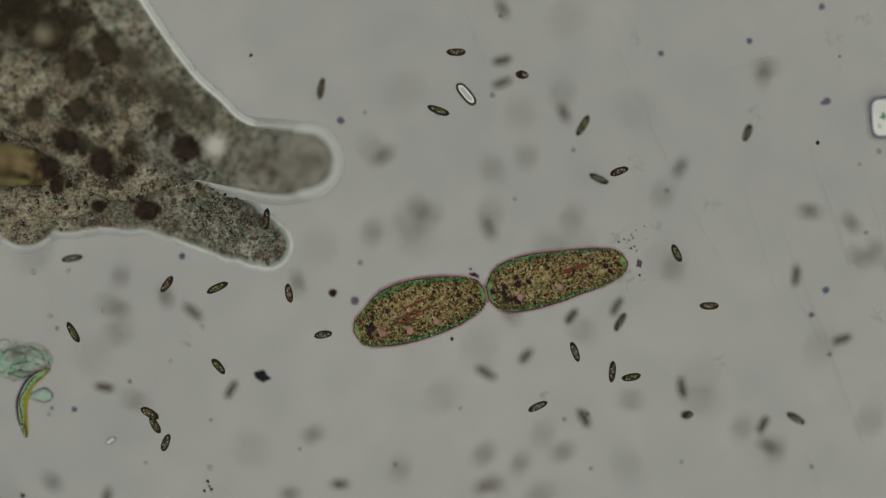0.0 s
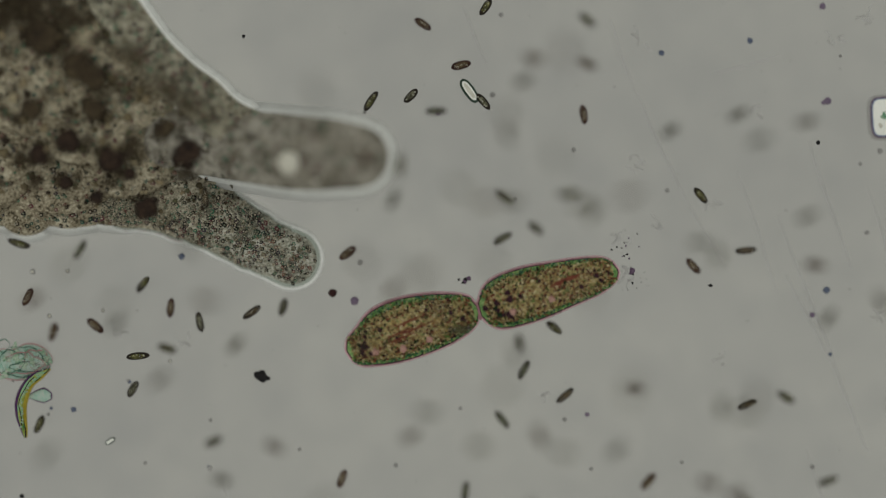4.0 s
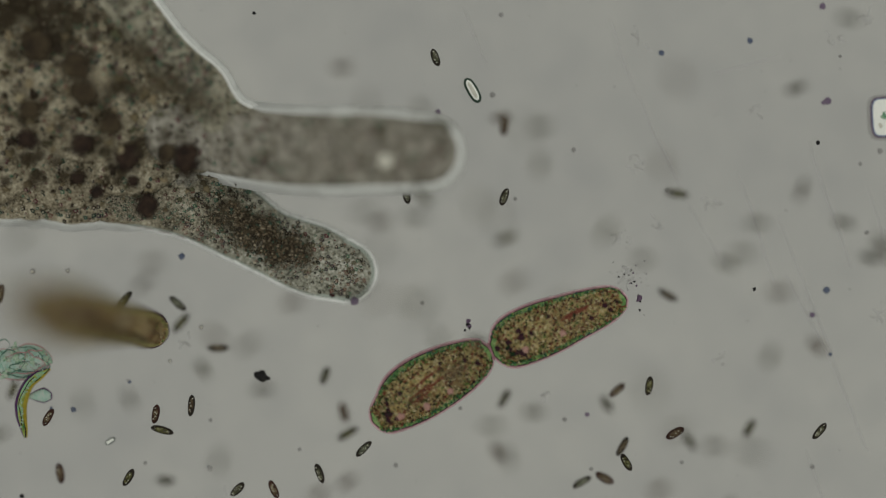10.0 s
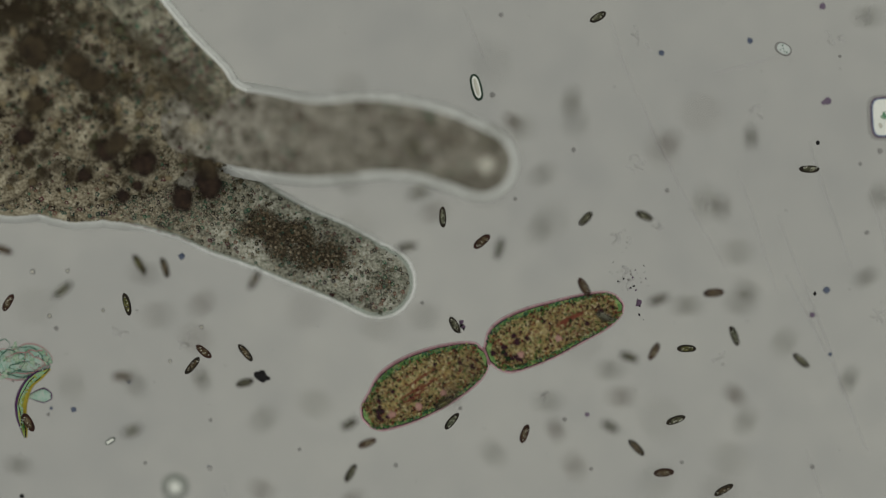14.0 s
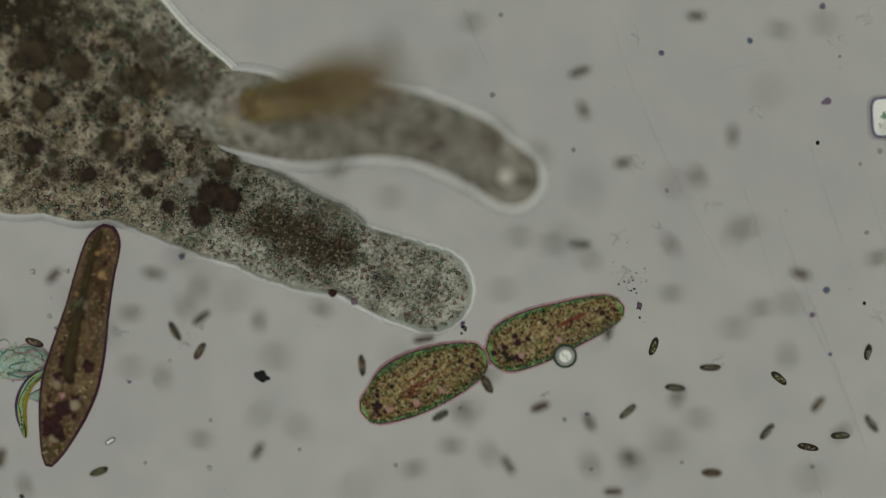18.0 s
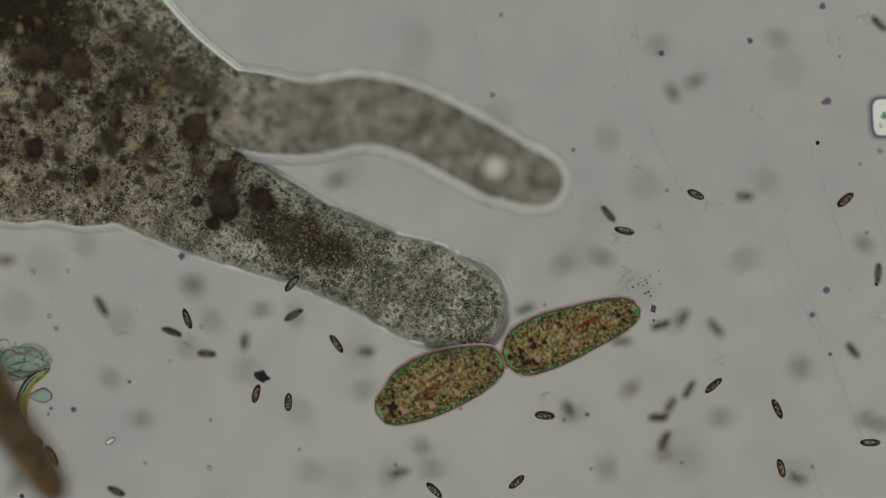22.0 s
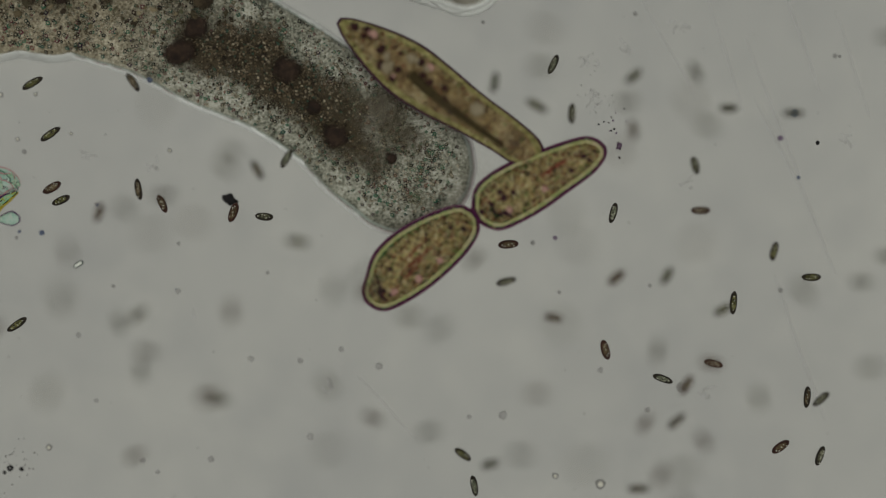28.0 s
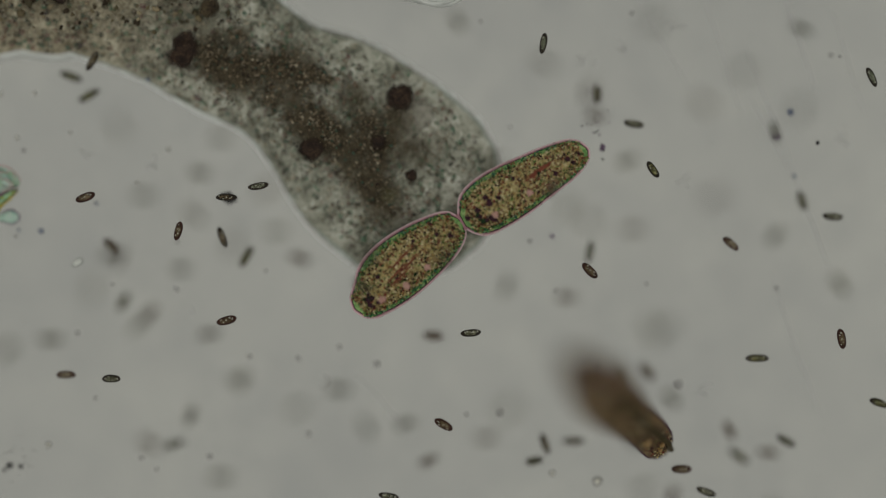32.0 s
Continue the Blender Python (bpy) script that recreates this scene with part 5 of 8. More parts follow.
for name, w, h, z, mat in (("crystal_rim", 56, 80, 0, M_PALEGREY), ("crystal_edge", 51, 75, .0006, M_PURPLE), ("crystal_band", 46, 70, .0012, M_BLUEBAND), ("crystal_face", 42, 66, .0018, M_SHINE)):
    o = part(name, slab(w, h, .003), mat, crystal)
    o.matrix_basis = pose(*spot(1568, 207, SLIDE_Z + .0032 + z), 0, 0, 3)
for x, y, r, mat in ((1566, 205, 6, M_GREENGLASS), (1560, 222, 4, M_VAC)):
    o = part("inclusion", lens_bm(r * S, .001, rings=2, seg=10, wobble=.3, rnd=r4), mat, crystal)
    o.location = spot(x, y, SLIDE_Z + .0082)

rod = tagged(new("rod"), "tiny clear rod with a dark rim on the slide", "rod")
for k, mat, z in ((1, M_DIATOM, 0), (.6, M_SHINE, .0014)):
    b = loft_bm(19 * S * (.4 + .6 * k), [(0, 2 * S), (.2, 4.2 * S * k), (.8, 4.2 * S * k), (1, 2 * S)], [(0, 2 * S), (.2, 4.2 * S * k), (.8, 4.2 * S * k), (1, 2 * S)], .0015, n=8, seg=10)
    o = part("rod_rim" if k == 1 else "rod_middle", b, mat, rod)
    o.matrix_basis = pose(*spot(185 + (1 - k) * 5, 787 - (1 - k) * 3, .002 + z), 0, 0, 32)
b = lens_bm(13 * S, .003, rings=3, seg=16, wobble=.16, rnd=random.Random(3))
bmesh.ops.scale(b, vec=(1.1, .75, 1), verts=b.verts)
o = tagged(part("black_flake", b, M_BLACK), "angular jet-black flake lying on the slide", "flake")
o.matrix_basis = pose(*spot(462, 667, .003), 0, 0, -25)


def lay(name, mat, label, places, ring=False):
    for x, y, r in places:
        r *= .85
        b = lens_bm(r * S, min(.0028, r * S * .6), rings=3, seg=16, wobble=.07, rnd=r4)
        o = tagged(part(name, b, mat), label, "speck", "specks on the slide")
        o.location = spot(x, y, SLIDE_Z + min(.0028, r * S * .6) + .0045)
        if ring:
            c = part("clear_middle", lens_bm(r * S * .55, .001, rings=2, seg=10), M_VAC, o, "pale middle")
            c.location.z = min(.0028, r * S * .6)


M_PURPLEDIM = material("dim_purple_speck", [(.11, .08, .13), (.2, .16, .21)], 200)
lay("blue_speck", M_BLUE, "small dark blue speck stuck to the slide", ((320, 454, 7), (128, 726, 6), (369, 829, 5), (1465, 514, 7.5), (1329, 71, 6.5), (1172, 93, 6), (227, 677, 4), (1472, 628, 4), (88, 724, 3.5)))
lay("red_speck", M_DARKRED, "small dark red-brown speck on the slide", ((588, 519, 9), ))
lay("purple_speck", M_PURPLEDIM, "small purple speck stuck to the slide", ((627, 533, 9), (1440, 558, 6), (1458, 10, 7), (1040, 735, 5), (775, 198, 6), (602, 212, 8), (1467, 178, 8), (1460, 181, 5)))
lay("grey_speck", M_GREY, "small grey speck stuck to the slide", ((872, 167, 6), (887, 25, 5), (637, 465, 6), (1182, 337, 5), (912, 352, 4), (815, 724, 4), (700, 825, 5), (529, 797, 4), (1440, 828, 5), (1537, 412, 5), (1016, 265, 5),
    (1000, 744, 5), (1047, 832, 4), (1208, 820, 4), (747, 537, 4), (255, 821, 4), (371, 745, 4), (97, 582, 5), (83, 735, 4), (645, 198, 4), (1560, 267, 6), (1525, 290, 4),))
lay("pale_speck", M_PALEGREY, "faint grey speck stuck to the slide", ((225, 675, 4), (370, 830, 6), (500, 950, 6), (587, 953, 6), (660, 933, 6), (727, 963, 8), (225, 1024, 5), (334, 1151, 5), (307, 1130, 6), (429, 1128, 7), (605, 1088, 7), (947, 1050, 9), (887, 1053, 5), (1204, 1041, 6), (1264, 1000, 11), (965, 540, 4), (193, 908, 6), (1120, 970, 6)))
lay("ring_speck", M_GREY, "small ring-shaped speck on the slide", ((55, 481, 6), (117, 480, 4.5), (355, 580, 5), (85, 560, 5), (299, 640, 4), (141, 1107, 7), (180, 550, 4), (1040, 1158, 7), (1120, 1172, 11), (437 + 60, 633 + 316, 4)), True)
lay("black_speck", M_BLACK, "small black speck lying on the slide", ((72, 1144, 7), (92, 1146, 5), (62, 1152, 4), (36, 880, 5), (370, 829, 4)))
dust = [(*spot(r4.uniform(-40, 1650), r4.uniform(-40, 1240), SLIDE_Z + .003), S * r4.uniform(.7, 1.9)) for _ in range(240)]
dust += [(*spot(r4.gauss(1110, 22), r4.gauss(485, 22), .004), S * r4.uniform(.8, 1.7)) for _ in range(30)]
dust += [(*spot(r4.gauss(75, 24), r4.gauss(1135, 20), .004), S * r4.uniform(1, 2.4)) for _ in range(40)]
tagged(part_of("fine_dust", grains_mesh("fine_dust", dust), M_GREY), "fine grey dust scattered over the slide", "dust", kind="stuff")

# faint scratches in the glass
for i, (x0, y0, x1, y1, w) in enumerate(((1080, 30, 1125, 160, 1.6), (1130, 165, 1205, 330, 2.2), (1435, 250, 1512, 475, 2.4), (1395, 485, 1480, 650, 1.8), (1480, 650, 1540, 800, 2.2), (1265, 128, 1390, 96, 1.4), (820, 10, 860, 110, 1.4),
                                         (1430, 800, 1520, 1060, 1.8), (1205, 330, 1290, 480, 1.2), (1380, 380, 1500, 690, 1.6), (1310, 300, 1380, 520, 1.4), (690, 980, 790, 1090, 1.6), (1540, 330, 1600, 520, 1.6), (395, 860, 400, 882, 1.4))):
    pts = [spot(x0 + (x1 - x0) * f / 8 + 1.0 * math.sin(f * 1.1 + i), y0 + (y1 - y0) * f / 8, SLIDE_Z + .0006) for f in range(9)]
    part("scratch", tube_bm(pts, lambda f, w=w: .8 * w * S * (.35 + .65 * math.sin(3.14 * f)), 5), M_SCRATCH, slide, "faint dark scratch")

# crumpled shreds of clear film stuck to the glass
def shred(x, y, size, seed):
    q = random.Random(seed)
    thing = tagged(new("film_shred"), "tiny crumpled shred of clear film on the slide", "debris", "film shreds")
    thing.location = spot(x, y, SLIDE_Z + .0035)
    for i in range(5):
        px, py, a = q.gauss(0, size * .4), q.gauss(0, size * .4), q.uniform(0, 6.28)
        pts = []
        for j in range(9):
            pts.append((px * S, py * S, .0004 * math.sin(j + i)))
            a += q.gauss(0, .75)
            px, py = px + size * .17 * math.cos(a), py + size * .17 * math.sin(a)
        part("fold", tube_bm(pts, .8 * S, 5), M_PALEGREY if i % 3 == 1 else M_SCRATCH, thing)


for i, (x, y, size) in enumerate(((1122, 287, 17), (1133, 68, 14), (1257, 358, 15), (1166, 396, 13), (1094, 420, 15), (1538, 30, 18), (1480, 73, 13), (1336, 190, 12), (1560, 560, 14), (1110, 486, 18), (962, 700, 11), (330, 610, 12), (210, 590, 11), (1270, 640, 12), (640, 1000, 14), (1310, 1010, 13))):
    shred(x, y, size, 70 + i)

# cells far above the plane of focus, drifting slowly
r5 = random.Random(9)
for i in range(72):
    ob = copy_thing(CELL_KINDS[(i * 3) % 8], Matrix())
    x, y, a, z = r5.uniform(-60, 1620), r5.uniform(380, 900) if i % 3 else r5.uniform(-40, 500), r5.uniform(0, 360), r5.uniform(.045, .14)
    if x < 520 and y < 420:
        x += 700
    rows = []
    for t in range(0, 33, 4):
        rows.append((t, pose(*seen(t, x, y, z), 0, 0, a)))
        x, y, a = x + r5.uniform(-160, 160), y + r5.uniform(-110, 110), a + r5.uniform(-70, 70)
    KEYED.append((ob, rows))

# ---- the flagellates: each swims its own way; rows: seconds, x, y, heading, dip, height in millimetres
swim(0, [(0, 888, 146, 200, 0, 41), (1, 799, 139, 200, 62, 11), (2, 904, 133, 255, 0, 36), (3, 863, 138, 295, 0, 8), (6, 846, 315, 340, 0, 10), (7, 806, 322, 390, 0, 19), (8, 812, 352, 410, 0, 40), (9, 802, 415, 410, 0, 75), (10, 735, 385, 360, 0, 79), (11, 860, 450, 420, 0, 10), (12, 942, 339, 370, 0, 12), (13, 912, 350, 360, 0, 80), (14, 960, 310, 390, 0, 74), (17, 933, 361, 420, 0, 11), (18, 920, 420, 360, 0, 83), (19, 930, 435, 390, 0, 73), (20, 908, 485, 360, 0, 91), (22, 930, 548, 380, 0, 43), (23, 937, 460, 445, 0, 11), (24, 908, 444, 375, 0, 22), (27, 898, 182, 300, 0, 35), (28, 932, 253, 250, 0, 11), (29, 926, 166, 300, 0, 22), (30, 935, 385, 216, 0, 21), (31, 895, 452, 180, 0, 79), (32, 833, 589, 185, 0, 8)])
swim(1, [(0, 512, 519, 100, 0, 8), (1, 545, 408, 115, 0, 22), (2, 418, 487, 31, 0, 21), (3, 355, 533, 85, 0, 18), (6, 215, 557, 60, 0, 37), (7, 210, 570, 0, 0, 79), (8, 227, 555, 60, 0, 84), (9, 120, 685, 40, 0, 88), (10, 86, 739, 60, 0, 7), (12, 137, 672, 60, 0, 31), (14, 217, 667, 0, 0, 41), (17, 234, 610, -40, 0, 19), (18, 233, 650, 0, 0, 87), (19, 287, 711, -30, 0, 16), (20, 255, 840, 54, 0, 78), (21, 357, 744, 0, 0, 11), (22, 454, 697, 75, 0, 8), (23, 445, 820, 0, 0, 92), (27, 487, 665, 0, 0, 42), (28, 370, 695, 0, 0, 67), (29, 380, 708, 0, 0, 31), (30, 328, 599, -20, 0, 10), (31, 239, 605, -70, 0, 12), (32, 117, 664, 0, 0, 19)])
swim(2, [(0, 660, 265, 130, 0, 92), (1, 660, 239, 200, 0, 22), (2, 669, 202, 260, 0, 7), (3, 682, 237, 340, 0, 17), (6, 572, 265, 310, 0, 11), (7, 488, 310, 275, 0, 11), (8, 398, 475, 250, 0, 10), (11, 377, 622, 166, 0, 34), (12, 333, 590, 205, 0, 20), (13, 400, 500, 180, 0, 83), (14, 450, 495, 240, 0, 38), (18, 750, 600, 190, 0, 33), (19, 720, 600, 190, 0, 36), (20, 690, 607, 230, 0, 36), (21, 547, 681, 260, 0, 11), (22, 595, 609, 305, 0, 12), (23, 615, 640, 230, 0, 43), (24, 530, 568, 310, 0, 37), (28, 455, 300, 300, 0, 36), (29, 413, 304, 235, 0, 8), (30, 441, 374, 268, 0, 7), (31, 318, 380, 184, 0, 16), (32, 394, 420, 110, 0, 19)])
swim(3, [(0, 1198, 448, 115, 0, 8), (1, 1203, 377, 70, 0, 20), (2, 1168, 382, 20, 0, 35), (3, 1262, 296, -60, 0, 20), (7, 1123, 617, 5, 0, 10), (8, 1172, 525, -79, 0, 17), (9, 1075, 607, -110, 0, 16), (10, 1148, 683, -100, 0, 11), (11, 1276, 646, -45, 0, 8), (12, 1333, 541, 39, 0, 18), (13, 1283, 437, 0, 0, 93), (14, 1310, 535, 0, 0, 79), (17, 1430, 640, 0, 0, 89), (19, 1365, 435, 0, 0, 79), (20, 1499, 448, 60, 0, 39), (21, 1409, 573, 70, 0, 8), (22, 1420, 655, 0, 0, 84), (23, 1297, 590, 0, 0, 90), (24, 1330, 628, 0, 0, 37), (27, 1260, 545, 0, 0, 87), (28, 1280, 548, 30, 0, 39), (29, 1232, 517, 0, 0, 31), (30, 1195, 557, 30, 0, 21), (31, 1177, 581, 50, 0, 10), (32, 1177, 581, 50, 0, 120)])
swim(4, [(0, 265, 732, -30, 0, 8), (1, 380, 662, -95, 0, 8), (2, 285, 606, -95, 62, 19), (3, 169, 579, -20, 0, 17), (6, 168, 575, -100, 0, 17), (7, 89, 496, -60, 0, 9), (8, 116, 622, -65, 0, 12), (9, 41, 796, -130, 0, 21), (10, 106, 838, -80, 0, 21), (14, 50, 748, -60, 0, 8), (18, 1, 810, -100, 0, 37), (20, 24, 785, -180, 0, 18), (21, 120, 611, -150, 0, 33), (22, 70, 788, -75, 0, 17), (24, 150, 705, -120, 0, 72), (27, 200, 313, -180, 0, 42), (28, 92, 331, -150, 0, 11), (29, 112, 209, -150, 62, 11), (30, 110, 298, -230, 0, 11), (31, 34, 209, -240, 0, 8), (32, 151, 349, -160, 0, 9)])
swim(5, [(0, 952, 720, 25, 0, 10), (1, 971, 758, 85, 0, 11), (2, 912, 760, 30, 0, 88), (3, 890, 745, -54, 0, 42), (6, 861, 750, -45, 0, 21), (7, 804, 785, -50, 0, 42), (9, 714, 841, -70, 0, 16), (10, 870, 755, 0, 0, 79), (11, 911, 843, 84, 0, 12), (12, 887, 852, 10, 0, 20), (13, 993, 853, 0, 0, 22), (14, 1080, 655, 0, 0, 69), (17, 1152, 688, -80, 0, 9), (18, 1195, 687, -5, 0, 18), (19, 1195, 660, 0, 0, 81), (20, 1140, 663, 70, 0, 38), (21, 1113, 715, -14, 0, 67), (22, 1220, 690, 60, 0, 33), (23, 1165, 625, 30, 0, 74), (24, 1128, 760, 0, 0, 42), (27, 1020, 650, 40, 0, 87), (28, 1173, 670, -20, 0, 8), (30, 1177, 683, -85, 0, 21), (31, 1056, 656, -169, 0, 8), (32, 1056, 656, -169, 0, 120)])
swim(6, [(0, 995, 165, 260, 0, 88), (1, 785, 235, 200, 0, 89), (2, 804, 168, 230, 0, 9), (3, 733, 166, 225, 0, 8), (6, 724, 212, 225, 0, 16), (7, 728, 267, 180, 0, 10), (8, 705, 335, 165, 0, 9), (10, 720, 345, 100, 0, 11), (11, 897, 425, 155, 0, 19), (12, 1002, 323, 75, 0, 21), (13, 959, 249, 145, 0, 8), (14, 1020, 215, 80, 0, 88), (17, 1050, 250, 40, 0, 86), (19, 1155, 311, -25, 0, 9), (21, 1177, 285, -50, 0, 20), (22, 1231, 345, -25, 0, 10), (23, 1270, 380, 0, 0, 72), (27, 1355, 115, 0, 0, 81), (28, 1230, 292, -75, 0, 22), (29, 1265, 299, -60, 0, 8), (30, 1309, 305, -60, 0, 11), (31, 1413, 194, -100, 0, 10), (32, 1413, 194, -100, 0, 120)])
swim(7, [(0, 1031, 222, 240, 0, 18), (1, 1045, 265, 210, 0, 70), (2, 997, 225, 126, 0, 20), (3, 916, 360, 150, 0, 32), (6, 877, 318, 120, 0, 37), (7, 851, 355, 175, 0, 9), (8, 1042, 363, 165, 0, 17), (10, 1198, 342, 170, 0, 37), (11, 1295, 556, 210, 0, 7), (12, 1265, 500, 225, 0, 9), (13, 1242, 484, 200, 0, 17), (14, 1215, 540, 180, 0, 69), (17, 1311, 654, 150, 0, 9), (18, 1300, 580, 180, 0, 89), (19, 1338, 435, 180, 0, 17), (20, 1239, 510, 180, 0, 33), (21, 1305, 590, 180, 0, 83), (22, 1267, 580, 130, 0, 43), (23, 1243, 603, 145, 0, 10), (24, 1297, 630, 80, 0, 19), (27, 1207, 439, 80, 62, 12), (28, 1299, 535, 85, 0, 7), (29, 1283, 587, 55, 0, 11), (30, 1258, 650, 0, 0, 8), (31, 1195, 625, 50, 0, 70), (32, 1340, 635, 0, 0, 17)])
swim(8, [(0, 1355, 120, 0, 0, 72), (1, 1409, 190, 70, 0, 23), (2, 1485, 329, -14, 0, 8), (3, 1430, 292, 0, 0, 86), (7, 1264, 190, 40, 0, 32), (8, 1281, 304, -25, 0, 18), (9, 1350, 345, 0, 0, 94), (10, 1340, 395, 0, 0, 72), (11, 1435, 488, 84, 0, 10), (12, 1368, 527, 160, 0, 9), (13, 1275, 340, 180, 0, 79), (14, 1432, 299, 180, 0, 9), (17, 1555, 342, 225, 0, 17), (18, 1455, 40, 180, 0, 89), (19, 1495, 25, 115, 0, 7), (27, 1540, 80, 180, 0, 73), (28, 1525, 497, 180, 0, 67), (29, 1511, 391, 240, 0, 8), (30, 1560, 547, 180, 0, 36), (32, 1474, 383, 175, 0, 22)])
swim(9, [(0, 295, 503, 235, 0, 9), (1, 354, 545, 195, 0, 19), (2, 200, 567, 265, 0, 32), (3, 23, 500, 240, 0, 22), (6, 114, 600, 290, 0, 7), (7, 59, 519, 355, 0, 10), (8, 65, 560, 340, 0, 91), (9, 62, 518, 410, 0, 32), (10, 1, 520, 440, 0, 20), (11, 21, 517, 410, 0, 20), (12, 122, 607, 405, 0, 16), (13, 58, 476, 420, 0, 35), (14, 15, 536, 420, 0, 11), (17, 59, 600, 460, 0, 19), (18, 61, 606, 520, 0, 11), (19, 172, 713, 475, 0, 8), (20, 176, 819, 475, 0, 8), (21, 355, 696, 540, 0, 8), (22, 332, 615, 540, 0, 80), (23, 327, 723, 605, 0, 22), (27, 252, 341, 620, 0, 20), (28, 175, 375, 610, 0, 40), (29, 167, 294, 526, 0, 9), (30, 184, 460, 570, 0, 11), (31, 195, 435, 650, 0, 17), (32, 197, 435, 680, 0, 34)])
swim(10, [(0, 1408, 488, 265, 0, 38), (1, 1330, 563, 265, 62, 9), (3, 1320, 468, 190, 0, 10), (6, 1317, 432, 180, 0, 72), (7, 1310, 530, 160, 0, 89), (8, 1289, 506, 230, 0, 22), (9, 1287, 495, 220, 0, 20), (10, 1182, 522, 150, 0, 33), (11, 1212, 635, 180, 0, 81), (12, 1166, 493, 180, 0, 9), (13, 1140, 490, 180, 0, 73), (14, 1165, 530, 200, 0, 43), (17, 1252, 640, 180, 0, 94), (18, 1257, 650, 180, 0, 16), (20, 1223, 602, 150, 0, 22), (21, 1325, 688, 125, 0, 10), (22, 1263, 683, 41, 0, 9), (23, 1255, 668, 85, 0, 18), (24, 1187, 806, 40, 0, 10), (27, 1213, 716, 0, 0, 9), (28, 1198, 745, 40, 0, 39), (29, 1225, 828, 120, 0, 10), (30, 1195, 760, 180, 0, 32), (31, 983, 740, 240, 0, 11), (32, 1015, 780, 180, 0, 43)])
swim(11, [(0, 1351, 752, 65, 0, 36), (1, 1438, 722, 105, 0, 20), (2, 1396, 730, 145, 0, 12), (3, 1409, 700, 160, 0, 19), (7, 1174, 745, 80, 0, 80), (9, 1052, 822, 105, 0, 10), (10, 1109, 818, 120, 0, 8), (11, 1175, 812, 60, 0, 37), (12, 1258, 810, -24, 0, 83), (13, 1179, 707, -60, 0, 41), (14, 1215, 618, 0, 0, 7), (17, 1412, 690, -80, 0, 9), (18, 1378, 670, -40, 0, 7), (19, 1410, 635, 30, 0, 88), (21, 1472, 640, 50, 0, 39), (22, 1510, 620, 130, 0, 31), (24, 1557, 590, 180, 0, 23), (27, 1415, 310, 180, 0, 12), (28, 1436, 489, 180, 0, 10), (29, 1330, 428, 180, 0, 38), (30, 1413, 450, 140, 0, 8), (31, 1369, 292, 180, 0, 31), (32, 1420, 355, 110, 0, 37)])
swim(12, [(0, 1033, 740, -60, 0, 37), (1, 1058, 775, -60, 0, 39), (2, 1075, 710, -75, 0, 10), (3, 1145, 720, 0, 0, 70), (6, 1064, 597, -55, 0, 16), (7, 1080, 605, -139, 0, 35), (8, 1040, 470, -120, 0, 74), (9, 926, 514, -50, 0, 22), (10, 910, 500, 30, 0, 85), (11, 1020, 475, 0, 0, 83), (12, 1089, 466, 84, 0, 10), (13, 1020, 487, 55, 0, 10), (14, 1034, 508, 120, 0, 17), (17, 1065, 618, 40, 0, 19), (18, 956, 721, 20, 0, 33), (19, 1008, 770, 20, 0, 42), (20, 967, 667, 10, 0, 7), (22, 964, 736, -5, 0, 11), (23, 1018, 692, -10, 0, 7), (24, 865, 610, 74, 0, 21), (27, 945, 390, 0, 0, 76), (28, 900, 432, 5, 0, 9), (29, 1012, 280, -50, 0, 11), (30, 862, 540, 0, 0, 67), (31, 774, 594, -45, 0, 17), (32, 767, 595, -5, 0, 42)])
swim(13, [(0, 1017, 623, -70, 0, 8), (1, 1034, 637, 0, 0, 10), (2, 946, 649, 35, 0, 10), (3, 932, 652, 80, 0, 22), (6, 818, 740, 5, 0, 17), (7, 667, 816, 80, 0, 8), (8, 720, 790, 60, 0, 70), (9, 697, 784, 60, 0, 18), (10, 644, 795, 45, 0, 11), (11, 714, 862, -30, 0, 17), (12, 720, 866, 0, 0, 37), (13, 895, 840, 60, 0, 72), (14, 800, 746, 50, 0, 8), (17, 844, 807, 80, 0, 36), (18, 900, 823, 120, 0, 41), (19, 854, 838, 80, 0, 10), (20, 795, 800, 60, 0, 67), (21, 811, 799, 40, 0, 18), (22, 768, 868, -44, 0, 8), (23, 658, 828, -35, 0, 11), (27, 703, 878, -20, 0, 11), (28, 839, 859, -80, 0, 11), (29, 885, 853, -140, 0, 89), (30, 767, 592, -140, 0, 21), (31, 682, 737, -130, 0, 92), (32, 648, 757, -60, 0, 88)])
swim(14, [(0, 1012, 560, 50, 0, 32), (2, 1042, 545, 10, 0, 21), (3, 942, 455, -60, 0, 20), (6, 965, 382, 20, 0, 92), (7, 870, 460, -60, 0, 18), (8, 1058, 420, -60, 0, 34), (9, 990, 430, 0, 0, 86), (10, 1137, 460, 0, 0, 84), (11, 1163, 509, 35, 0, 18), (12, 1154, 370, -30, 0, 21), (13, 1155, 328, -80, 0, 9), (14, 1140, 383, -25, 0, 21), (17, 1158, 442, 0, 0, 70), (18, 1190, 520, 0, 0, 72), (19, 1225, 435, 0, 0, 91), (20, 1210, 450, 0, 0, 76), (21, 1245, 460, 0, 0, 73), (22, 1210, 562, 60, 0, 41), (23, 1225, 449, 0, 0, 20), (24, 1125, 430, -10, 0, 32), (27, 1185, 97, -25, 0, 10), (28, 1110, 180, 0, 0, 84), (29, 1141, 48, -10, 0, 8), (30, 1099, 34, -10, 62, 10), (31, 1157, 40, 0, 0, 70), (32, 1157, 40, 0, 0, 120)])
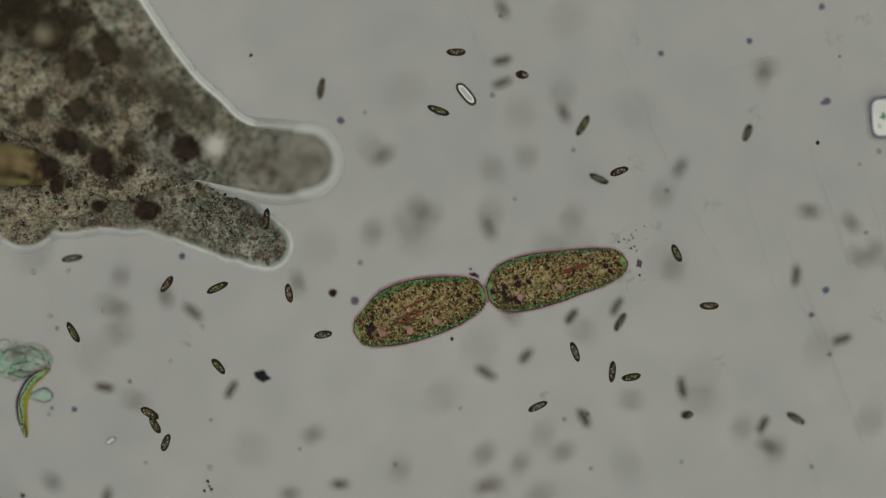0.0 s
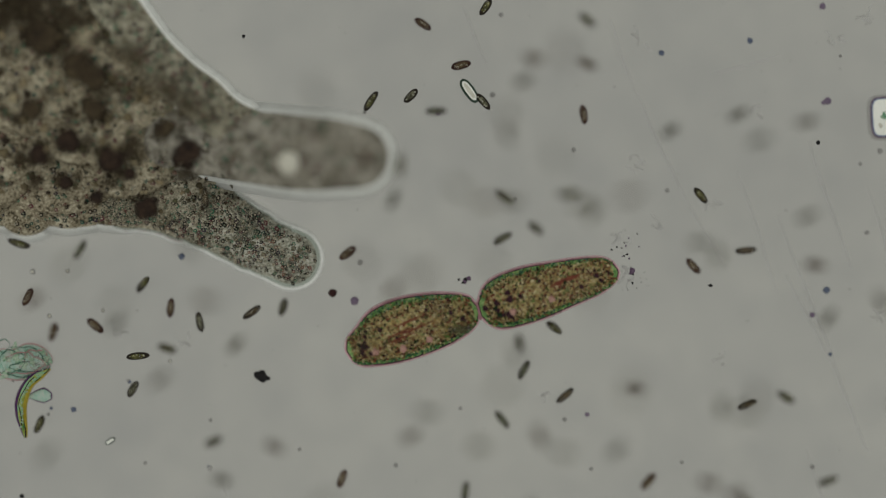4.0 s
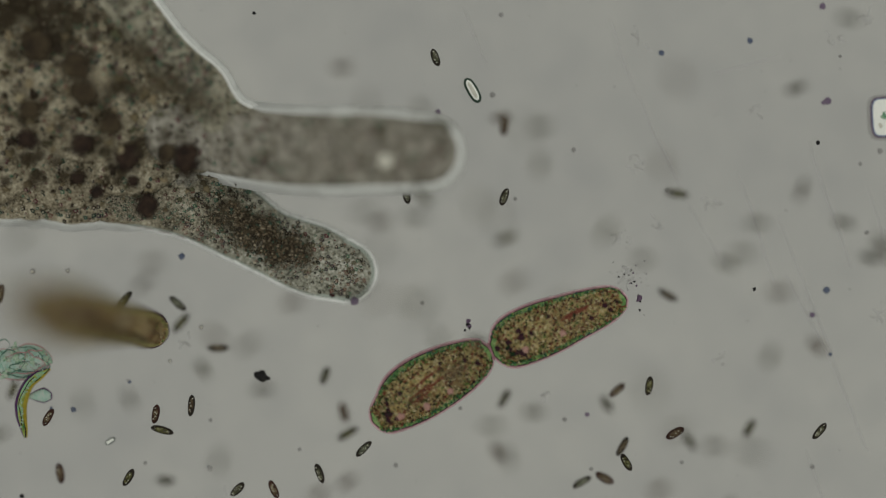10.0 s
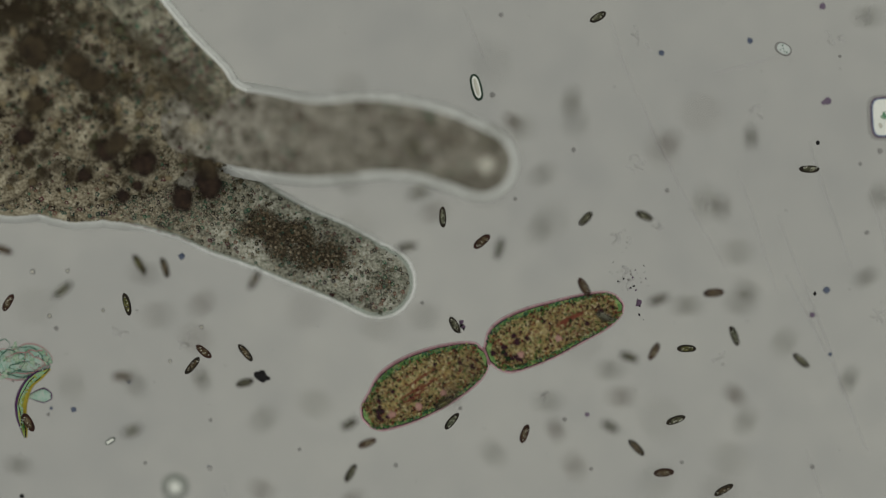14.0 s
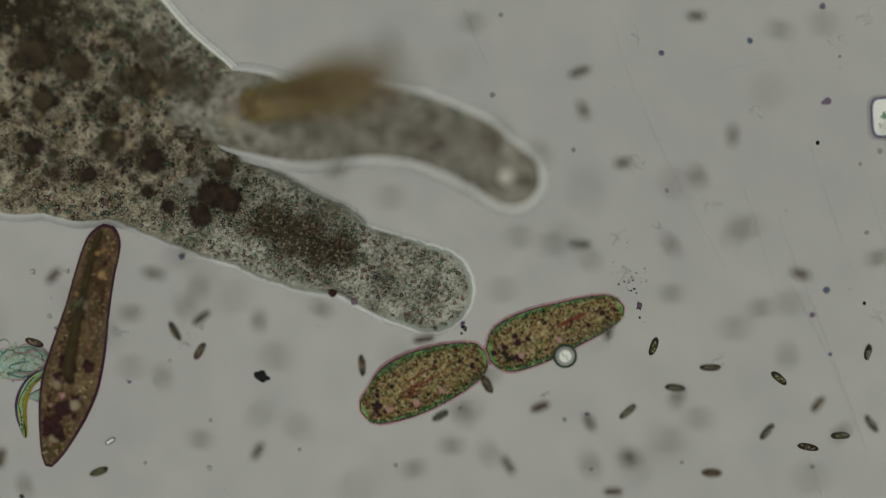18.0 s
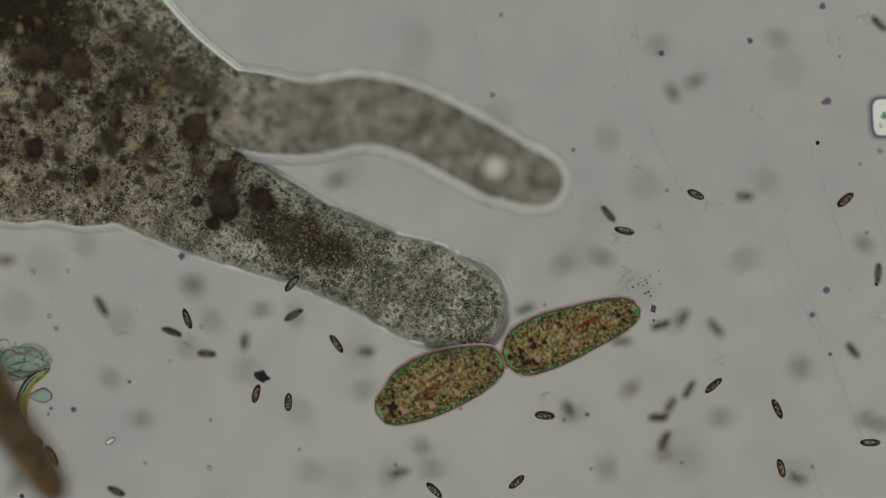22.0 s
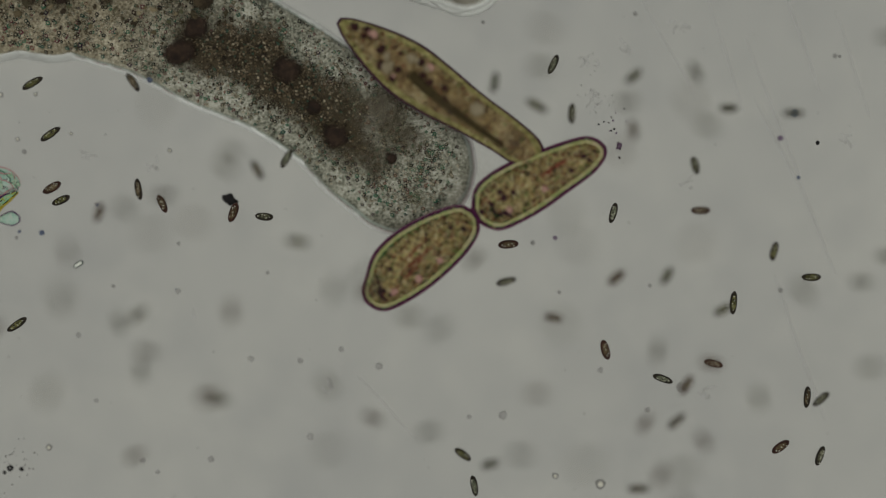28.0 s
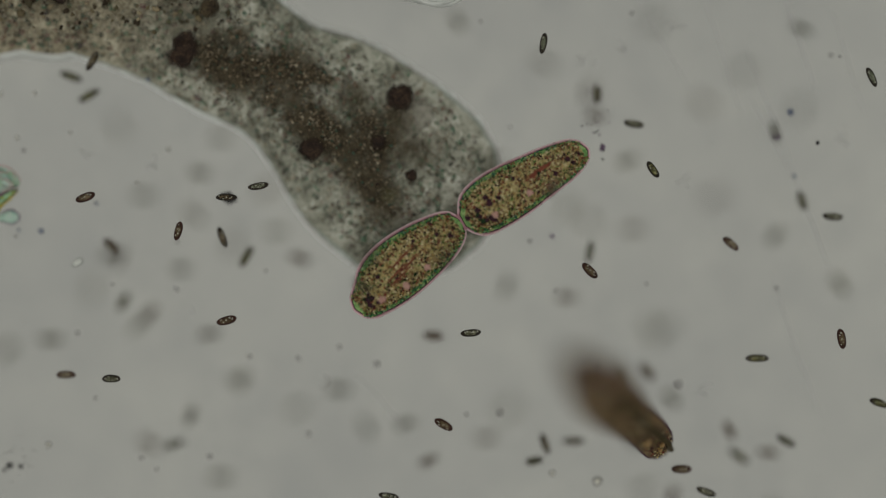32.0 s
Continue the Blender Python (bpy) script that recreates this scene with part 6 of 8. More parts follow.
swim(15, [(0, 341, 553, -40, 0, 43), (1, 400, 595, 0, 0, 31), (2, 361, 565, 80, 0, 11), (3, 294, 632, 0, 0, 8), (6, 207, 608, 20, 0, 12), (7, 290, 580, -60, 0, 31), (8, 286, 594, -50, 0, 11), (9, 278, 770, -70, 0, 21), (10, 287, 762, -15, 0, 11), (13, 262, 495, -60, 0, 23), (17, 213, 450, -30, 0, 34), (19, 330, 520, 0, 0, 76), (20, 285, 495, 0, 0, 86), (21, 322, 498, 75, 0, 8), (22, 340, 500, 0, 0, 73), (23, 320, 507, -20, 0, 73), (24, 338, 480, 0, 0, 11), (27, 80, 120, 0, 0, 90), (28, 90, 237, 35, 0, 11), (29, 83, 205, 40, 0, 33), (30, 122, 296, 40, 0, 22), (31, 157, 180, 80, 0, 10), (32, 158, 170, 30, 0, 34)])
swim(16, [(0, 410, 690, 60, 0, 35), (1, 585, 705, 0, 0, 79), (2, 568, 711, 35, 0, 9), (3, 417, 570, 110, 0, 19), (6, 329, 572, 35, 0, 9), (7, 385, 691, -15, 0, 10), (8, 410, 662, 0, 0, 73), (9, 452, 724, 0, 0, 84), (10, 465, 690, 0, 0, 67), (11, 486, 648, -10, 0, 18), (12, 559, 589, -50, 0, 9), (13, 730, 465, 0, 0, 70), (14, 720, 438, 10, 0, 40), (17, 760, 380, 0, 0, 75), (18, 690, 350, 0, 0, 88), (20, 337, 513, 75, 0, 23), (21, 410, 550, 0, 0, 73), (22, 517, 502, 50, 0, 11), (23, 680, 350, 0, 0, 88), (28, 896, 498, 15, 0, 21), (30, 817, 538, 50, 0, 16), (31, 603, 545, 0, 0, 36), (32, 422, 672, 0, 0, 83)])
swim(17, [(0, 185, 685, 170, 0, 37), (2, 155, 607, 180, 0, 41), (3, 96, 569, 255, 0, 12), (6, 153, 700, 240, 0, 74), (7, 277, 739, 220, 0, 21), (8, 327, 655, 210, 0, 86), (9, 324, 749, 265, 0, 10), (10, 275, 733, 260, 0, 8), (11, 248, 678, 180, 0, 67), (12, 297, 642, 200, 0, 77), (13, 368, 607, 125, 0, 11), (14, 361, 622, 140, 0, 8), (17, 352, 590, 56, 0, 80), (18, 354, 622, 60, 0, 18), (19, 375, 681, 5, 0, 11), (20, 309, 732, 50, 0, 22), (21, 378, 664, 0, 0, 36), (22, 366, 627, -5, 0, 23), (23, 415, 759, 0, 0, 7), (24, 412, 755, 0, 0, 88), (27, 291, 368, -84, 0, 11), (28, 287, 360, -65, 0, 8), (29, 262, 390, -110, 0, 86), (30, 273, 432, -50, 0, 20), (31, 176, 315, -70, 0, 23), (32, 315, 409, -105, 0, 8)])
swim(18, [(0, 472, 388, 85, 0, 8), (1, 557, 372, 100, 0, 21), (2, 524, 344, 180, 0, 9), (3, 459, 528, 210, 0, 8), (6, 428, 580, 240, 0, 37), (7, 404, 633, 265, 0, 9), (8, 400, 555, 240, 0, 79), (9, 362, 709, 255, 0, 9), (10, 338, 718, 265, 0, 8), (11, 300, 715, 220, 0, 73), (13, 247, 708, 150, 0, 39), (14, 340, 647, 230, 0, 9), (17, 295, 600, 180, 0, 85), (18, 310, 586, 120, 0, 21), (19, 338, 582, 75, 0, 22), (20, 262, 604, -9, 0, 42), (21, 355, 592, 40, 0, 34), (22, 304, 588, -20, 0, 18), (24, 335, 580, 64, 0, 86), (27, 303, 297, 60, 0, 38), (28, 290, 345, 0, 0, 72), (29, 342, 205, 70, 0, 85), (30, 351, 313, 35, 0, 11), (31, 290, 295, -20, 0, 22), (32, 401, 350, 0, 0, 8)])
swim(19, [(0, 275, 752, 120, 0, 10), (1, 308, 729, 140, 0, 21), (2, 320, 702, 180, 0, 81), (3, 115, 704, 215, 0, 20), (6, 50, 838, 280, 0, 19), (8, 180, 699, 220, 0, 43), (9, 260, 817, 210, 0, 34), (10, 227, 845, 240, 0, 8), (11, 176, 853, 200, 0, 34), (12, 186, 823, 180, 0, 34), (17, 285, 735, 240, 0, 75), (18, 175, 834, 200, 0, 18), (19, 130, 798, 210, 0, 8), (20, 225, 870, 165, 0, 9), (21, 305, 823, 180, 0, 18), (22, 206, 869, 155, 0, 20), (24, 220, 778, 140, 0, 33), (27, 206, 370, 180, 0, 31), (28, 108, 353, 205, 0, 8), (29, 156, 206, 260, 0, 20), (30, 205, 360, 220, 0, 19), (31, 155, 262, 170, 0, 21), (32, 254, 345, 180, 0, 88)])
swim(20, [(0, 867, 380, 260, 0, 91), (1, 852, 465, 265, 0, 21), (2, 825, 385, 260, 0, 87), (3, 680, 425, 220, 0, 42), (6, 588, 519, 220, 62, 8), (7, 667, 625, 240, 0, 20), (8, 629, 634, 160, 0, 42), (9, 554, 769, 190, 0, 11), (10, 609, 730, 106, 0, 38), (12, 727, 450, 70, 0, 33), (13, 796, 434, 0, 0, 19), (14, 853, 428, 40, 0, 12), (18, 862, 680, 120, 0, 17), (20, 515, 666, 160, 0, 9), (21, 543, 725, 180, 0, 92), (22, 643, 690, 200, 0, 79), (23, 600, 720, 180, 0, 72), (24, 645, 714, 160, 0, 9), (27, 498, 490, 180, 0, 91), (28, 413, 375, 250, 0, 9), (29, 423, 457, 220, 0, 78), (30, 321, 536, 290, 0, 20), (31, 252, 483, 255, 0, 11), (32, 401, 567, 195, 0, 9)])
swim(21, [(0, 128, 458, 10, 0, 17), (1, 240, 528, 0, 0, 85), (2, 150, 499, -30, 0, 20), (3, 120, 440, -100, 0, 37), (6, 202, 474, -130, 0, 8), (7, 184, 499, -95, 0, 11), (8, 268, 482, -150, 0, 41), (10, 315, 537, -220, 0, 20), (12, 590, 362, -300, 0, 20), (13, 750, 388, -265, 0, 8), (17, 816, 172, -325, 0, 16), (18, 835, 40, -360, 0, 76), (20, 640, 90, -360, 0, 82), (21, 521, 97, -340, 0, 17), (23, 605, 305, -360, 0, 88), (24, 605, 360, -380, 0, 18), (28, 508, 280, -300, 0, 18), (29, 530, 468, -275, 0, 31), (30, 590, 548, -330, 0, 43), (31, 452, 411, -360, 0, 21), (32, 490, 410, -360, 0, 90)])
swim(22, [(0, 602, 858, 0, 0, 43), (1, 608, 872, 60, 0, 17), (2, 578, 812, -24, 0, 16), (3, 375, 799, -105, 0, 23), (6, 403, 740, -180, 0, 71), (7, 415, 745, -140, 0, 70), (8, 420, 775, -150, 0, 84), (9, 487, 808, -215, 0, 9), (10, 420, 866, -135, 0, 11), (11, 483, 803, -219, 0, 8), (12, 480, 667, -140, 0, 23), (13, 572, 612, -160, 0, 35), (14, 618, 750, -150, 0, 38), (18, 779, 735, -150, 0, 22), (19, 540, 735, -180, 0, 85), (20, 497, 820, -180, 0, 92), (21, 438, 722, -240, 0, 11), (22, 511, 712, -272, 0, 7), (23, 497, 714, -188, 0, 11), (24, 488, 728, -240, 0, 10), (27, 436, 502, -240, 0, 9), (28, 212, 570, -250, 0, 71), (29, 444, 582, -300, 0, 22), (30, 487, 630, -380, 0, 82), (31, 297, 620, -400, 0, 12), (32, 197, 671, -360, 0, 11)])
swim(23, [(0, 860, 661, -30, 0, 42), (1, 930, 618, 54, 0, 22), (2, 840, 624, 25, 0, 11), (3, 884, 600, 0, 0, 7), (6, 610, 580, 50, 0, 82), (7, 646, 737, 60, 0, 36), (8, 622, 770, 0, 0, 81), (9, 635, 825, 0, 0, 70), (10, 616, 768, 30, 0, 33), (11, 699, 818, 5, 0, 9), (12, 743, 786, -40, 0, 18), (13, 880, 724, 30, 0, 36), (14, 787, 714, 30, 0, 16), (17, 847, 751, -54, 0, 7), (18, 830, 730, -130, 0, 86), (19, 860, 730, -180, 0, 78), (20, 863, 767, -175, 0, 10), (21, 930, 758, -255, 0, 40), (22, 765, 830, -180, 0, 76), (23, 690, 802, -240, 0, 7), (24, 685, 678, -260, 0, 11), (27, 578, 445, -300, 0, 10), (28, 725, 560, -360, 0, 84), (29, 600, 778, -360, 0, 83), (30, 646, 660, -350, 0, 12), (31, 610, 715, -410, 0, 76), (32, 390, 845, -360, 0, 87)])
swim(24, [(0, 1408, 741, -30, 0, 21), (1, 1536, 797, -55, 0, 22), (2, 1487, 876, 29, 0, 8), (7, 1475, 800, 0, 0, 94), (8, 1480, 767, -10, 0, 8), (9, 1541, 624, -92, 0, 10), (10, 1450, 763, -130, 0, 7), (11, 1536, 660, -92, 0, 11), (12, 1500, 833, -176, 0, 8), (14, 1418, 638, -220, 0, 21), (17, 1538, 708, -225, 0, 11), (19, 1545, 785, -240, 0, 40), (21, 1494, 801, -240, 0, 9), (22, 1540, 783, -180, 0, 11), (24, 1494, 832, -230, 0, 12), (27, 1500, 832, -220, 0, 17), (28, 1452, 806, -290, 0, 10), (29, 1443, 798, -280, 0, 23), (30, 1390, 823, -272, 0, 11), (31, 1332, 813, -210, 0, 9), (32, 1250, 870, -200, 0, 18)])
swim(25, [(0, 1255, 541, 180, 0, 9), (1, 1229, 443, 225, 0, 22), (2, 1192, 567, 210, 0, 41), (3, 1230, 443, 145, 0, 18), (7, 1101, 653, 120, 0, 22), (8, 1031, 661, 190, 0, 10), (9, 1048, 638, 180, 0, 67), (10, 1092, 690, 220, 0, 22), (11, 1068, 722, 230, 0, 34), (12, 1122, 653, 160, 0, 9), (13, 1154, 677, 230, 0, 9), (14, 1157, 622, 240, 0, 20), (17, 1192, 700, 156, 0, 32), (18, 1235, 740, 180, 0, 85), (19, 1238, 757, 135, 0, 11), (20, 1215, 775, 180, 0, 80), (21, 1140, 740, 120, 0, 88), (22, 1187, 718, 60, 0, 38), (23, 1132, 649, 0, 0, 11), (24, 1105, 708, 50, 0, 8), (27, 1000, 400, 40, 0, 76), (28, 980, 562, -10, 0, 37), (29, 1012, 280, -50, 0, 8), (30, 966, 507, 34, 0, 93), (31, 1020, 535, -40, 0, 84), (32, 1003, 527, 0, 0, 69)])
swim(26, [(0, 569, 157, 80, 0, 21), (1, 615, 78, 85, 0, 8), (2, 611, 106, 1, 0, 8), (3, 583, 217, 80, 0, 10), (6, 343, 475, 120, 0, 17), (7, 338, 514, 130, 0, 21), (8, 417, 496, 110, 0, 21), (9, 435, 610, 40, 0, 67), (10, 440, 610, 30, 0, 85), (11, 403, 638, -54, 0, 37), (12, 510, 580, -100, 0, 39), (13, 482, 558, -130, 0, 12), (14, 434, 625, -50, 0, 12), (18, 640, 647, -85, 0, 19), (19, 530, 590, -1, 0, 89), (20, 524, 581, -5, 0, 11), (21, 529, 622, 0, 0, 93), (22, 520, 558, 30, 0, 16), (24, 499, 536, 35, 0, 12), (27, 357, 157, -10, 0, 8), (28, 235, 145, -55, 0, 17), (29, 197, 128, -55, 0, 10), (30, 189, 138, -115, 0, 22), (31, 175, 132, -40, 0, 43), (32, 163, 108, -120, 0, 19)])
swim(27, [(0, 386, 649, -50, 0, 10), (1, 500, 586, -125, 0, 21), (2, 438, 629, -125, 62, 12), (3, 350, 615, -195, 0, 33), (6, 263, 643, -200, 0, 31), (7, 362, 816, -240, 0, 11), (8, 341, 779, -215, 0, 9), (9, 370, 868, -255, 0, 9), (10, 388, 815, -280, 0, 89), (11, 375, 783, -340, 0, 33), (13, 529, 713, -265, 0, 22), (14, 467, 742, -310, 0, 80), (17, 482, 749, -385, 0, 7), (18, 457, 799, -301, 0, 42), (19, 445, 845, -320, 0, 38), (20, 415, 800, -360, 0, 68), (21, 433, 762, -310, 0, 22), (22, 550, 835, -360, 0, 87), (23, 560, 840, -380, 0, 87), (24, 581, 773, -420, 0, 21), (27, 517, 585, -480, 0, 12), (28, 819, 804, -396, 0, 16), (29, 819, 846, -355, 0, 12), (30, 745, 578, -350, 0, 10), (31, 667, 657, -360, 0, 73), (32, 600, 690, -360, 0, 83)])
swim(28, [(0, 997, 800, 30, 0, 69), (1, 1150, 852, 50, 0, 17), (6, 1133, 845, 50, 0, 38), (7, 1101, 732, 40, 0, 33), (8, 1099, 872, 120, 0, 8), (9, 1080, 845, 170, 0, 36), (10, 1070, 846, 150, 0, 19), (11, 1052, 801, 170, 0, 8), (12, 959, 713, 86, 0, 9), (13, 1097, 791, 2, 0, 22), (14, 1100, 703, 0, 0, 70), (17, 1160, 795, 60, 0, 71), (18, 1115, 815, 0, 0, 67), (19, 1130, 823, 0, 0, 73), (20, 1120, 785, 0, 0, 69), (21, 1100, 805, 40, 0, 43), (22, 1176, 779, 60, 0, 35), (23, 1230, 830, 140, 0, 43), (24, 1163, 825, 140, 0, 17), (27, 1208, 657, 200, 0, 22), (28, 1215, 680, 240, 0, 37), (29, 1235, 717, 180, 0, 10), (30, 1317, 754, 240, 0, 21), (31, 1163, 718, 180, 0, 74), (32, 1206, 830, 180, 0, 18)])
swim(29, [(0, 1098, 570, 60, 0, 20), (1, 1215, 548, 70, 0, 76), (2, 1154, 610, 20, 0, 11), (3, 1190, 430, 0, 0, 74), (6, 1317, 432, 0, 0, 80), (8, 1356, 450, 0, 0, 76), (9, 1525, 430, 0, 0, 78), (11, 1531, 572, -35, 0, 23), (12, 1453, 710, 5, 0, 8), (13, 1347, 572, 0, 0, 9), (14, 1299, 595, -70, 0, 18), (17, 1488, 673, -70, 62, 9), (20, 1560, 480, -130, 0, 23), (23, 1538, 493, -50, 0, 18), (24, 1463, 510, 34, 0, 10), (27, 1468, 80, -20, 0, 9), (28, 1405, 200, 0, 0, 40), (29, 1530, 42, 45, 0, 9), (30, 1465, 272, 30, 0, 33), (31, 1525, 130, 0, 0, 78), (32, 1542, 137, -65, 0, 9)])
swim(30, [(0, 294, 784, 70, 0, 10), (1, 460, 755, 40, 0, 74), (2, 417, 648, -5, 0, 16), (3, 326, 652, 79, 0, 10), (6, 139, 828, 0, 0, 33), (7, 240, 863, 45, 0, 8), (8, 212, 742, 65, 0, 19), (9, 297, 808, 130, 0, 20), (10, 293, 850, 175, 0, 43), (11, 290, 845, 240, 0, 36), (14, 433, 677, 195, 0, 23), (18, 460, 733, 230, 0, 93), (19, 493, 659, 200, 0, 34), (20, 448, 677, 190, 0, 7), (21, 415, 648, 180, 0, 71), (22, 432, 605, 264, 0, 41), (23, 459, 627, 180, 0, 20), (24, 446, 566, 140, 0, 12), (27, 335, 248, 56, 0, 23), (28, 410, 268, -20, 0, 84), (29, 408, 237, 25, 0, 20), (30, 487, 272, -59, 0, 31), (31, 292, 197, -80, 0, 16), (32, 390, 245, 0, 0, 88)])
swim(31, [(0, 130, 588, 120, 0, 7), (1, 40, 577, 170, 0, 32), (2, 117, 421, 240, 0, 9), (3, 15, 420, 165, 0, 21), (6, 87, 461, 160, 0, 8), (7, 82, 437, 76, 0, 8), (8, 225, 518, 80, 0, 34), (11, 200, 546, -4, 0, 11), (12, 161, 592, -80, 0, 32), (13, 170, 560, 0, 0, 87), (14, 112, 514, 40, 0, 39), (17, 120, 447, 45, 0, 17), (19, 168, 626, 20, 0, 37), (20, 181, 588, 10, 0, 9), (21, 153, 562, -74, 0, 36), (23, 207, 533, -45, 0, 23), (24, 86, 550, -45, 0, 7), (27, 46, 90, 0, 0, 31), (28, 58, 147, 30, 0, 12), (29, 150, 145, 80, 0, 77), (30, 88, 184, 115, 0, 8), (31, 17, 117, 115, 62, 18), (32, 126, 135, 160, 0, 35)])
swim(32, [(0, 920, 820, 240, 0, 68), (1, 905, 875, 200, 0, 33), (2, 660, 719, 195, 0, 9), (3, 790, 730, 180, 0, 91), (6, 643, 720, 120, 0, 37), (7, 631, 858, 40, 0, 11), (9, 555, 868, 0, 0, 69), (10, 565, 838, -70, 0, 10), (11, 591, 845, 10, 0, 11), (12, 667, 835, 40, 0, 37), (13, 667, 862, 60, 0, 43), (14, 621, 838, 60, 0, 22), (17, 645, 840, 0, 0, 76), (18, 800, 790, 0, 0, 66), (19, 735, 789, 60, 0, 11), (20, 575, 822, 20, 0, 70), (21, 622, 770, 80, 0, 7), (22, 708, 838, 20, 0, 40), (23, 650, 858, 50, 0, 41), (27, 802, 780, 20, 0, 89), (28, 922, 805, 0, 0, 92), (29, 947, 836, 84, 0, 8), (30, 998, 828, 120, 0, 7), (31, 840, 840, 180, 0, 70), (32, 688, 878, 170, 0, 12)])
swim(33, [(0, 807, 92, 180, 0, 10), (1, 742, 42, 230, 0, 39), (2, 685, 38, 265, 0, 11), (3, 783, 42, 300, 0, 8), (6, 647, 67, 360, 0, 39), (7, 682, 97, 375, 0, 11), (9, 610, 80, 400, 0, 91), (10, 605, 120, 360, 0, 71), (11, 955, 652, 360, 0, 39), (12, 915, 725, 360, 0, 83), (13, 925, 774, 385, 0, 10), (14, 929, 768, 430, 0, 12), (17, 1048, 825, 505, 0, 37), (18, 1085, 870, 540, 0, 36), (19, 1025, 814, 475, 0, 12), (20, 919, 711, 545, 0, 10), (21, 1015, 808, 580, 0, 75), (22, 914, 853, 580, 0, 9), (23, 858, 828, 560, 0, 9), (24, 833, 860, 540, 0, 31), (27, 827, 628, 570, 0, 38), (28, 950, 695, 540, 0, 86), (29, 1047, 718, 500, 0, 9), (30, 1100, 628, 485, 0, 22), (31, 890, 737, 540, 0, 42), (32, 860, 775, 540, 0, 81)])
swim(34, [(0, 1083, 658, 265, 0, 10), (1, 1020, 670, 240, 0, 82), (2, 988, 662, 220, 0, 89), (3, 1015, 700, 230, 0, 11), (6, 955, 699, 180, 0, 42), (7, 989, 744, 165, 0, 35), (8, 893, 722, 140, 0, 43), (9, 1040, 740, 180, 0, 78), (10, 1101, 790, 240, 0, 18), (11, 1150, 800, 210, 0, 69), (12, 1166, 826, 285, 0, 10), (13, 1127, 848, 300, 0, 17), (14, 1126, 793, 315, 0, 18), (17, 1215, 820, 380, 0, 38), (18, 1185, 780, 360, 0, 87), (20, 1065, 697, 360, 0, 87), (21, 1097, 768, 400, 0, 32), (22, 1165, 740, 360, 0, 31), (23, 1088, 716, 315, 0, 8), (24, 1121, 797, 340, 0, 10), (27, 1110, 838, 360, 0, 41), (28, 1130, 865, 360, 0, 41), (29, 988, 859, 440, 0, 12), (30, 1194, 836, 365, 0, 10), (31, 976, 804, 405, 0, 10), (32, 965, 785, 470, 0, 34)])
swim(35, [(0, 1490, 600, 200, 0, 38), (1, 1467, 643, 268, 0, 11), (2, 1507, 537, 345, 0, 21), (6, 1420, 590, 429, 0, 90), (8, 1490, 495, 400, 0, 74), (9, 1495, 550, 360, 0, 93), (10, 1327, 758, 420, 0, 38), (11, 1414, 669, 385, 0, 11), (12, 1440, 833, 440, 0, 11), (13, 1349, 719, 500, 0, 12), (14, 1320, 745, 420, 0, 74), (17, 1475, 755, 360, 0, 76), (18, 1487, 772, 360, 0, 11), (20, 1492, 695, 340, 0, 10), (21, 1518, 741, 390, 0, 40), (23, 1545, 740, 360, 0, 76), (24, 1558, 800, 444, 0, 23), (27, 1539, 676, 390, 0, 7), (28, 1540, 650, 360, 0, 86), (29, 1533, 596, 440, 0, 9), (30, 1553, 725, 420, 0, 16), (31, 1531, 754, 380, 0, 10), (32, 1555, 714, 340, 0, 16)])
swim(36, [(0, 924, 133, 0, 62, 9), (1, 857, 79, -60, 0, 12), (2, 891, 58, -65, 0, 12), (3, 835, 107, 0, 0, 12), (6, 808, 120, 20, 0, 11), (7, 950, 25, 0, 0, 90), (11, 1410, 630, 0, 0, 66), (12, 1348, 637, 0, 62, 20), (13, 1263, 530, 60, 0, 18), (14, 1263, 519, 5, 0, 21), (17, 1461, 554, -20, 0, 9), (19, 1370, 360, 0, 0, 82), (20, 1392, 290, 60, 0, 81), (21, 1555, 285, 10, 0, 10), (23, 1377, 476, 70, 0, 11), (24, 1285, 560, 70, 0, 43), (27, 1161, 455, 140, 0, 35), (28, 1091, 490, 220, 0, 41), (29, 1102, 474, 175, 0, 22), (30, 1127, 549, 100, 0, 9), (31, 1100, 605, 180, 0, 70), (32, 1044, 479, 135, 0, 9)])
swim(37, [(0, 960, 770, 250, 0, 85), (1, 1058, 812, 325, 0, 7), (2, 919, 849, 405, 0, 38), (3, 817, 868, 445, 0, 11), (6, 870, 850, 410, 0, 89), (7, 890, 804, 360, 0, 20), (8, 909, 868, 400, 0, 10), (9, 1016, 814, 385, 0, 9), (10, 1030, 854, 390, 0, 20), (11, 997, 797, 380, 0, 69), (12, 890, 785, 390, 0, 39), (13, 982, 808, 460, 0, 38), (14, 970, 710, 540, 0, 74), (17, 1132, 742, 540, 0, 35), (19, 1090, 689, 624, 0, 11), (20, 1101, 649, 625, 0, 9), (21, 1075, 695, 690, 0, 43), (22, 1100, 605, 720, 0, 43), (23, 1079, 645, 720, 62, 11), (24, 996, 530, 670, 0, 7), (27, 1012, 331, 610, 0, 7), (28, 1085, 376, 615, 0, 8), (29, 1195, 303, 680, 0, 76), (30, 1094, 439, 640, 0, 11), (31, 1107, 357, 580, 0, 41), (32, 1043, 446, 620, 0, 38)])
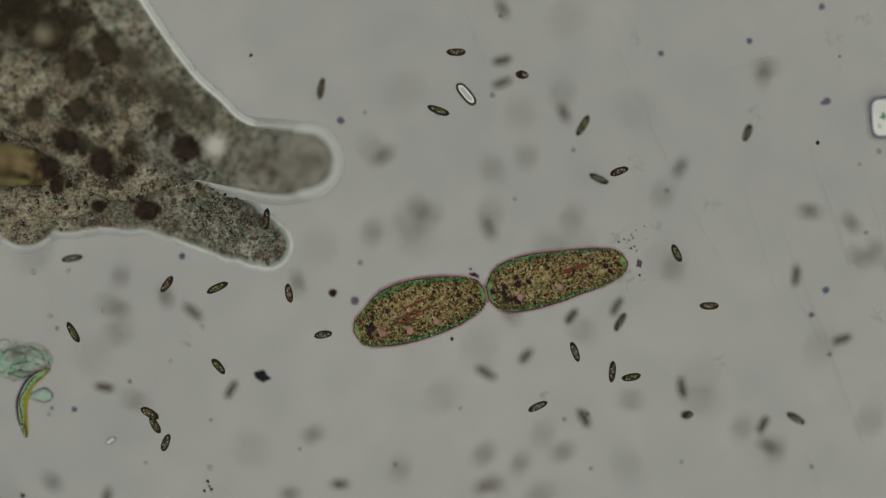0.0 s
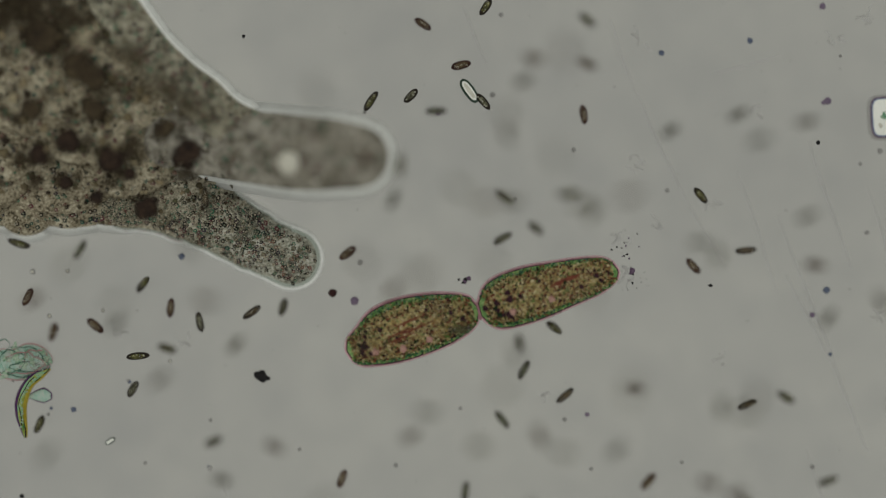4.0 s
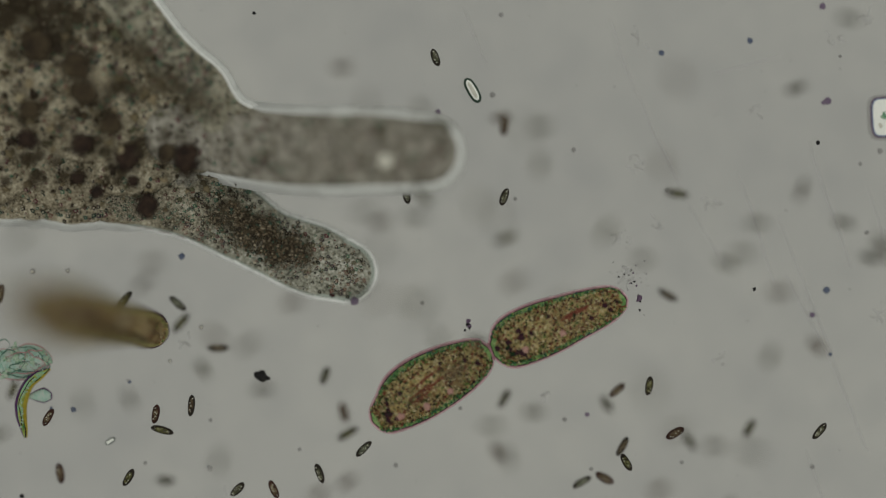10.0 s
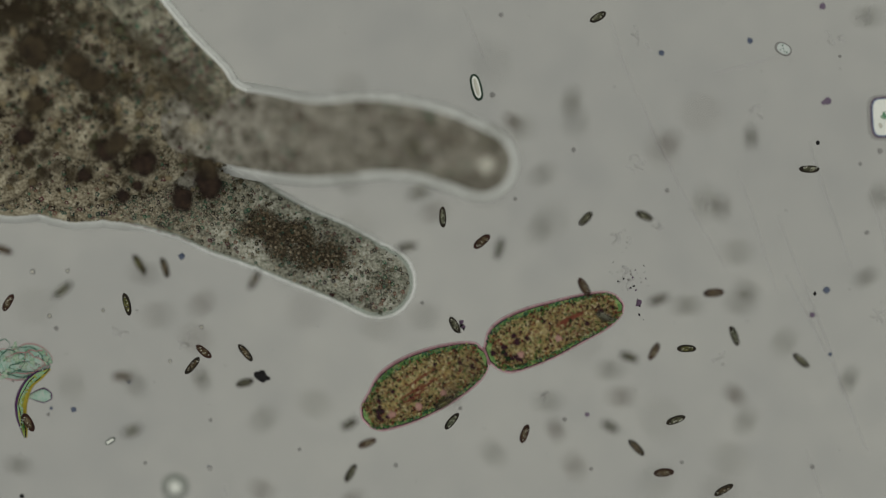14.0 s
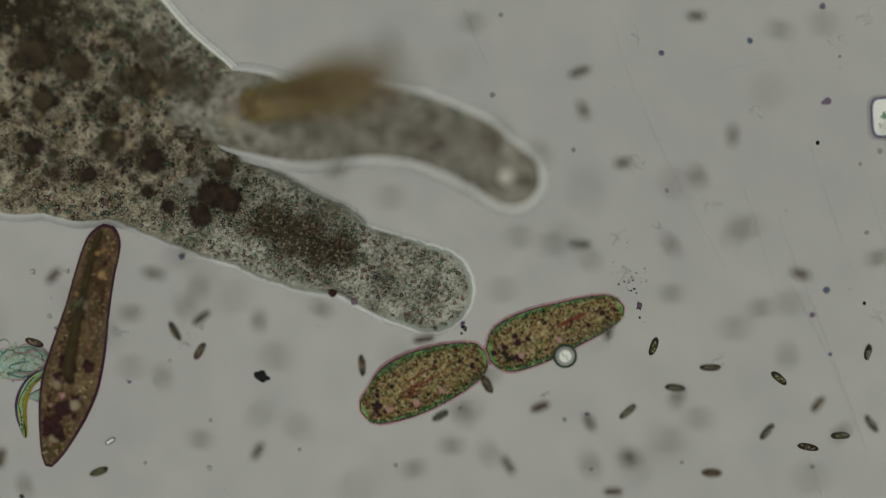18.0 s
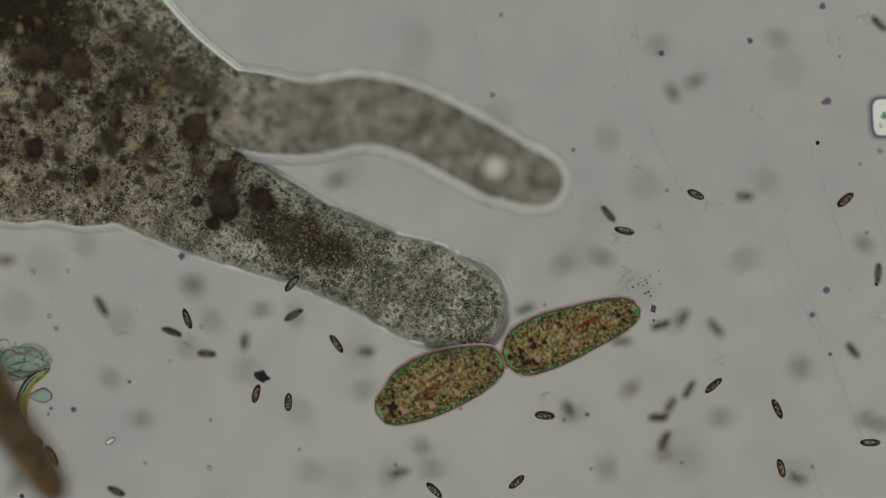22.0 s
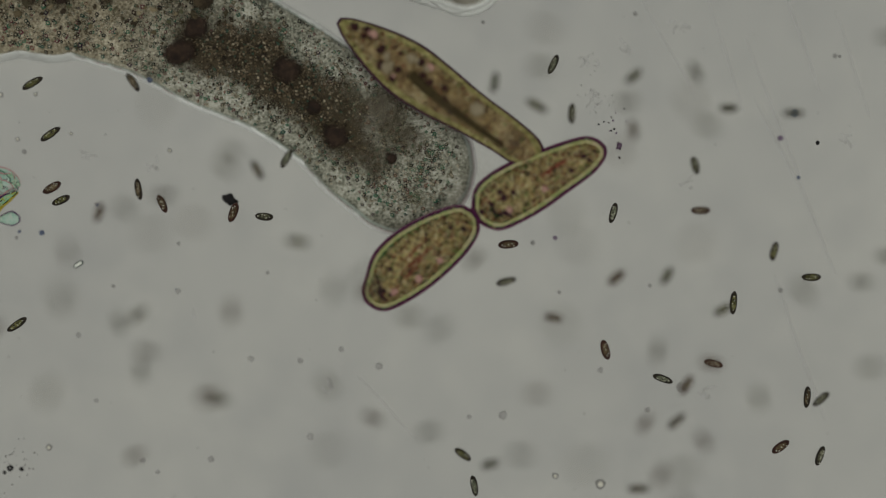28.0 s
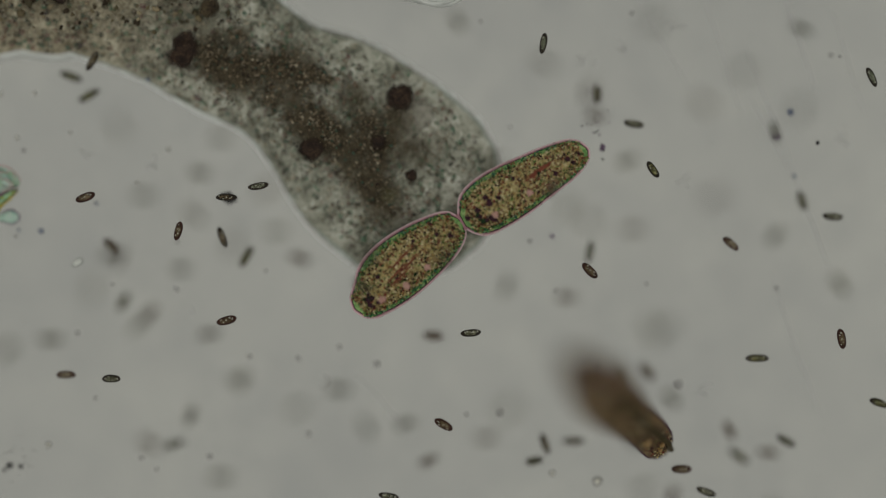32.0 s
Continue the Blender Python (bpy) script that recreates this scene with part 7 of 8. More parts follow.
swim(38, [(0, 1322, 235, 250, 0, 20), (1, 1223, 327, 190, 0, 9), (2, 1089, 314, 190, 62, 11), (3, 1174, 287, 220, 0, 31), (6, 1200, 140, 180, 0, 85), (7, 1205, 225, 165, 0, 35), (8, 1195, 425, 180, 0, 83), (9, 745, 210, 180, 0, 71), (10, 771, 102, 110, 0, 9), (11, 830, 85, 180, 0, 74), (12, 1017, 172, 210, 0, 35), (13, 1160, 193, 150, 0, 21), (14, 1058, 30, 210, 0, 9), (18, 1232, 28, 180, 0, 43), (22, 1165, 80, 180, 0, 82), (27, 1305, 68, 180, 0, 33), (28, 1290, 190, 180, 0, 38), (29, 1340, 150, 130, 0, 37), (30, 1270, 80, 150, 0, 70), (31, 1319, 124, 180, 0, 20), (32, 1319, 124, 180, 0, 120)])
swim(39, [(0, 385, 510, 25, 0, 8), (1, 404, 547, 88, 0, 9), (2, 366, 502, 60, 0, 8), (3, 276, 496, 60, 62, 9), (6, 240, 527, 50, 0, 38), (7, 292, 523, 30, 0, 20), (8, 340, 536, -50, 0, 8), (9, 312, 585, -10, 0, 19), (10, 321, 572, 50, 0, 33), (11, 255, 600, -34, 0, 89), (12, 300, 578, -110, 0, 18), (13, 273, 519, -160, 0, 11), (14, 224, 539, -76, 0, 7), (18, 230, 555, 0, 0, 67), (19, 209, 660, 10, 0, 19), (20, 215, 628, -60, 0, 9), (21, 205, 600, -140, 0, 87), (22, 92, 807, -60, 0, 11), (27, 156, 566, -100, 0, 10), (28, 30, 573, -145, 0, 8), (29, 62, 425, -180, 0, 86), (30, 160, 600, -180, 0, 79), (31, 175, 447, -165, 0, 8), (32, 90, 600, -180, 0, 75)])
swim(40, [(0, 1092, 543, 60, 0, 36), (1, 1147, 402, 30, 0, 42), (2, 972, 412, 0, 0, 67), (3, 918, 418, 30, 0, 18), (6, 829, 430, 30, 0, 43), (7, 838, 412, -50, 0, 21), (9, 836, 577, -120, 0, 8), (10, 892, 705, -120, 0, 35), (11, 988, 662, -120, 0, 11), (12, 1060, 630, -100, 0, 36), (13, 1062, 615, -180, 0, 67), (14, 1070, 560, -200, 0, 22), (17, 1091, 630, -275, 0, 32), (19, 1058, 495, -290, 0, 39), (20, 1050, 437, -360, 0, 38), (21, 1065, 492, -276, 0, 19), (22, 1105, 408, -192, 0, 12), (23, 1095, 440, -220, 0, 33), (24, 1007, 412, -285, 0, 38), (27, 1112, 184, -320, 0, 8), (28, 1013, 200, -272, 0, 23), (29, 974, 185, -245, 0, 8), (30, 1040, 363, -170, 0, 10), (31, 1098, 246, -160, 0, 11), (32, 1122, 219, -190, 0, 22)])
swim(41, [(0, 707, 830, 250, 0, 77), (1, 638, 822, 320, 0, 73), (2, 596, 780, 360, 0, 71), (3, 626, 872, 430, 0, 22), (6, 548, 779, 420, 0, 20), (7, 552, 816, 336, 0, 10), (8, 525, 724, 405, 0, 10), (9, 507, 850, 475, 0, 9), (10, 485, 866, 475, 0, 11), (11, 482, 855, 550, 0, 10), (12, 660, 803, 540, 0, 40), (13, 538, 789, 465, 0, 10), (14, 650, 785, 381, 0, 22), (17, 1475, 755, 360, 0, 78), (18, 1448, 716, 410, 0, 33), (19, 1413, 715, 360, 0, 32), (21, 1376, 825, 360, 0, 21), (22, 1382, 829, 285, 0, 8), (23, 1361, 780, 345, 0, 10), (24, 1305, 795, 360, 0, 83), (27, 1267, 596, 285, 0, 7), (28, 1263, 643, 345, 0, 11), (29, 1355, 637, 360, 0, 67), (30, 1338, 587, 380, 0, 42), (31, 1216, 545, 385, 0, 22), (32, 1293, 432, 320, 0, 18)])
swim(42, [(0, 1207, 687, 100, 0, 39), (1, 1299, 570, 120, 0, 16), (2, 1250, 695, 36, 0, 74), (3, 1294, 717, 20, 0, 33), (6, 1352, 751, 20, 62, 11), (7, 1399, 833, 0, 0, 21), (8, 1342, 874, 40, 0, 11), (9, 1250, 865, 0, 0, 69), (10, 1265, 790, 0, 0, 78), (11, 1360, 808, 80, 0, 16), (12, 1475, 877, -4, 0, 8), (14, 1281, 868, 30, 0, 10), (17, 1418, 806, -25, 0, 7), (19, 1434, 764, 20, 0, 17), (20, 1443, 735, 40, 0, 84), (21, 1360, 765, 0, 0, 81), (22, 1375, 724, -65, 0, 8), (24, 1370, 728, 0, 0, 82), (27, 1349, 736, -40, 0, 22), (28, 1428, 702, -95, 0, 7), (29, 1405, 645, -179, 0, 88), (30, 1453, 613, -185, 0, 10), (31, 1157, 40, -180, 0, 76), (32, 1157, 40, -180, 0, 120)])
swim(43, [(0, 1117, 667, 190, 0, 7), (1, 1098, 712, 245, 0, 10), (2, 1077, 632, 250, 0, 32), (3, 1027, 577, 320, 0, 19), (6, 936, 640, 320, 62, 21), (7, 971, 683, 330, 0, 11), (8, 884, 679, 350, 0, 19), (9, 985, 722, 360, 0, 37), (10, 945, 730, 360, 0, 67), (11, 1047, 743, 375, 0, 9), (12, 1061, 680, 310, 0, 19), (13, 1119, 634, 310, 62, 11), (14, 1113, 633, 340, 0, 37), (17, 1117, 649, 290, 0, 21), (18, 1156, 613, 250, 0, 9), (19, 1140, 487, 170, 0, 8), (20, 1173, 461, 254, 0, 11), (21, 1145, 515, 240, 0, 41), (22, 1168, 575, 200, 0, 35), (23, 1197, 511, 230, 0, 7), (24, 1275, 531, 210, 0, 10), (27, 1172, 332, 160, 0, 37), (28, 1180, 487, 240, 0, 40), (29, 1234, 403, 230, 0, 20), (30, 1279, 410, 146, 0, 80), (31, 1240, 449, 62, 0, 38), (32, 1373, 418, 50, 0, 77)])
swim(44, [(0, 1216, 735, 0, 62, 19), (1, 1315, 855, 0, 0, 81), (6, 1217, 850, -15, 0, 41), (7, 1240, 840, 69, 0, 8), (8, 1223, 798, 80, 0, 8), (9, 1116, 793, 80, 0, 7), (10, 1195, 767, 30, 0, 8), (11, 1213, 862, 70, 0, 7), (12, 1242, 843, 100, 0, 8), (13, 1217, 803, 30, 0, 80), (14, 1175, 837, 5, 0, 12), (17, 1243, 822, 30, 0, 39), (19, 1264, 853, -35, 0, 9), (20, 1210, 825, 0, 0, 77), (21, 1280, 830, 20, 0, 85), (22, 1275, 740, 0, 0, 75), (23, 1264, 785, -65, 0, 7), (24, 1228, 829, -35, 0, 11), (27, 1280, 765, 30, 0, 38), (28, 1382, 790, 35, 0, 8), (29, 1429, 709, 5, 0, 7), (30, 1438, 699, 20, 0, 7), (31, 1465, 675, 0, 0, 92), (32, 1489, 600, -80, 0, 8)])
swim(45, [(0, 1060, 316, 155, 0, 18), (1, 972, 365, 180, 0, 80), (2, 864, 238, 110, 0, 7), (3, 809, 182, 30, 0, 35), (6, 737, 354, -10, 0, 17), (7, 740, 452, 0, 0, 67), (8, 766, 449, -65, 0, 18), (9, 735, 508, -40, 0, 70), (11, 955, 652, 0, 0, 35), (12, 925, 543, 10, 0, 21), (13, 910, 450, 0, 0, 67), (14, 955, 405, 60, 0, 83), (17, 1016, 367, 130, 0, 32), (18, 1027, 432, 180, 0, 41), (19, 1118, 337, 250, 0, 40), (20, 1050, 318, 180, 0, 72), (22, 1077, 378, 130, 0, 22), (23, 1063, 411, 170, 0, 11), (24, 1040, 380, 180, 0, 68), (27, 1040, 55, 200, 0, 36), (28, 979, 113, 245, 0, 11), (29, 901, 22, 161, 0, 22), (30, 1055, 125, 180, 0, 8), (31, 1090, 90, 180, 0, 73), (32, 961, 77, 260, 0, 11)])
swim(46, [(0, 572, 593, 10, 0, 11), (1, 590, 519, 10, 62, 9), (2, 586, 688, -74, 0, 10), (3, 502, 543, -85, 0, 11), (6, 500, 552, -150, 0, 73), (7, 590, 595, -150, 0, 80), (8, 515, 575, -230, 0, 38), (9, 533, 735, -310, 0, 92), (10, 576, 665, -290, 0, 31), (11, 515, 677, -320, 0, 31), (12, 623, 637, -330, 0, 75), (13, 690, 600, -315, 0, 22), (14, 805, 575, -240, 0, 11), (17, 830, 510, -180, 0, 70), (18, 890, 512, -180, 0, 91), (19, 873, 500, -210, 0, 81), (20, 898, 665, -190, 0, 43), (22, 648, 622, -180, 0, 42), (23, 642, 661, -264, 0, 7), (24, 602, 620, -260, 0, 43), (27, 543, 380, -180, 0, 19), (28, 468, 382, -185, 0, 8), (29, 495, 443, -101, 0, 9), (30, 419, 515, -160, 0, 68), (31, 300, 437, -130, 0, 40), (32, 320, 475, -180, 0, 81)])
swim(47, [(0, 776, 195, 160, 0, 9), (1, 765, 207, 105, 0, 9), (2, 684, 132, 105, 62, 36), (3, 678, 182, 50, 0, 18), (6, 611, 171, 75, 0, 10), (9, 745, 210, 0, 0, 77), (11, 860, 252, -30, 0, 31), (12, 965, 292, 0, 0, 78), (13, 865, 212, 0, 0, 67), (14, 1012, 180, 80, 0, 69), (17, 963, 210, 40, 0, 18), (18, 1026, 128, 20, 0, 43), (20, 978, 80, 25, 0, 19), (23, 656, 278, -50, 0, 37), (24, 653, 80, 30, 0, 91), (28, 950, 187, -30, 0, 42), (29, 908, 58, 0, 0, 38), (30, 588, 420, 60, 0, 18), (31, 411, 362, -24, 0, 10), (32, 437, 455, 60, 0, 35)])
swim(48, [(0, 763, 382, 60, 0, 81), (1, 765, 350, 70, 0, 70), (2, 697, 285, 0, 0, 40), (3, 690, 274, 0, 0, 18), (6, 670, 332, 25, 0, 12), (7, 1475, 800, 0, 0, 72), (8, 1440, 740, 30, 0, 87), (9, 1242, 679, 85, 0, 8), (10, 1221, 780, 120, 0, 43), (11, 1336, 857, 160, 0, 11), (12, 1297, 855, 80, 0, 32), (13, 1263, 802, 15, 0, 10), (14, 1196, 744, 20, 0, 8), (17, 1357, 762, 40, 0, 20), (19, 1358, 774, 70, 0, 22), (21, 1400, 872, 140, 0, 17), (23, 1420, 820, 180, 0, 72), (24, 1450, 830, 210, 0, 32), (27, 1450, 677, 220, 0, 31), (28, 1453, 705, 220, 0, 19), (29, 1489, 642, 210, 0, 8), (30, 1526, 746, 130, 0, 8), (31, 1500, 770, 180, 0, 39), (32, 1391, 780, 150, 0, 34)])
swim(49, [(0, 1096, 304, 20, 0, 7), (1, 1159, 248, -60, 0, 9), (2, 1024, 157, -140, 0, 32), (3, 1031, 204, -100, 0, 11), (6, 1035, 199, -60, 0, 37), (7, 1038, 147, 24, 0, 7), (8, 1025, 118, 30, 0, 16), (9, 1018, 146, 60, 0, 40), (10, 1, 520, 80, 0, 17), (11, 100, 447, 0, 0, 86), (12, 84, 505, -25, 0, 10), (13, 8, 443, -30, 0, 20), (17, 55, 445, 54, 0, 41), (19, 118, 533, 40, 0, 38), (20, 42, 533, 124, 0, 10), (21, 15, 515, 180, 0, 77), (23, 8, 397, 180, 0, 18), (24, 605, 360, 160, 0, 17), (27, 1355, 115, 180, 0, 78), (28, 1240, 371, 180, 0, 19), (29, 1224, 368, 180, 62, 11), (30, 1142, 462, 210, 0, 8), (31, 1197, 372, 240, 0, 36), (32, 1120, 405, 180, 0, 92)])
swim(50, [(0, 652, -80, 0, 0, 80), (1, 672, 77, 10, 0, 8), (2, 625, 5, 80, 0, 10), (3, 480, 180, 100, 0, 18), (6, 270, 444, 80, 0, 19), (7, 261, 450, 80, 0, 23), (8, 308, 481, 100, 0, 7), (9, 303, 466, 60, 0, 35), (10, 270, 465, 0, 0, 85), (11, 262, 440, -20, 0, 32), (12, 338, 482, 0, 0, 17), (13, 287, 473, -80, 0, 11), (17, 330, 525, 0, 0, 93), (18, 357, 563, 40, 0, 35), (19, 386, 565, 120, 0, 8), (20, 321, 535, 120, 62, 12), (21, 334, 553, 36, 0, 9), (22, 332, 564, 110, 0, 10), (24, 330, 530, 180, 0, 83), (27, 285, 274, 160, 0, 10), (28, 246, 334, 100, 0, 12), (29, 250, 165, 60, 0, 43), (30, 230, 352, -10, 0, 10), (31, 218, 281, -10, 62, 22), (32, 343, 380, -40, 0, 88)])
swim(51, [(0, 1436, -80, 180, 0, 73), (2, 1115, 65, 180, 0, 80), (3, 962, 3, 210, 0, 8), (6, 773, 42, 250, 0, 22), (7, 745, 72, 180, 0, 73), (8, 65, 560, 160, 0, 81), (9, 80, 587, 165, 0, 42), (10, 22, 690, 249, 0, 36), (11, 33, 731, 180, 0, 23), (12, 1475, 877, 170, 0, 11), (13, 8, 443, 150, 0, 20), (14, 1310, 535, 180, 0, 83), (17, 1526, 473, 185, 0, 10), (18, 1, 810, 260, 0, 35), (19, 860, 730, 180, 0, 94), (20, 820, 745, 220, 0, 77), (21, 15, 515, 180, 0, 93), (23, 1545, 740, 180, 0, 90), (24, 1440, 660, 210, 0, 67), (27, 1375, 438, 160, 0, 18), (28, 1371, 444, 76, 0, 19), (29, 1251, 336, 30, 0, 11), (30, 1323, 392, 0, 0, 71), (31, 1178, 295, 60, 0, 83), (32, 1156, 300, 125, 0, 9)])
swim(52, [(0, 1445, -80, 0, 0, 93), (2, 1487, 876, 30, 0, 7), (3, 955, 100, 0, 0, 86), (6, 934, 135, -10, 0, 9), (7, 919, 173, 5, 0, 22), (8, 885, 132, 0, 0, 19), (9, 878, 151, 80, 0, 12), (10, 893, 222, 85, 0, 33), (11, 967, 235, 1, 0, 93), (12, 1060, 193, 85, 0, 9), (13, 1220, 220, 1, 0, 71), (14, 1185, 255, 60, 0, 76), (17, 1310, 340, 0, 0, 84), (18, 1235, 312, -60, 0, 67), (19, 1239, 357, 0, 0, 19), (21, 1361, 495, 84, 0, 7), (22, 1165, 740, 0, 0, 31), (23, 1070, 790, 0, 0, 71), (24, 1020, 820, 60, 0, 8), (27, 1006, 620, 75, 0, 8), (28, 1072, 618, 105, 0, 11), (29, 1047, 587, 165, 0, 9), (30, 1024, 575, 240, 0, 90), (31, 969, 641, 265, 0, 11), (32, 785, 752, 330, 0, 11)])
swim(53, [(0, 156, -80, 0, 0, 83), (1, 785, 235, 20, 0, 91), (2, 822, 254, 50, 0, 36), (3, 709, 318, 70, 0, 40), (6, 690, 420, 20, 0, 92), (7, 690, 490, 0, 0, 81), (8, 683, 482, 20, 0, 86), (9, 699, 443, 104, 0, 21), (10, 645, 375, 180, 0, 90), (11, 715, 400, 140, 0, 67), (12, 775, 432, 180, 0, 71), (13, 858, 411, 245, 0, 12), (14, 883, 440, 255, 0, 40), (17, 925, 457, 180, 0, 73), (18, 980, 432, 180, 0, 87), (19, 975, 483, 180, 0, 71), (21, 971, 458, 250, 0, 35), (22, 995, 468, 220, 0, 78), (23, 1007, 495, 215, 0, 8), (24, 970, 381, 250, 0, 17), (27, 876, 82, 210, 0, 20), (28, 875, 145, 260, 0, 39), (29, 780, 121, 295, 0, 18), (30, 502, 355, 280, 0, 39), (31, 420, 313, 196, 0, 12), (32, 457, 329, 190, 0, 7)])
swim(54, [(0, 986, -80, 180, 0, 91), (1, 922, 20, 260, 0, 17), (2, 953, 115, 344, 0, 10), (3, 955, 100, 360, 0, 79), (6, 837, 267, 440, 0, 43), (7, 818, 220, 360, 0, 77), (8, 940, 280, 360, 0, 78), (9, 922, 320, 420, 0, 38), (10, 893, 349, 430, 0, 9), (11, 1040, 433, 435, 0, 12), (12, 1023, 391, 505, 0, 11), (13, 1120, 314, 530, 0, 40), (14, 1036, 387, 585, 0, 17), (17, 1134, 482, 650, 0, 23), (18, 1045, 460, 670, 0, 81), (19, 1100, 468, 600, 0, 38), (20, 1210, 450, 540, 0, 81), (21, 1300, 410, 540, 0, 80), (22, 1318, 347, 540, 0, 42), (23, 1350, 331, 480, 0, 18), (24, 1350, 240, 540, 0, 70), (27, 1370, 25, 540, 0, 94), (28, 1110, 180, 540, 0, 73), (29, 1131, 160, 460, 0, 8), (30, 1132, 220, 425, 0, 9), (31, 1183, 206, 455, 0, 11), (32, 600, 690, 539, 0, 77)])

# ---- two more paramecia dart through the field; rows: seconds, x, y, heading, dip, height in millimetres
roam(roamer, [(0, -77, 283, -6, 47, 81), (0.1, -101, 319, -8, 0, 72), (0.2, -145, 465, -3, 0, 35), (0.3, 222, 542, -7, 0, 64), (0.4, 738, 432, 8, 0, 72), (0.5, 1233, 426, -6, 0, 72), (0.6, 1497, 614, -34, 0, 72), (0.7, 1920, 929, -34, 0, 64), (0.85, 1748, 1101, -98, 0, 64), (1, 1576, 1273, -163, 0, 64), (1.1, 1475, 1334, -214, 0, 42), (1.2, 1374, 1394, -265, 0, 20), (1.3, 1344, 970, -262, 0, 20), (1.4, 1194, 554, -250, 0, 22), (1.5, 1166, 505, -246, 0, 16), (1.6, 1222, 400, -284, 0, 14), (1.7, 1249, 307, -278, 0, 14), (1.8, 1176, -28, -261, 0, 14), (1.9, 1101, -485, -256, 0, 14), (2.45, 248, -556, -215, 0, 22), (3, -606, -626, -174, 0, 30), (4.5, -687, -121, -127, 0, 25), (6, -768, 384, -80, 0, 20), (7, -364, 424, -56, 0, 18), (7.2, -111, 616, -49, 0, 18), (7.3, 20, 707, -45, 0, 16), (7.5, 36, 671, -61, 0, 16), (7.6, 40, 685, -54, 0, 16), (7.7, 53, 695, -52, 0, 16), (7.8, -135, 647, -21, 0, 20), (7.9, -424, 667, -15, 0, 20), (9, -606, 465, 6, 0, 20), (9.7, -394, 485, -5, 0, 20), (9.8, -210, 509, -8, 0, 20), (9.9, 24, 566, -13, 0, 18), (10, 160, 562, -18, 58, 93), (10.1, 61, 639, -87, 0, 16), (10.2, 8, 885, -92, 0, 18), (10.3, -20, 1212, -96, 0, 20), (11.53, 674, 1280, -38, 0, 20), (12.77, 1367, 1347, 21, 0, 20), (14, 2061, 1414, 79, 0, 20), (16.5, 2101, 707, 148, 38, 70), (17.6, 1778, 570, 159, 0, 18), (17.7, 1435, 436, 158, 0, 16), (17.8, 1077, 259, 159, 0, 14), (17.9, 778, 129, 159, 0, 35), (18, 562, 162, 188, 46, 99), (18.1, 0, 295, 195, 46, 96), (18.2, -445, 404, 191, 0, 80), (18.47, -445, 94, 138, 0, 75), (18.73, -445, -216, 84, 0, 69), (19, -445, -525, 31, 0, 64), (19.65, -131, -465, -14, 19, 68), (20.3, 182, -404, -58, 38, 72), (20.5, 416, -59, -58, 37, 72), (20.6, 697, 453, -56, 0, 72), (20.7, 988, 859, -54, 0, 72), (20.8, 1253, 1222, -55, 0, 72), (21.2, 1509, 1165, 2, 14, 73), (21.6, 1765, 1108, 59, 28, 74), (22, 2021, 1051, 117, 42, 75), (22.7, 1879, 687, 150, 48, 82), (22.8, 1616, 594, 151, 0, 30), (22.9, 1174, 525, 185, 37, 72), (23, 659, 598, 184, 0, 83), (23.1, -131, 606, 180, 0, 80), (23.2, -525, 586, 174, 0, 64), (24.1, -364, -172, 103, 0, 47), (25, -202, -929, 31, 0, 30), (26.25, 116, -626, -18, 22, 53), (27.5, 434, -323, -66, 43, 77), (27.7, 521, -139, -71, 0, 18), (27.8, 604, -6, -61, 43, 76), (27.9, 681, 107, -37, 37, 68), (28, 780, 162, -35, 0, 18), (28.1, 826, 168, -29, 0, 18), (28.2, 980, 152, -10, 0, 16), (28.3, 1328, 127, 3, 0, 14), (28.4, 1711, 93, 3, 0, 14), (28.5, 2101, 61, 6, 0, 14), (32, 2101, 61, 6, 0, 14)])
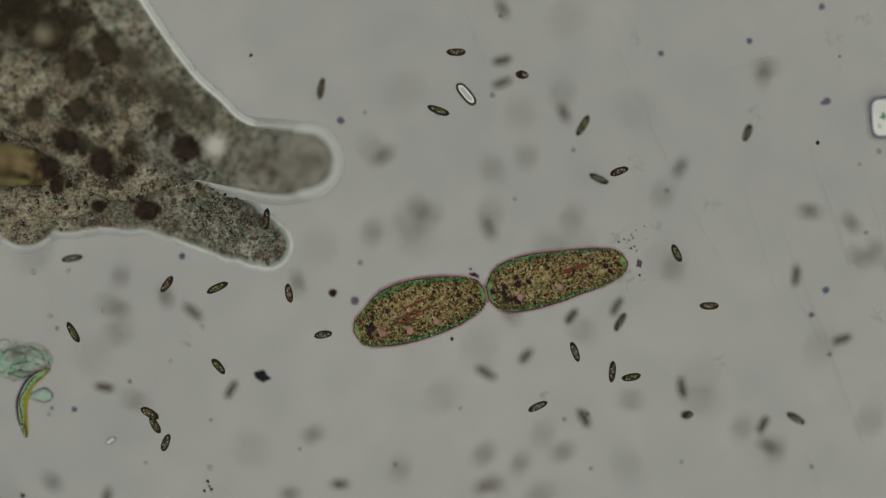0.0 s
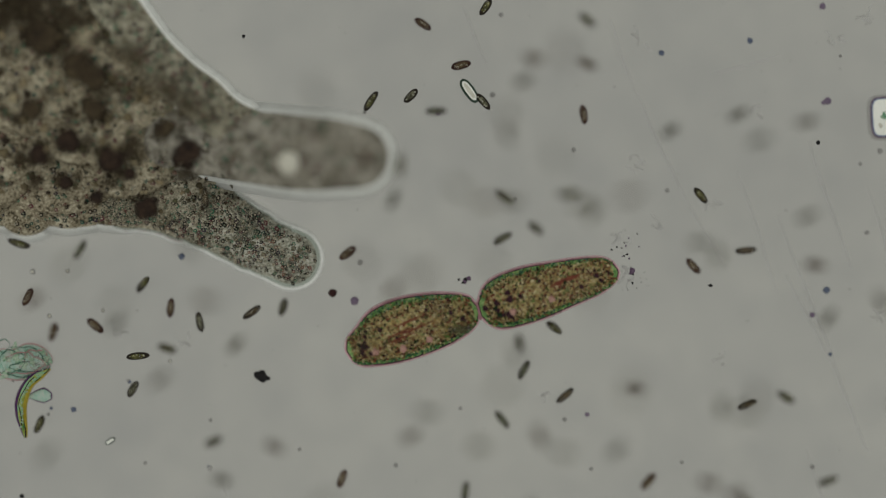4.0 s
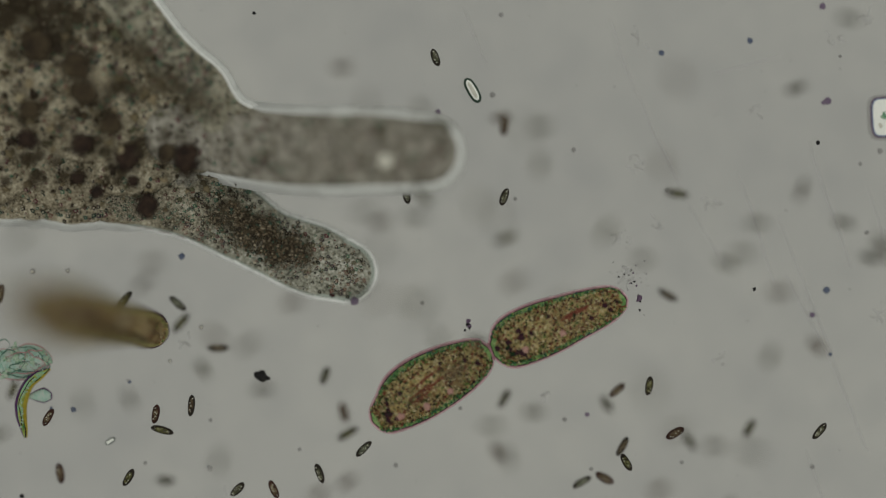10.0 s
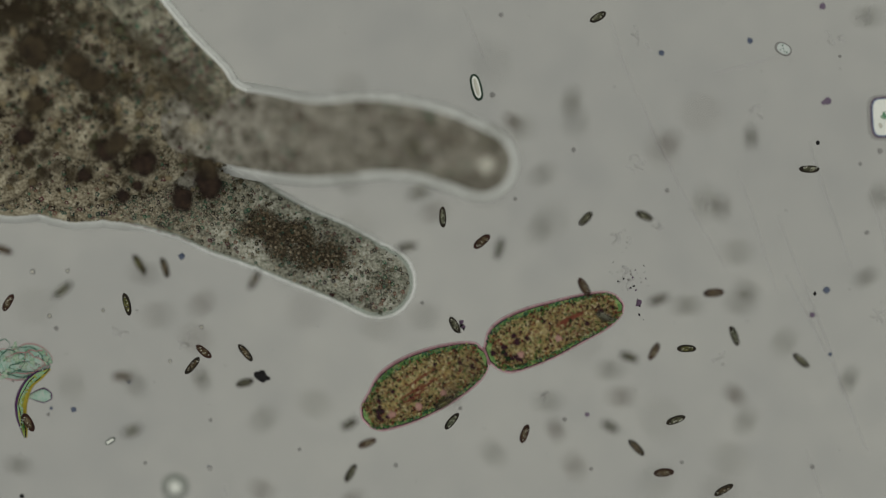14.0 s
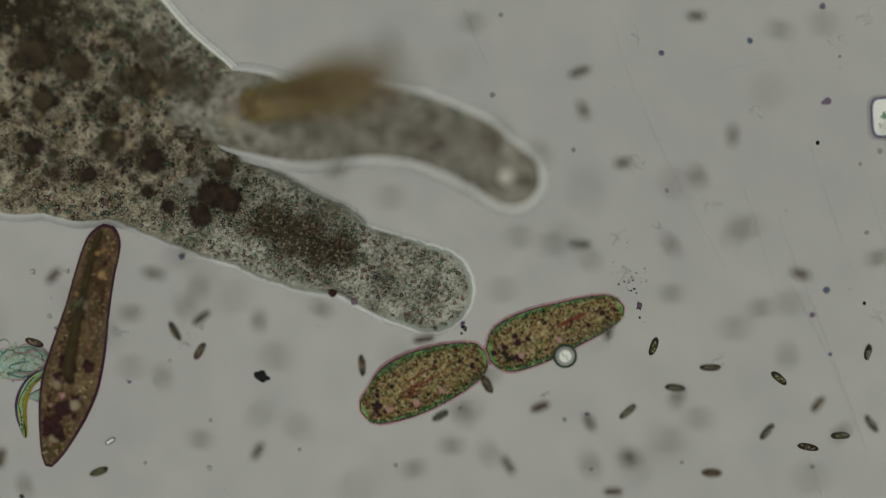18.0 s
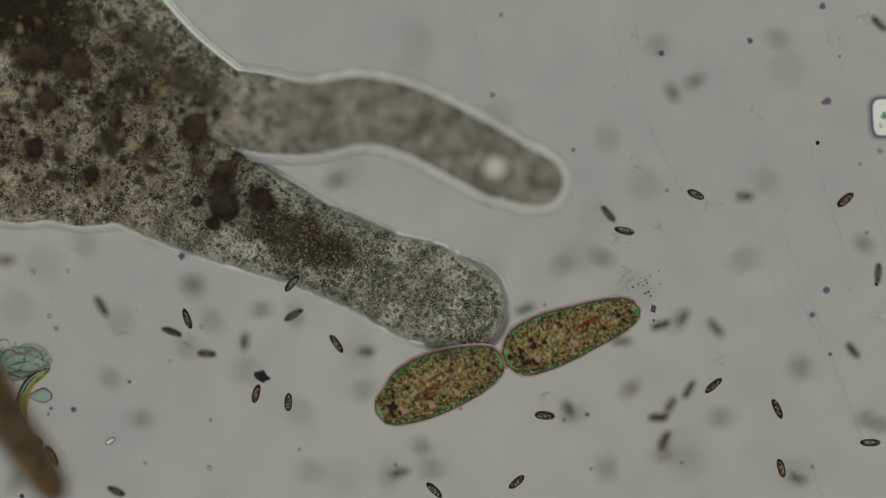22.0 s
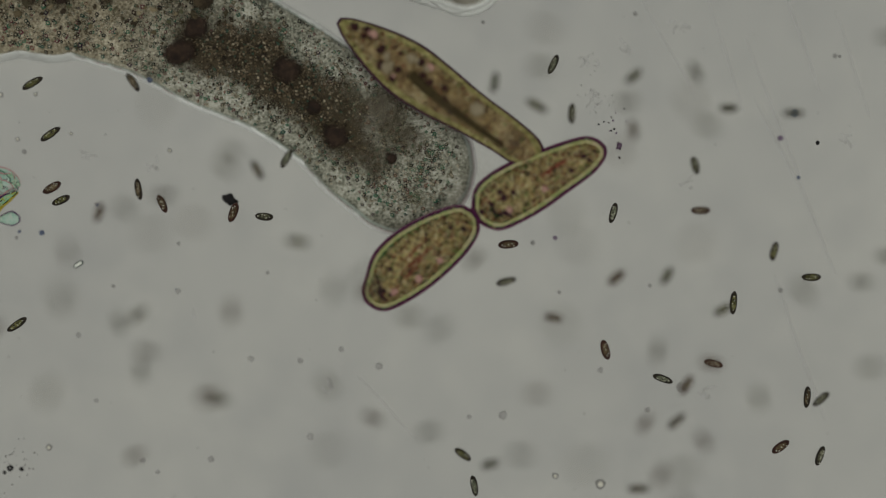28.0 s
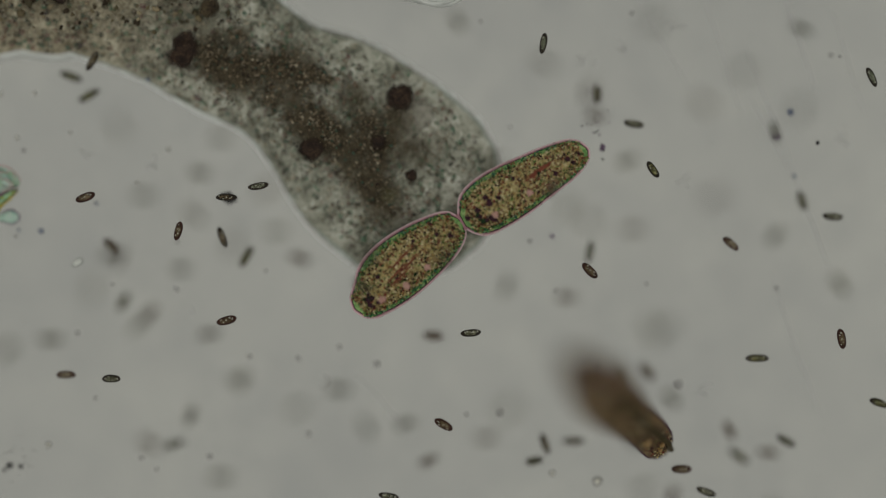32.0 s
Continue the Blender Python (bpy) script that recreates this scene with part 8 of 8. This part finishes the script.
roam(roamer_b, [(0, 81, -768, -14, 47, 81), (1.4, 182, -364, -50, 50, 84), (1.5, 303, -162, -50, 50, 84), (1.6, 457, -8, -44, 52, 86), (1.7, 675, 283, -57, 0, 34), (1.8, 695, 440, -80, 0, 30), (1.9, 744, 808, -74, 0, 30), (2, 748, 1253, -84, 0, 30), (2.07, 377, 1206, -135, 0, 27), (2.13, 7, 1158, -186, 0, 23), (2.2, -364, 1111, -236, 0, 20), (2.25, -394, 828, -289, 19, 44), (2.3, -424, 546, -342, 38, 69), (2.4, -121, 501, -376, 0, 16), (2.5, 150, 586, -379, 0, 22), (2.6, 242, 600, -377, 0, 20), (2.7, 170, 649, -399, 39, 71), (2.8, 222, 699, -400, 54, 89), (2.9, 285, 752, -384, 62, 96), (3, 436, 746, -371, 40, 100), (3.1, 521, 784, -382, 0, 72), (3.2, 374, 727, -374, 46, 80), (3.3, 445, 610, -324, 45, 79), (3.4, 558, 445, -304, 40, 72), (3.5, 546, 560, -351, 44, 77), (3.7, 1212, 445, -349, 0, 72), (3.9, 1899, 323, -349, 0, 64), (4.7, 1455, -202, -275, 0, 64), (5.5, 1010, -727, -202, 0, 64), (6.3, 705, -707, -146, 0, 68), (7.1, 400, -687, -91, 0, 72), (7.2, 392, -263, -89, 0, 72), (7.3, 400, 34, -89, 0, 67), (7.4, 388, 477, -91, 0, 30), (7.5, 327, 731, -110, 0, 18), (7.6, 267, 893, -112, 0, 16), (7.7, 469, 602, -126, 0, 26), (7.8, 711, 275, -160, 0, 67), (7.9, 663, 156, -194, 0, 67), (8, 606, 65, -209, 40, 88), (8.1, 453, -77, -214, 0, 72), (8.2, 222, -283, -214, 0, 72), (9.1, -313, -162, -158, 0, 51), (10, -849, -40, -101, 0, 30), (11.8, -323, 242, -68, 0, 64), (11.9, -135, 404, -67, 0, 67), (12, 36, 675, -69, 0, 77), (12.1, 117, 889, -61, 37, 72), (12.2, 222, 1192, -61, 0, 72), (13.6, -101, 1253, -117, 20, 73), (15, -424, 1313, -174, 41, 74), (15.83, -418, 1202, -229, 27, 56), (16.67, -411, 1091, -285, 14, 38), (17.5, -404, 980, -341, 0, 20), (17.8, -48, 853, -336, 0, 16), (17.9, 131, 626, -300, 0, 14), (18, 139, 612, -284, 0, 14), (18.1, 111, 857, -333, 0, 16), (18.2, 0, 1051, -323, 0, 30), (18.4, 121, 1071, -311, 40, 72), (18.5, 226, 1055, -298, 0, 67), (18.6, 309, 804, -301, 0, 67), (18.7, 337, 723, -310, 0, 67), (18.8, 368, 837, -371, 40, 72), (18.9, 485, 990, -377, 0, 32), (20, 1414, 1273, -343, 0, 20), (20.55, 1475, 1243, -280, 0, 18), (21.1, 1536, 1212, -217, 0, 16), (21.2, 1344, 1061, -225, 0, 16), (21.3, 1057, 826, -227, 0, 14), (21.4, 746, 673, -196, 0, 24), (21.5, 523, 661, -185, 0, 22), (21.6, 87, 501, -206, 0, 14), (21.7, -364, 263, -207, 0, 14), (21.77, -364, 317, -156, 0, 31), (21.83, -364, 370, -106, 0, 47), (21.9, -364, 424, -56, 0, 64), (22, -16, 699, -57, 0, 77), (22.1, 44, 679, -62, 0, 72), (22.2, -89, 558, -63, 0, 67), (22.3, -344, 586, -61, 0, 67), (26, -40, 1313, -6, 0, 30), (28.5, 131, 1344, 32, 22, 54), (31, 303, 1374, 69, 45, 78), (31.2, 408, 1152, 76, 39, 71), (31.3, 455, 946, 81, 0, 64), (31.4, 634, 962, 46, 38, 69), (31.5, 994, 818, 25, 0, 72), (31.6, 1301, 750, 19, 0, 67), (31.7, 1227, 746, 39, 0, 72), (31.8, 1134, 744, 44, 59, 94), (31.9, 1107, 715, 6, 68, 101), (32, 1094, 718, -44, 52, 87)])


def motions():
    """All that moves: key each thing along its rows."""
    for ob, rows in KEYED:
        walk(ob, rows)


motions()
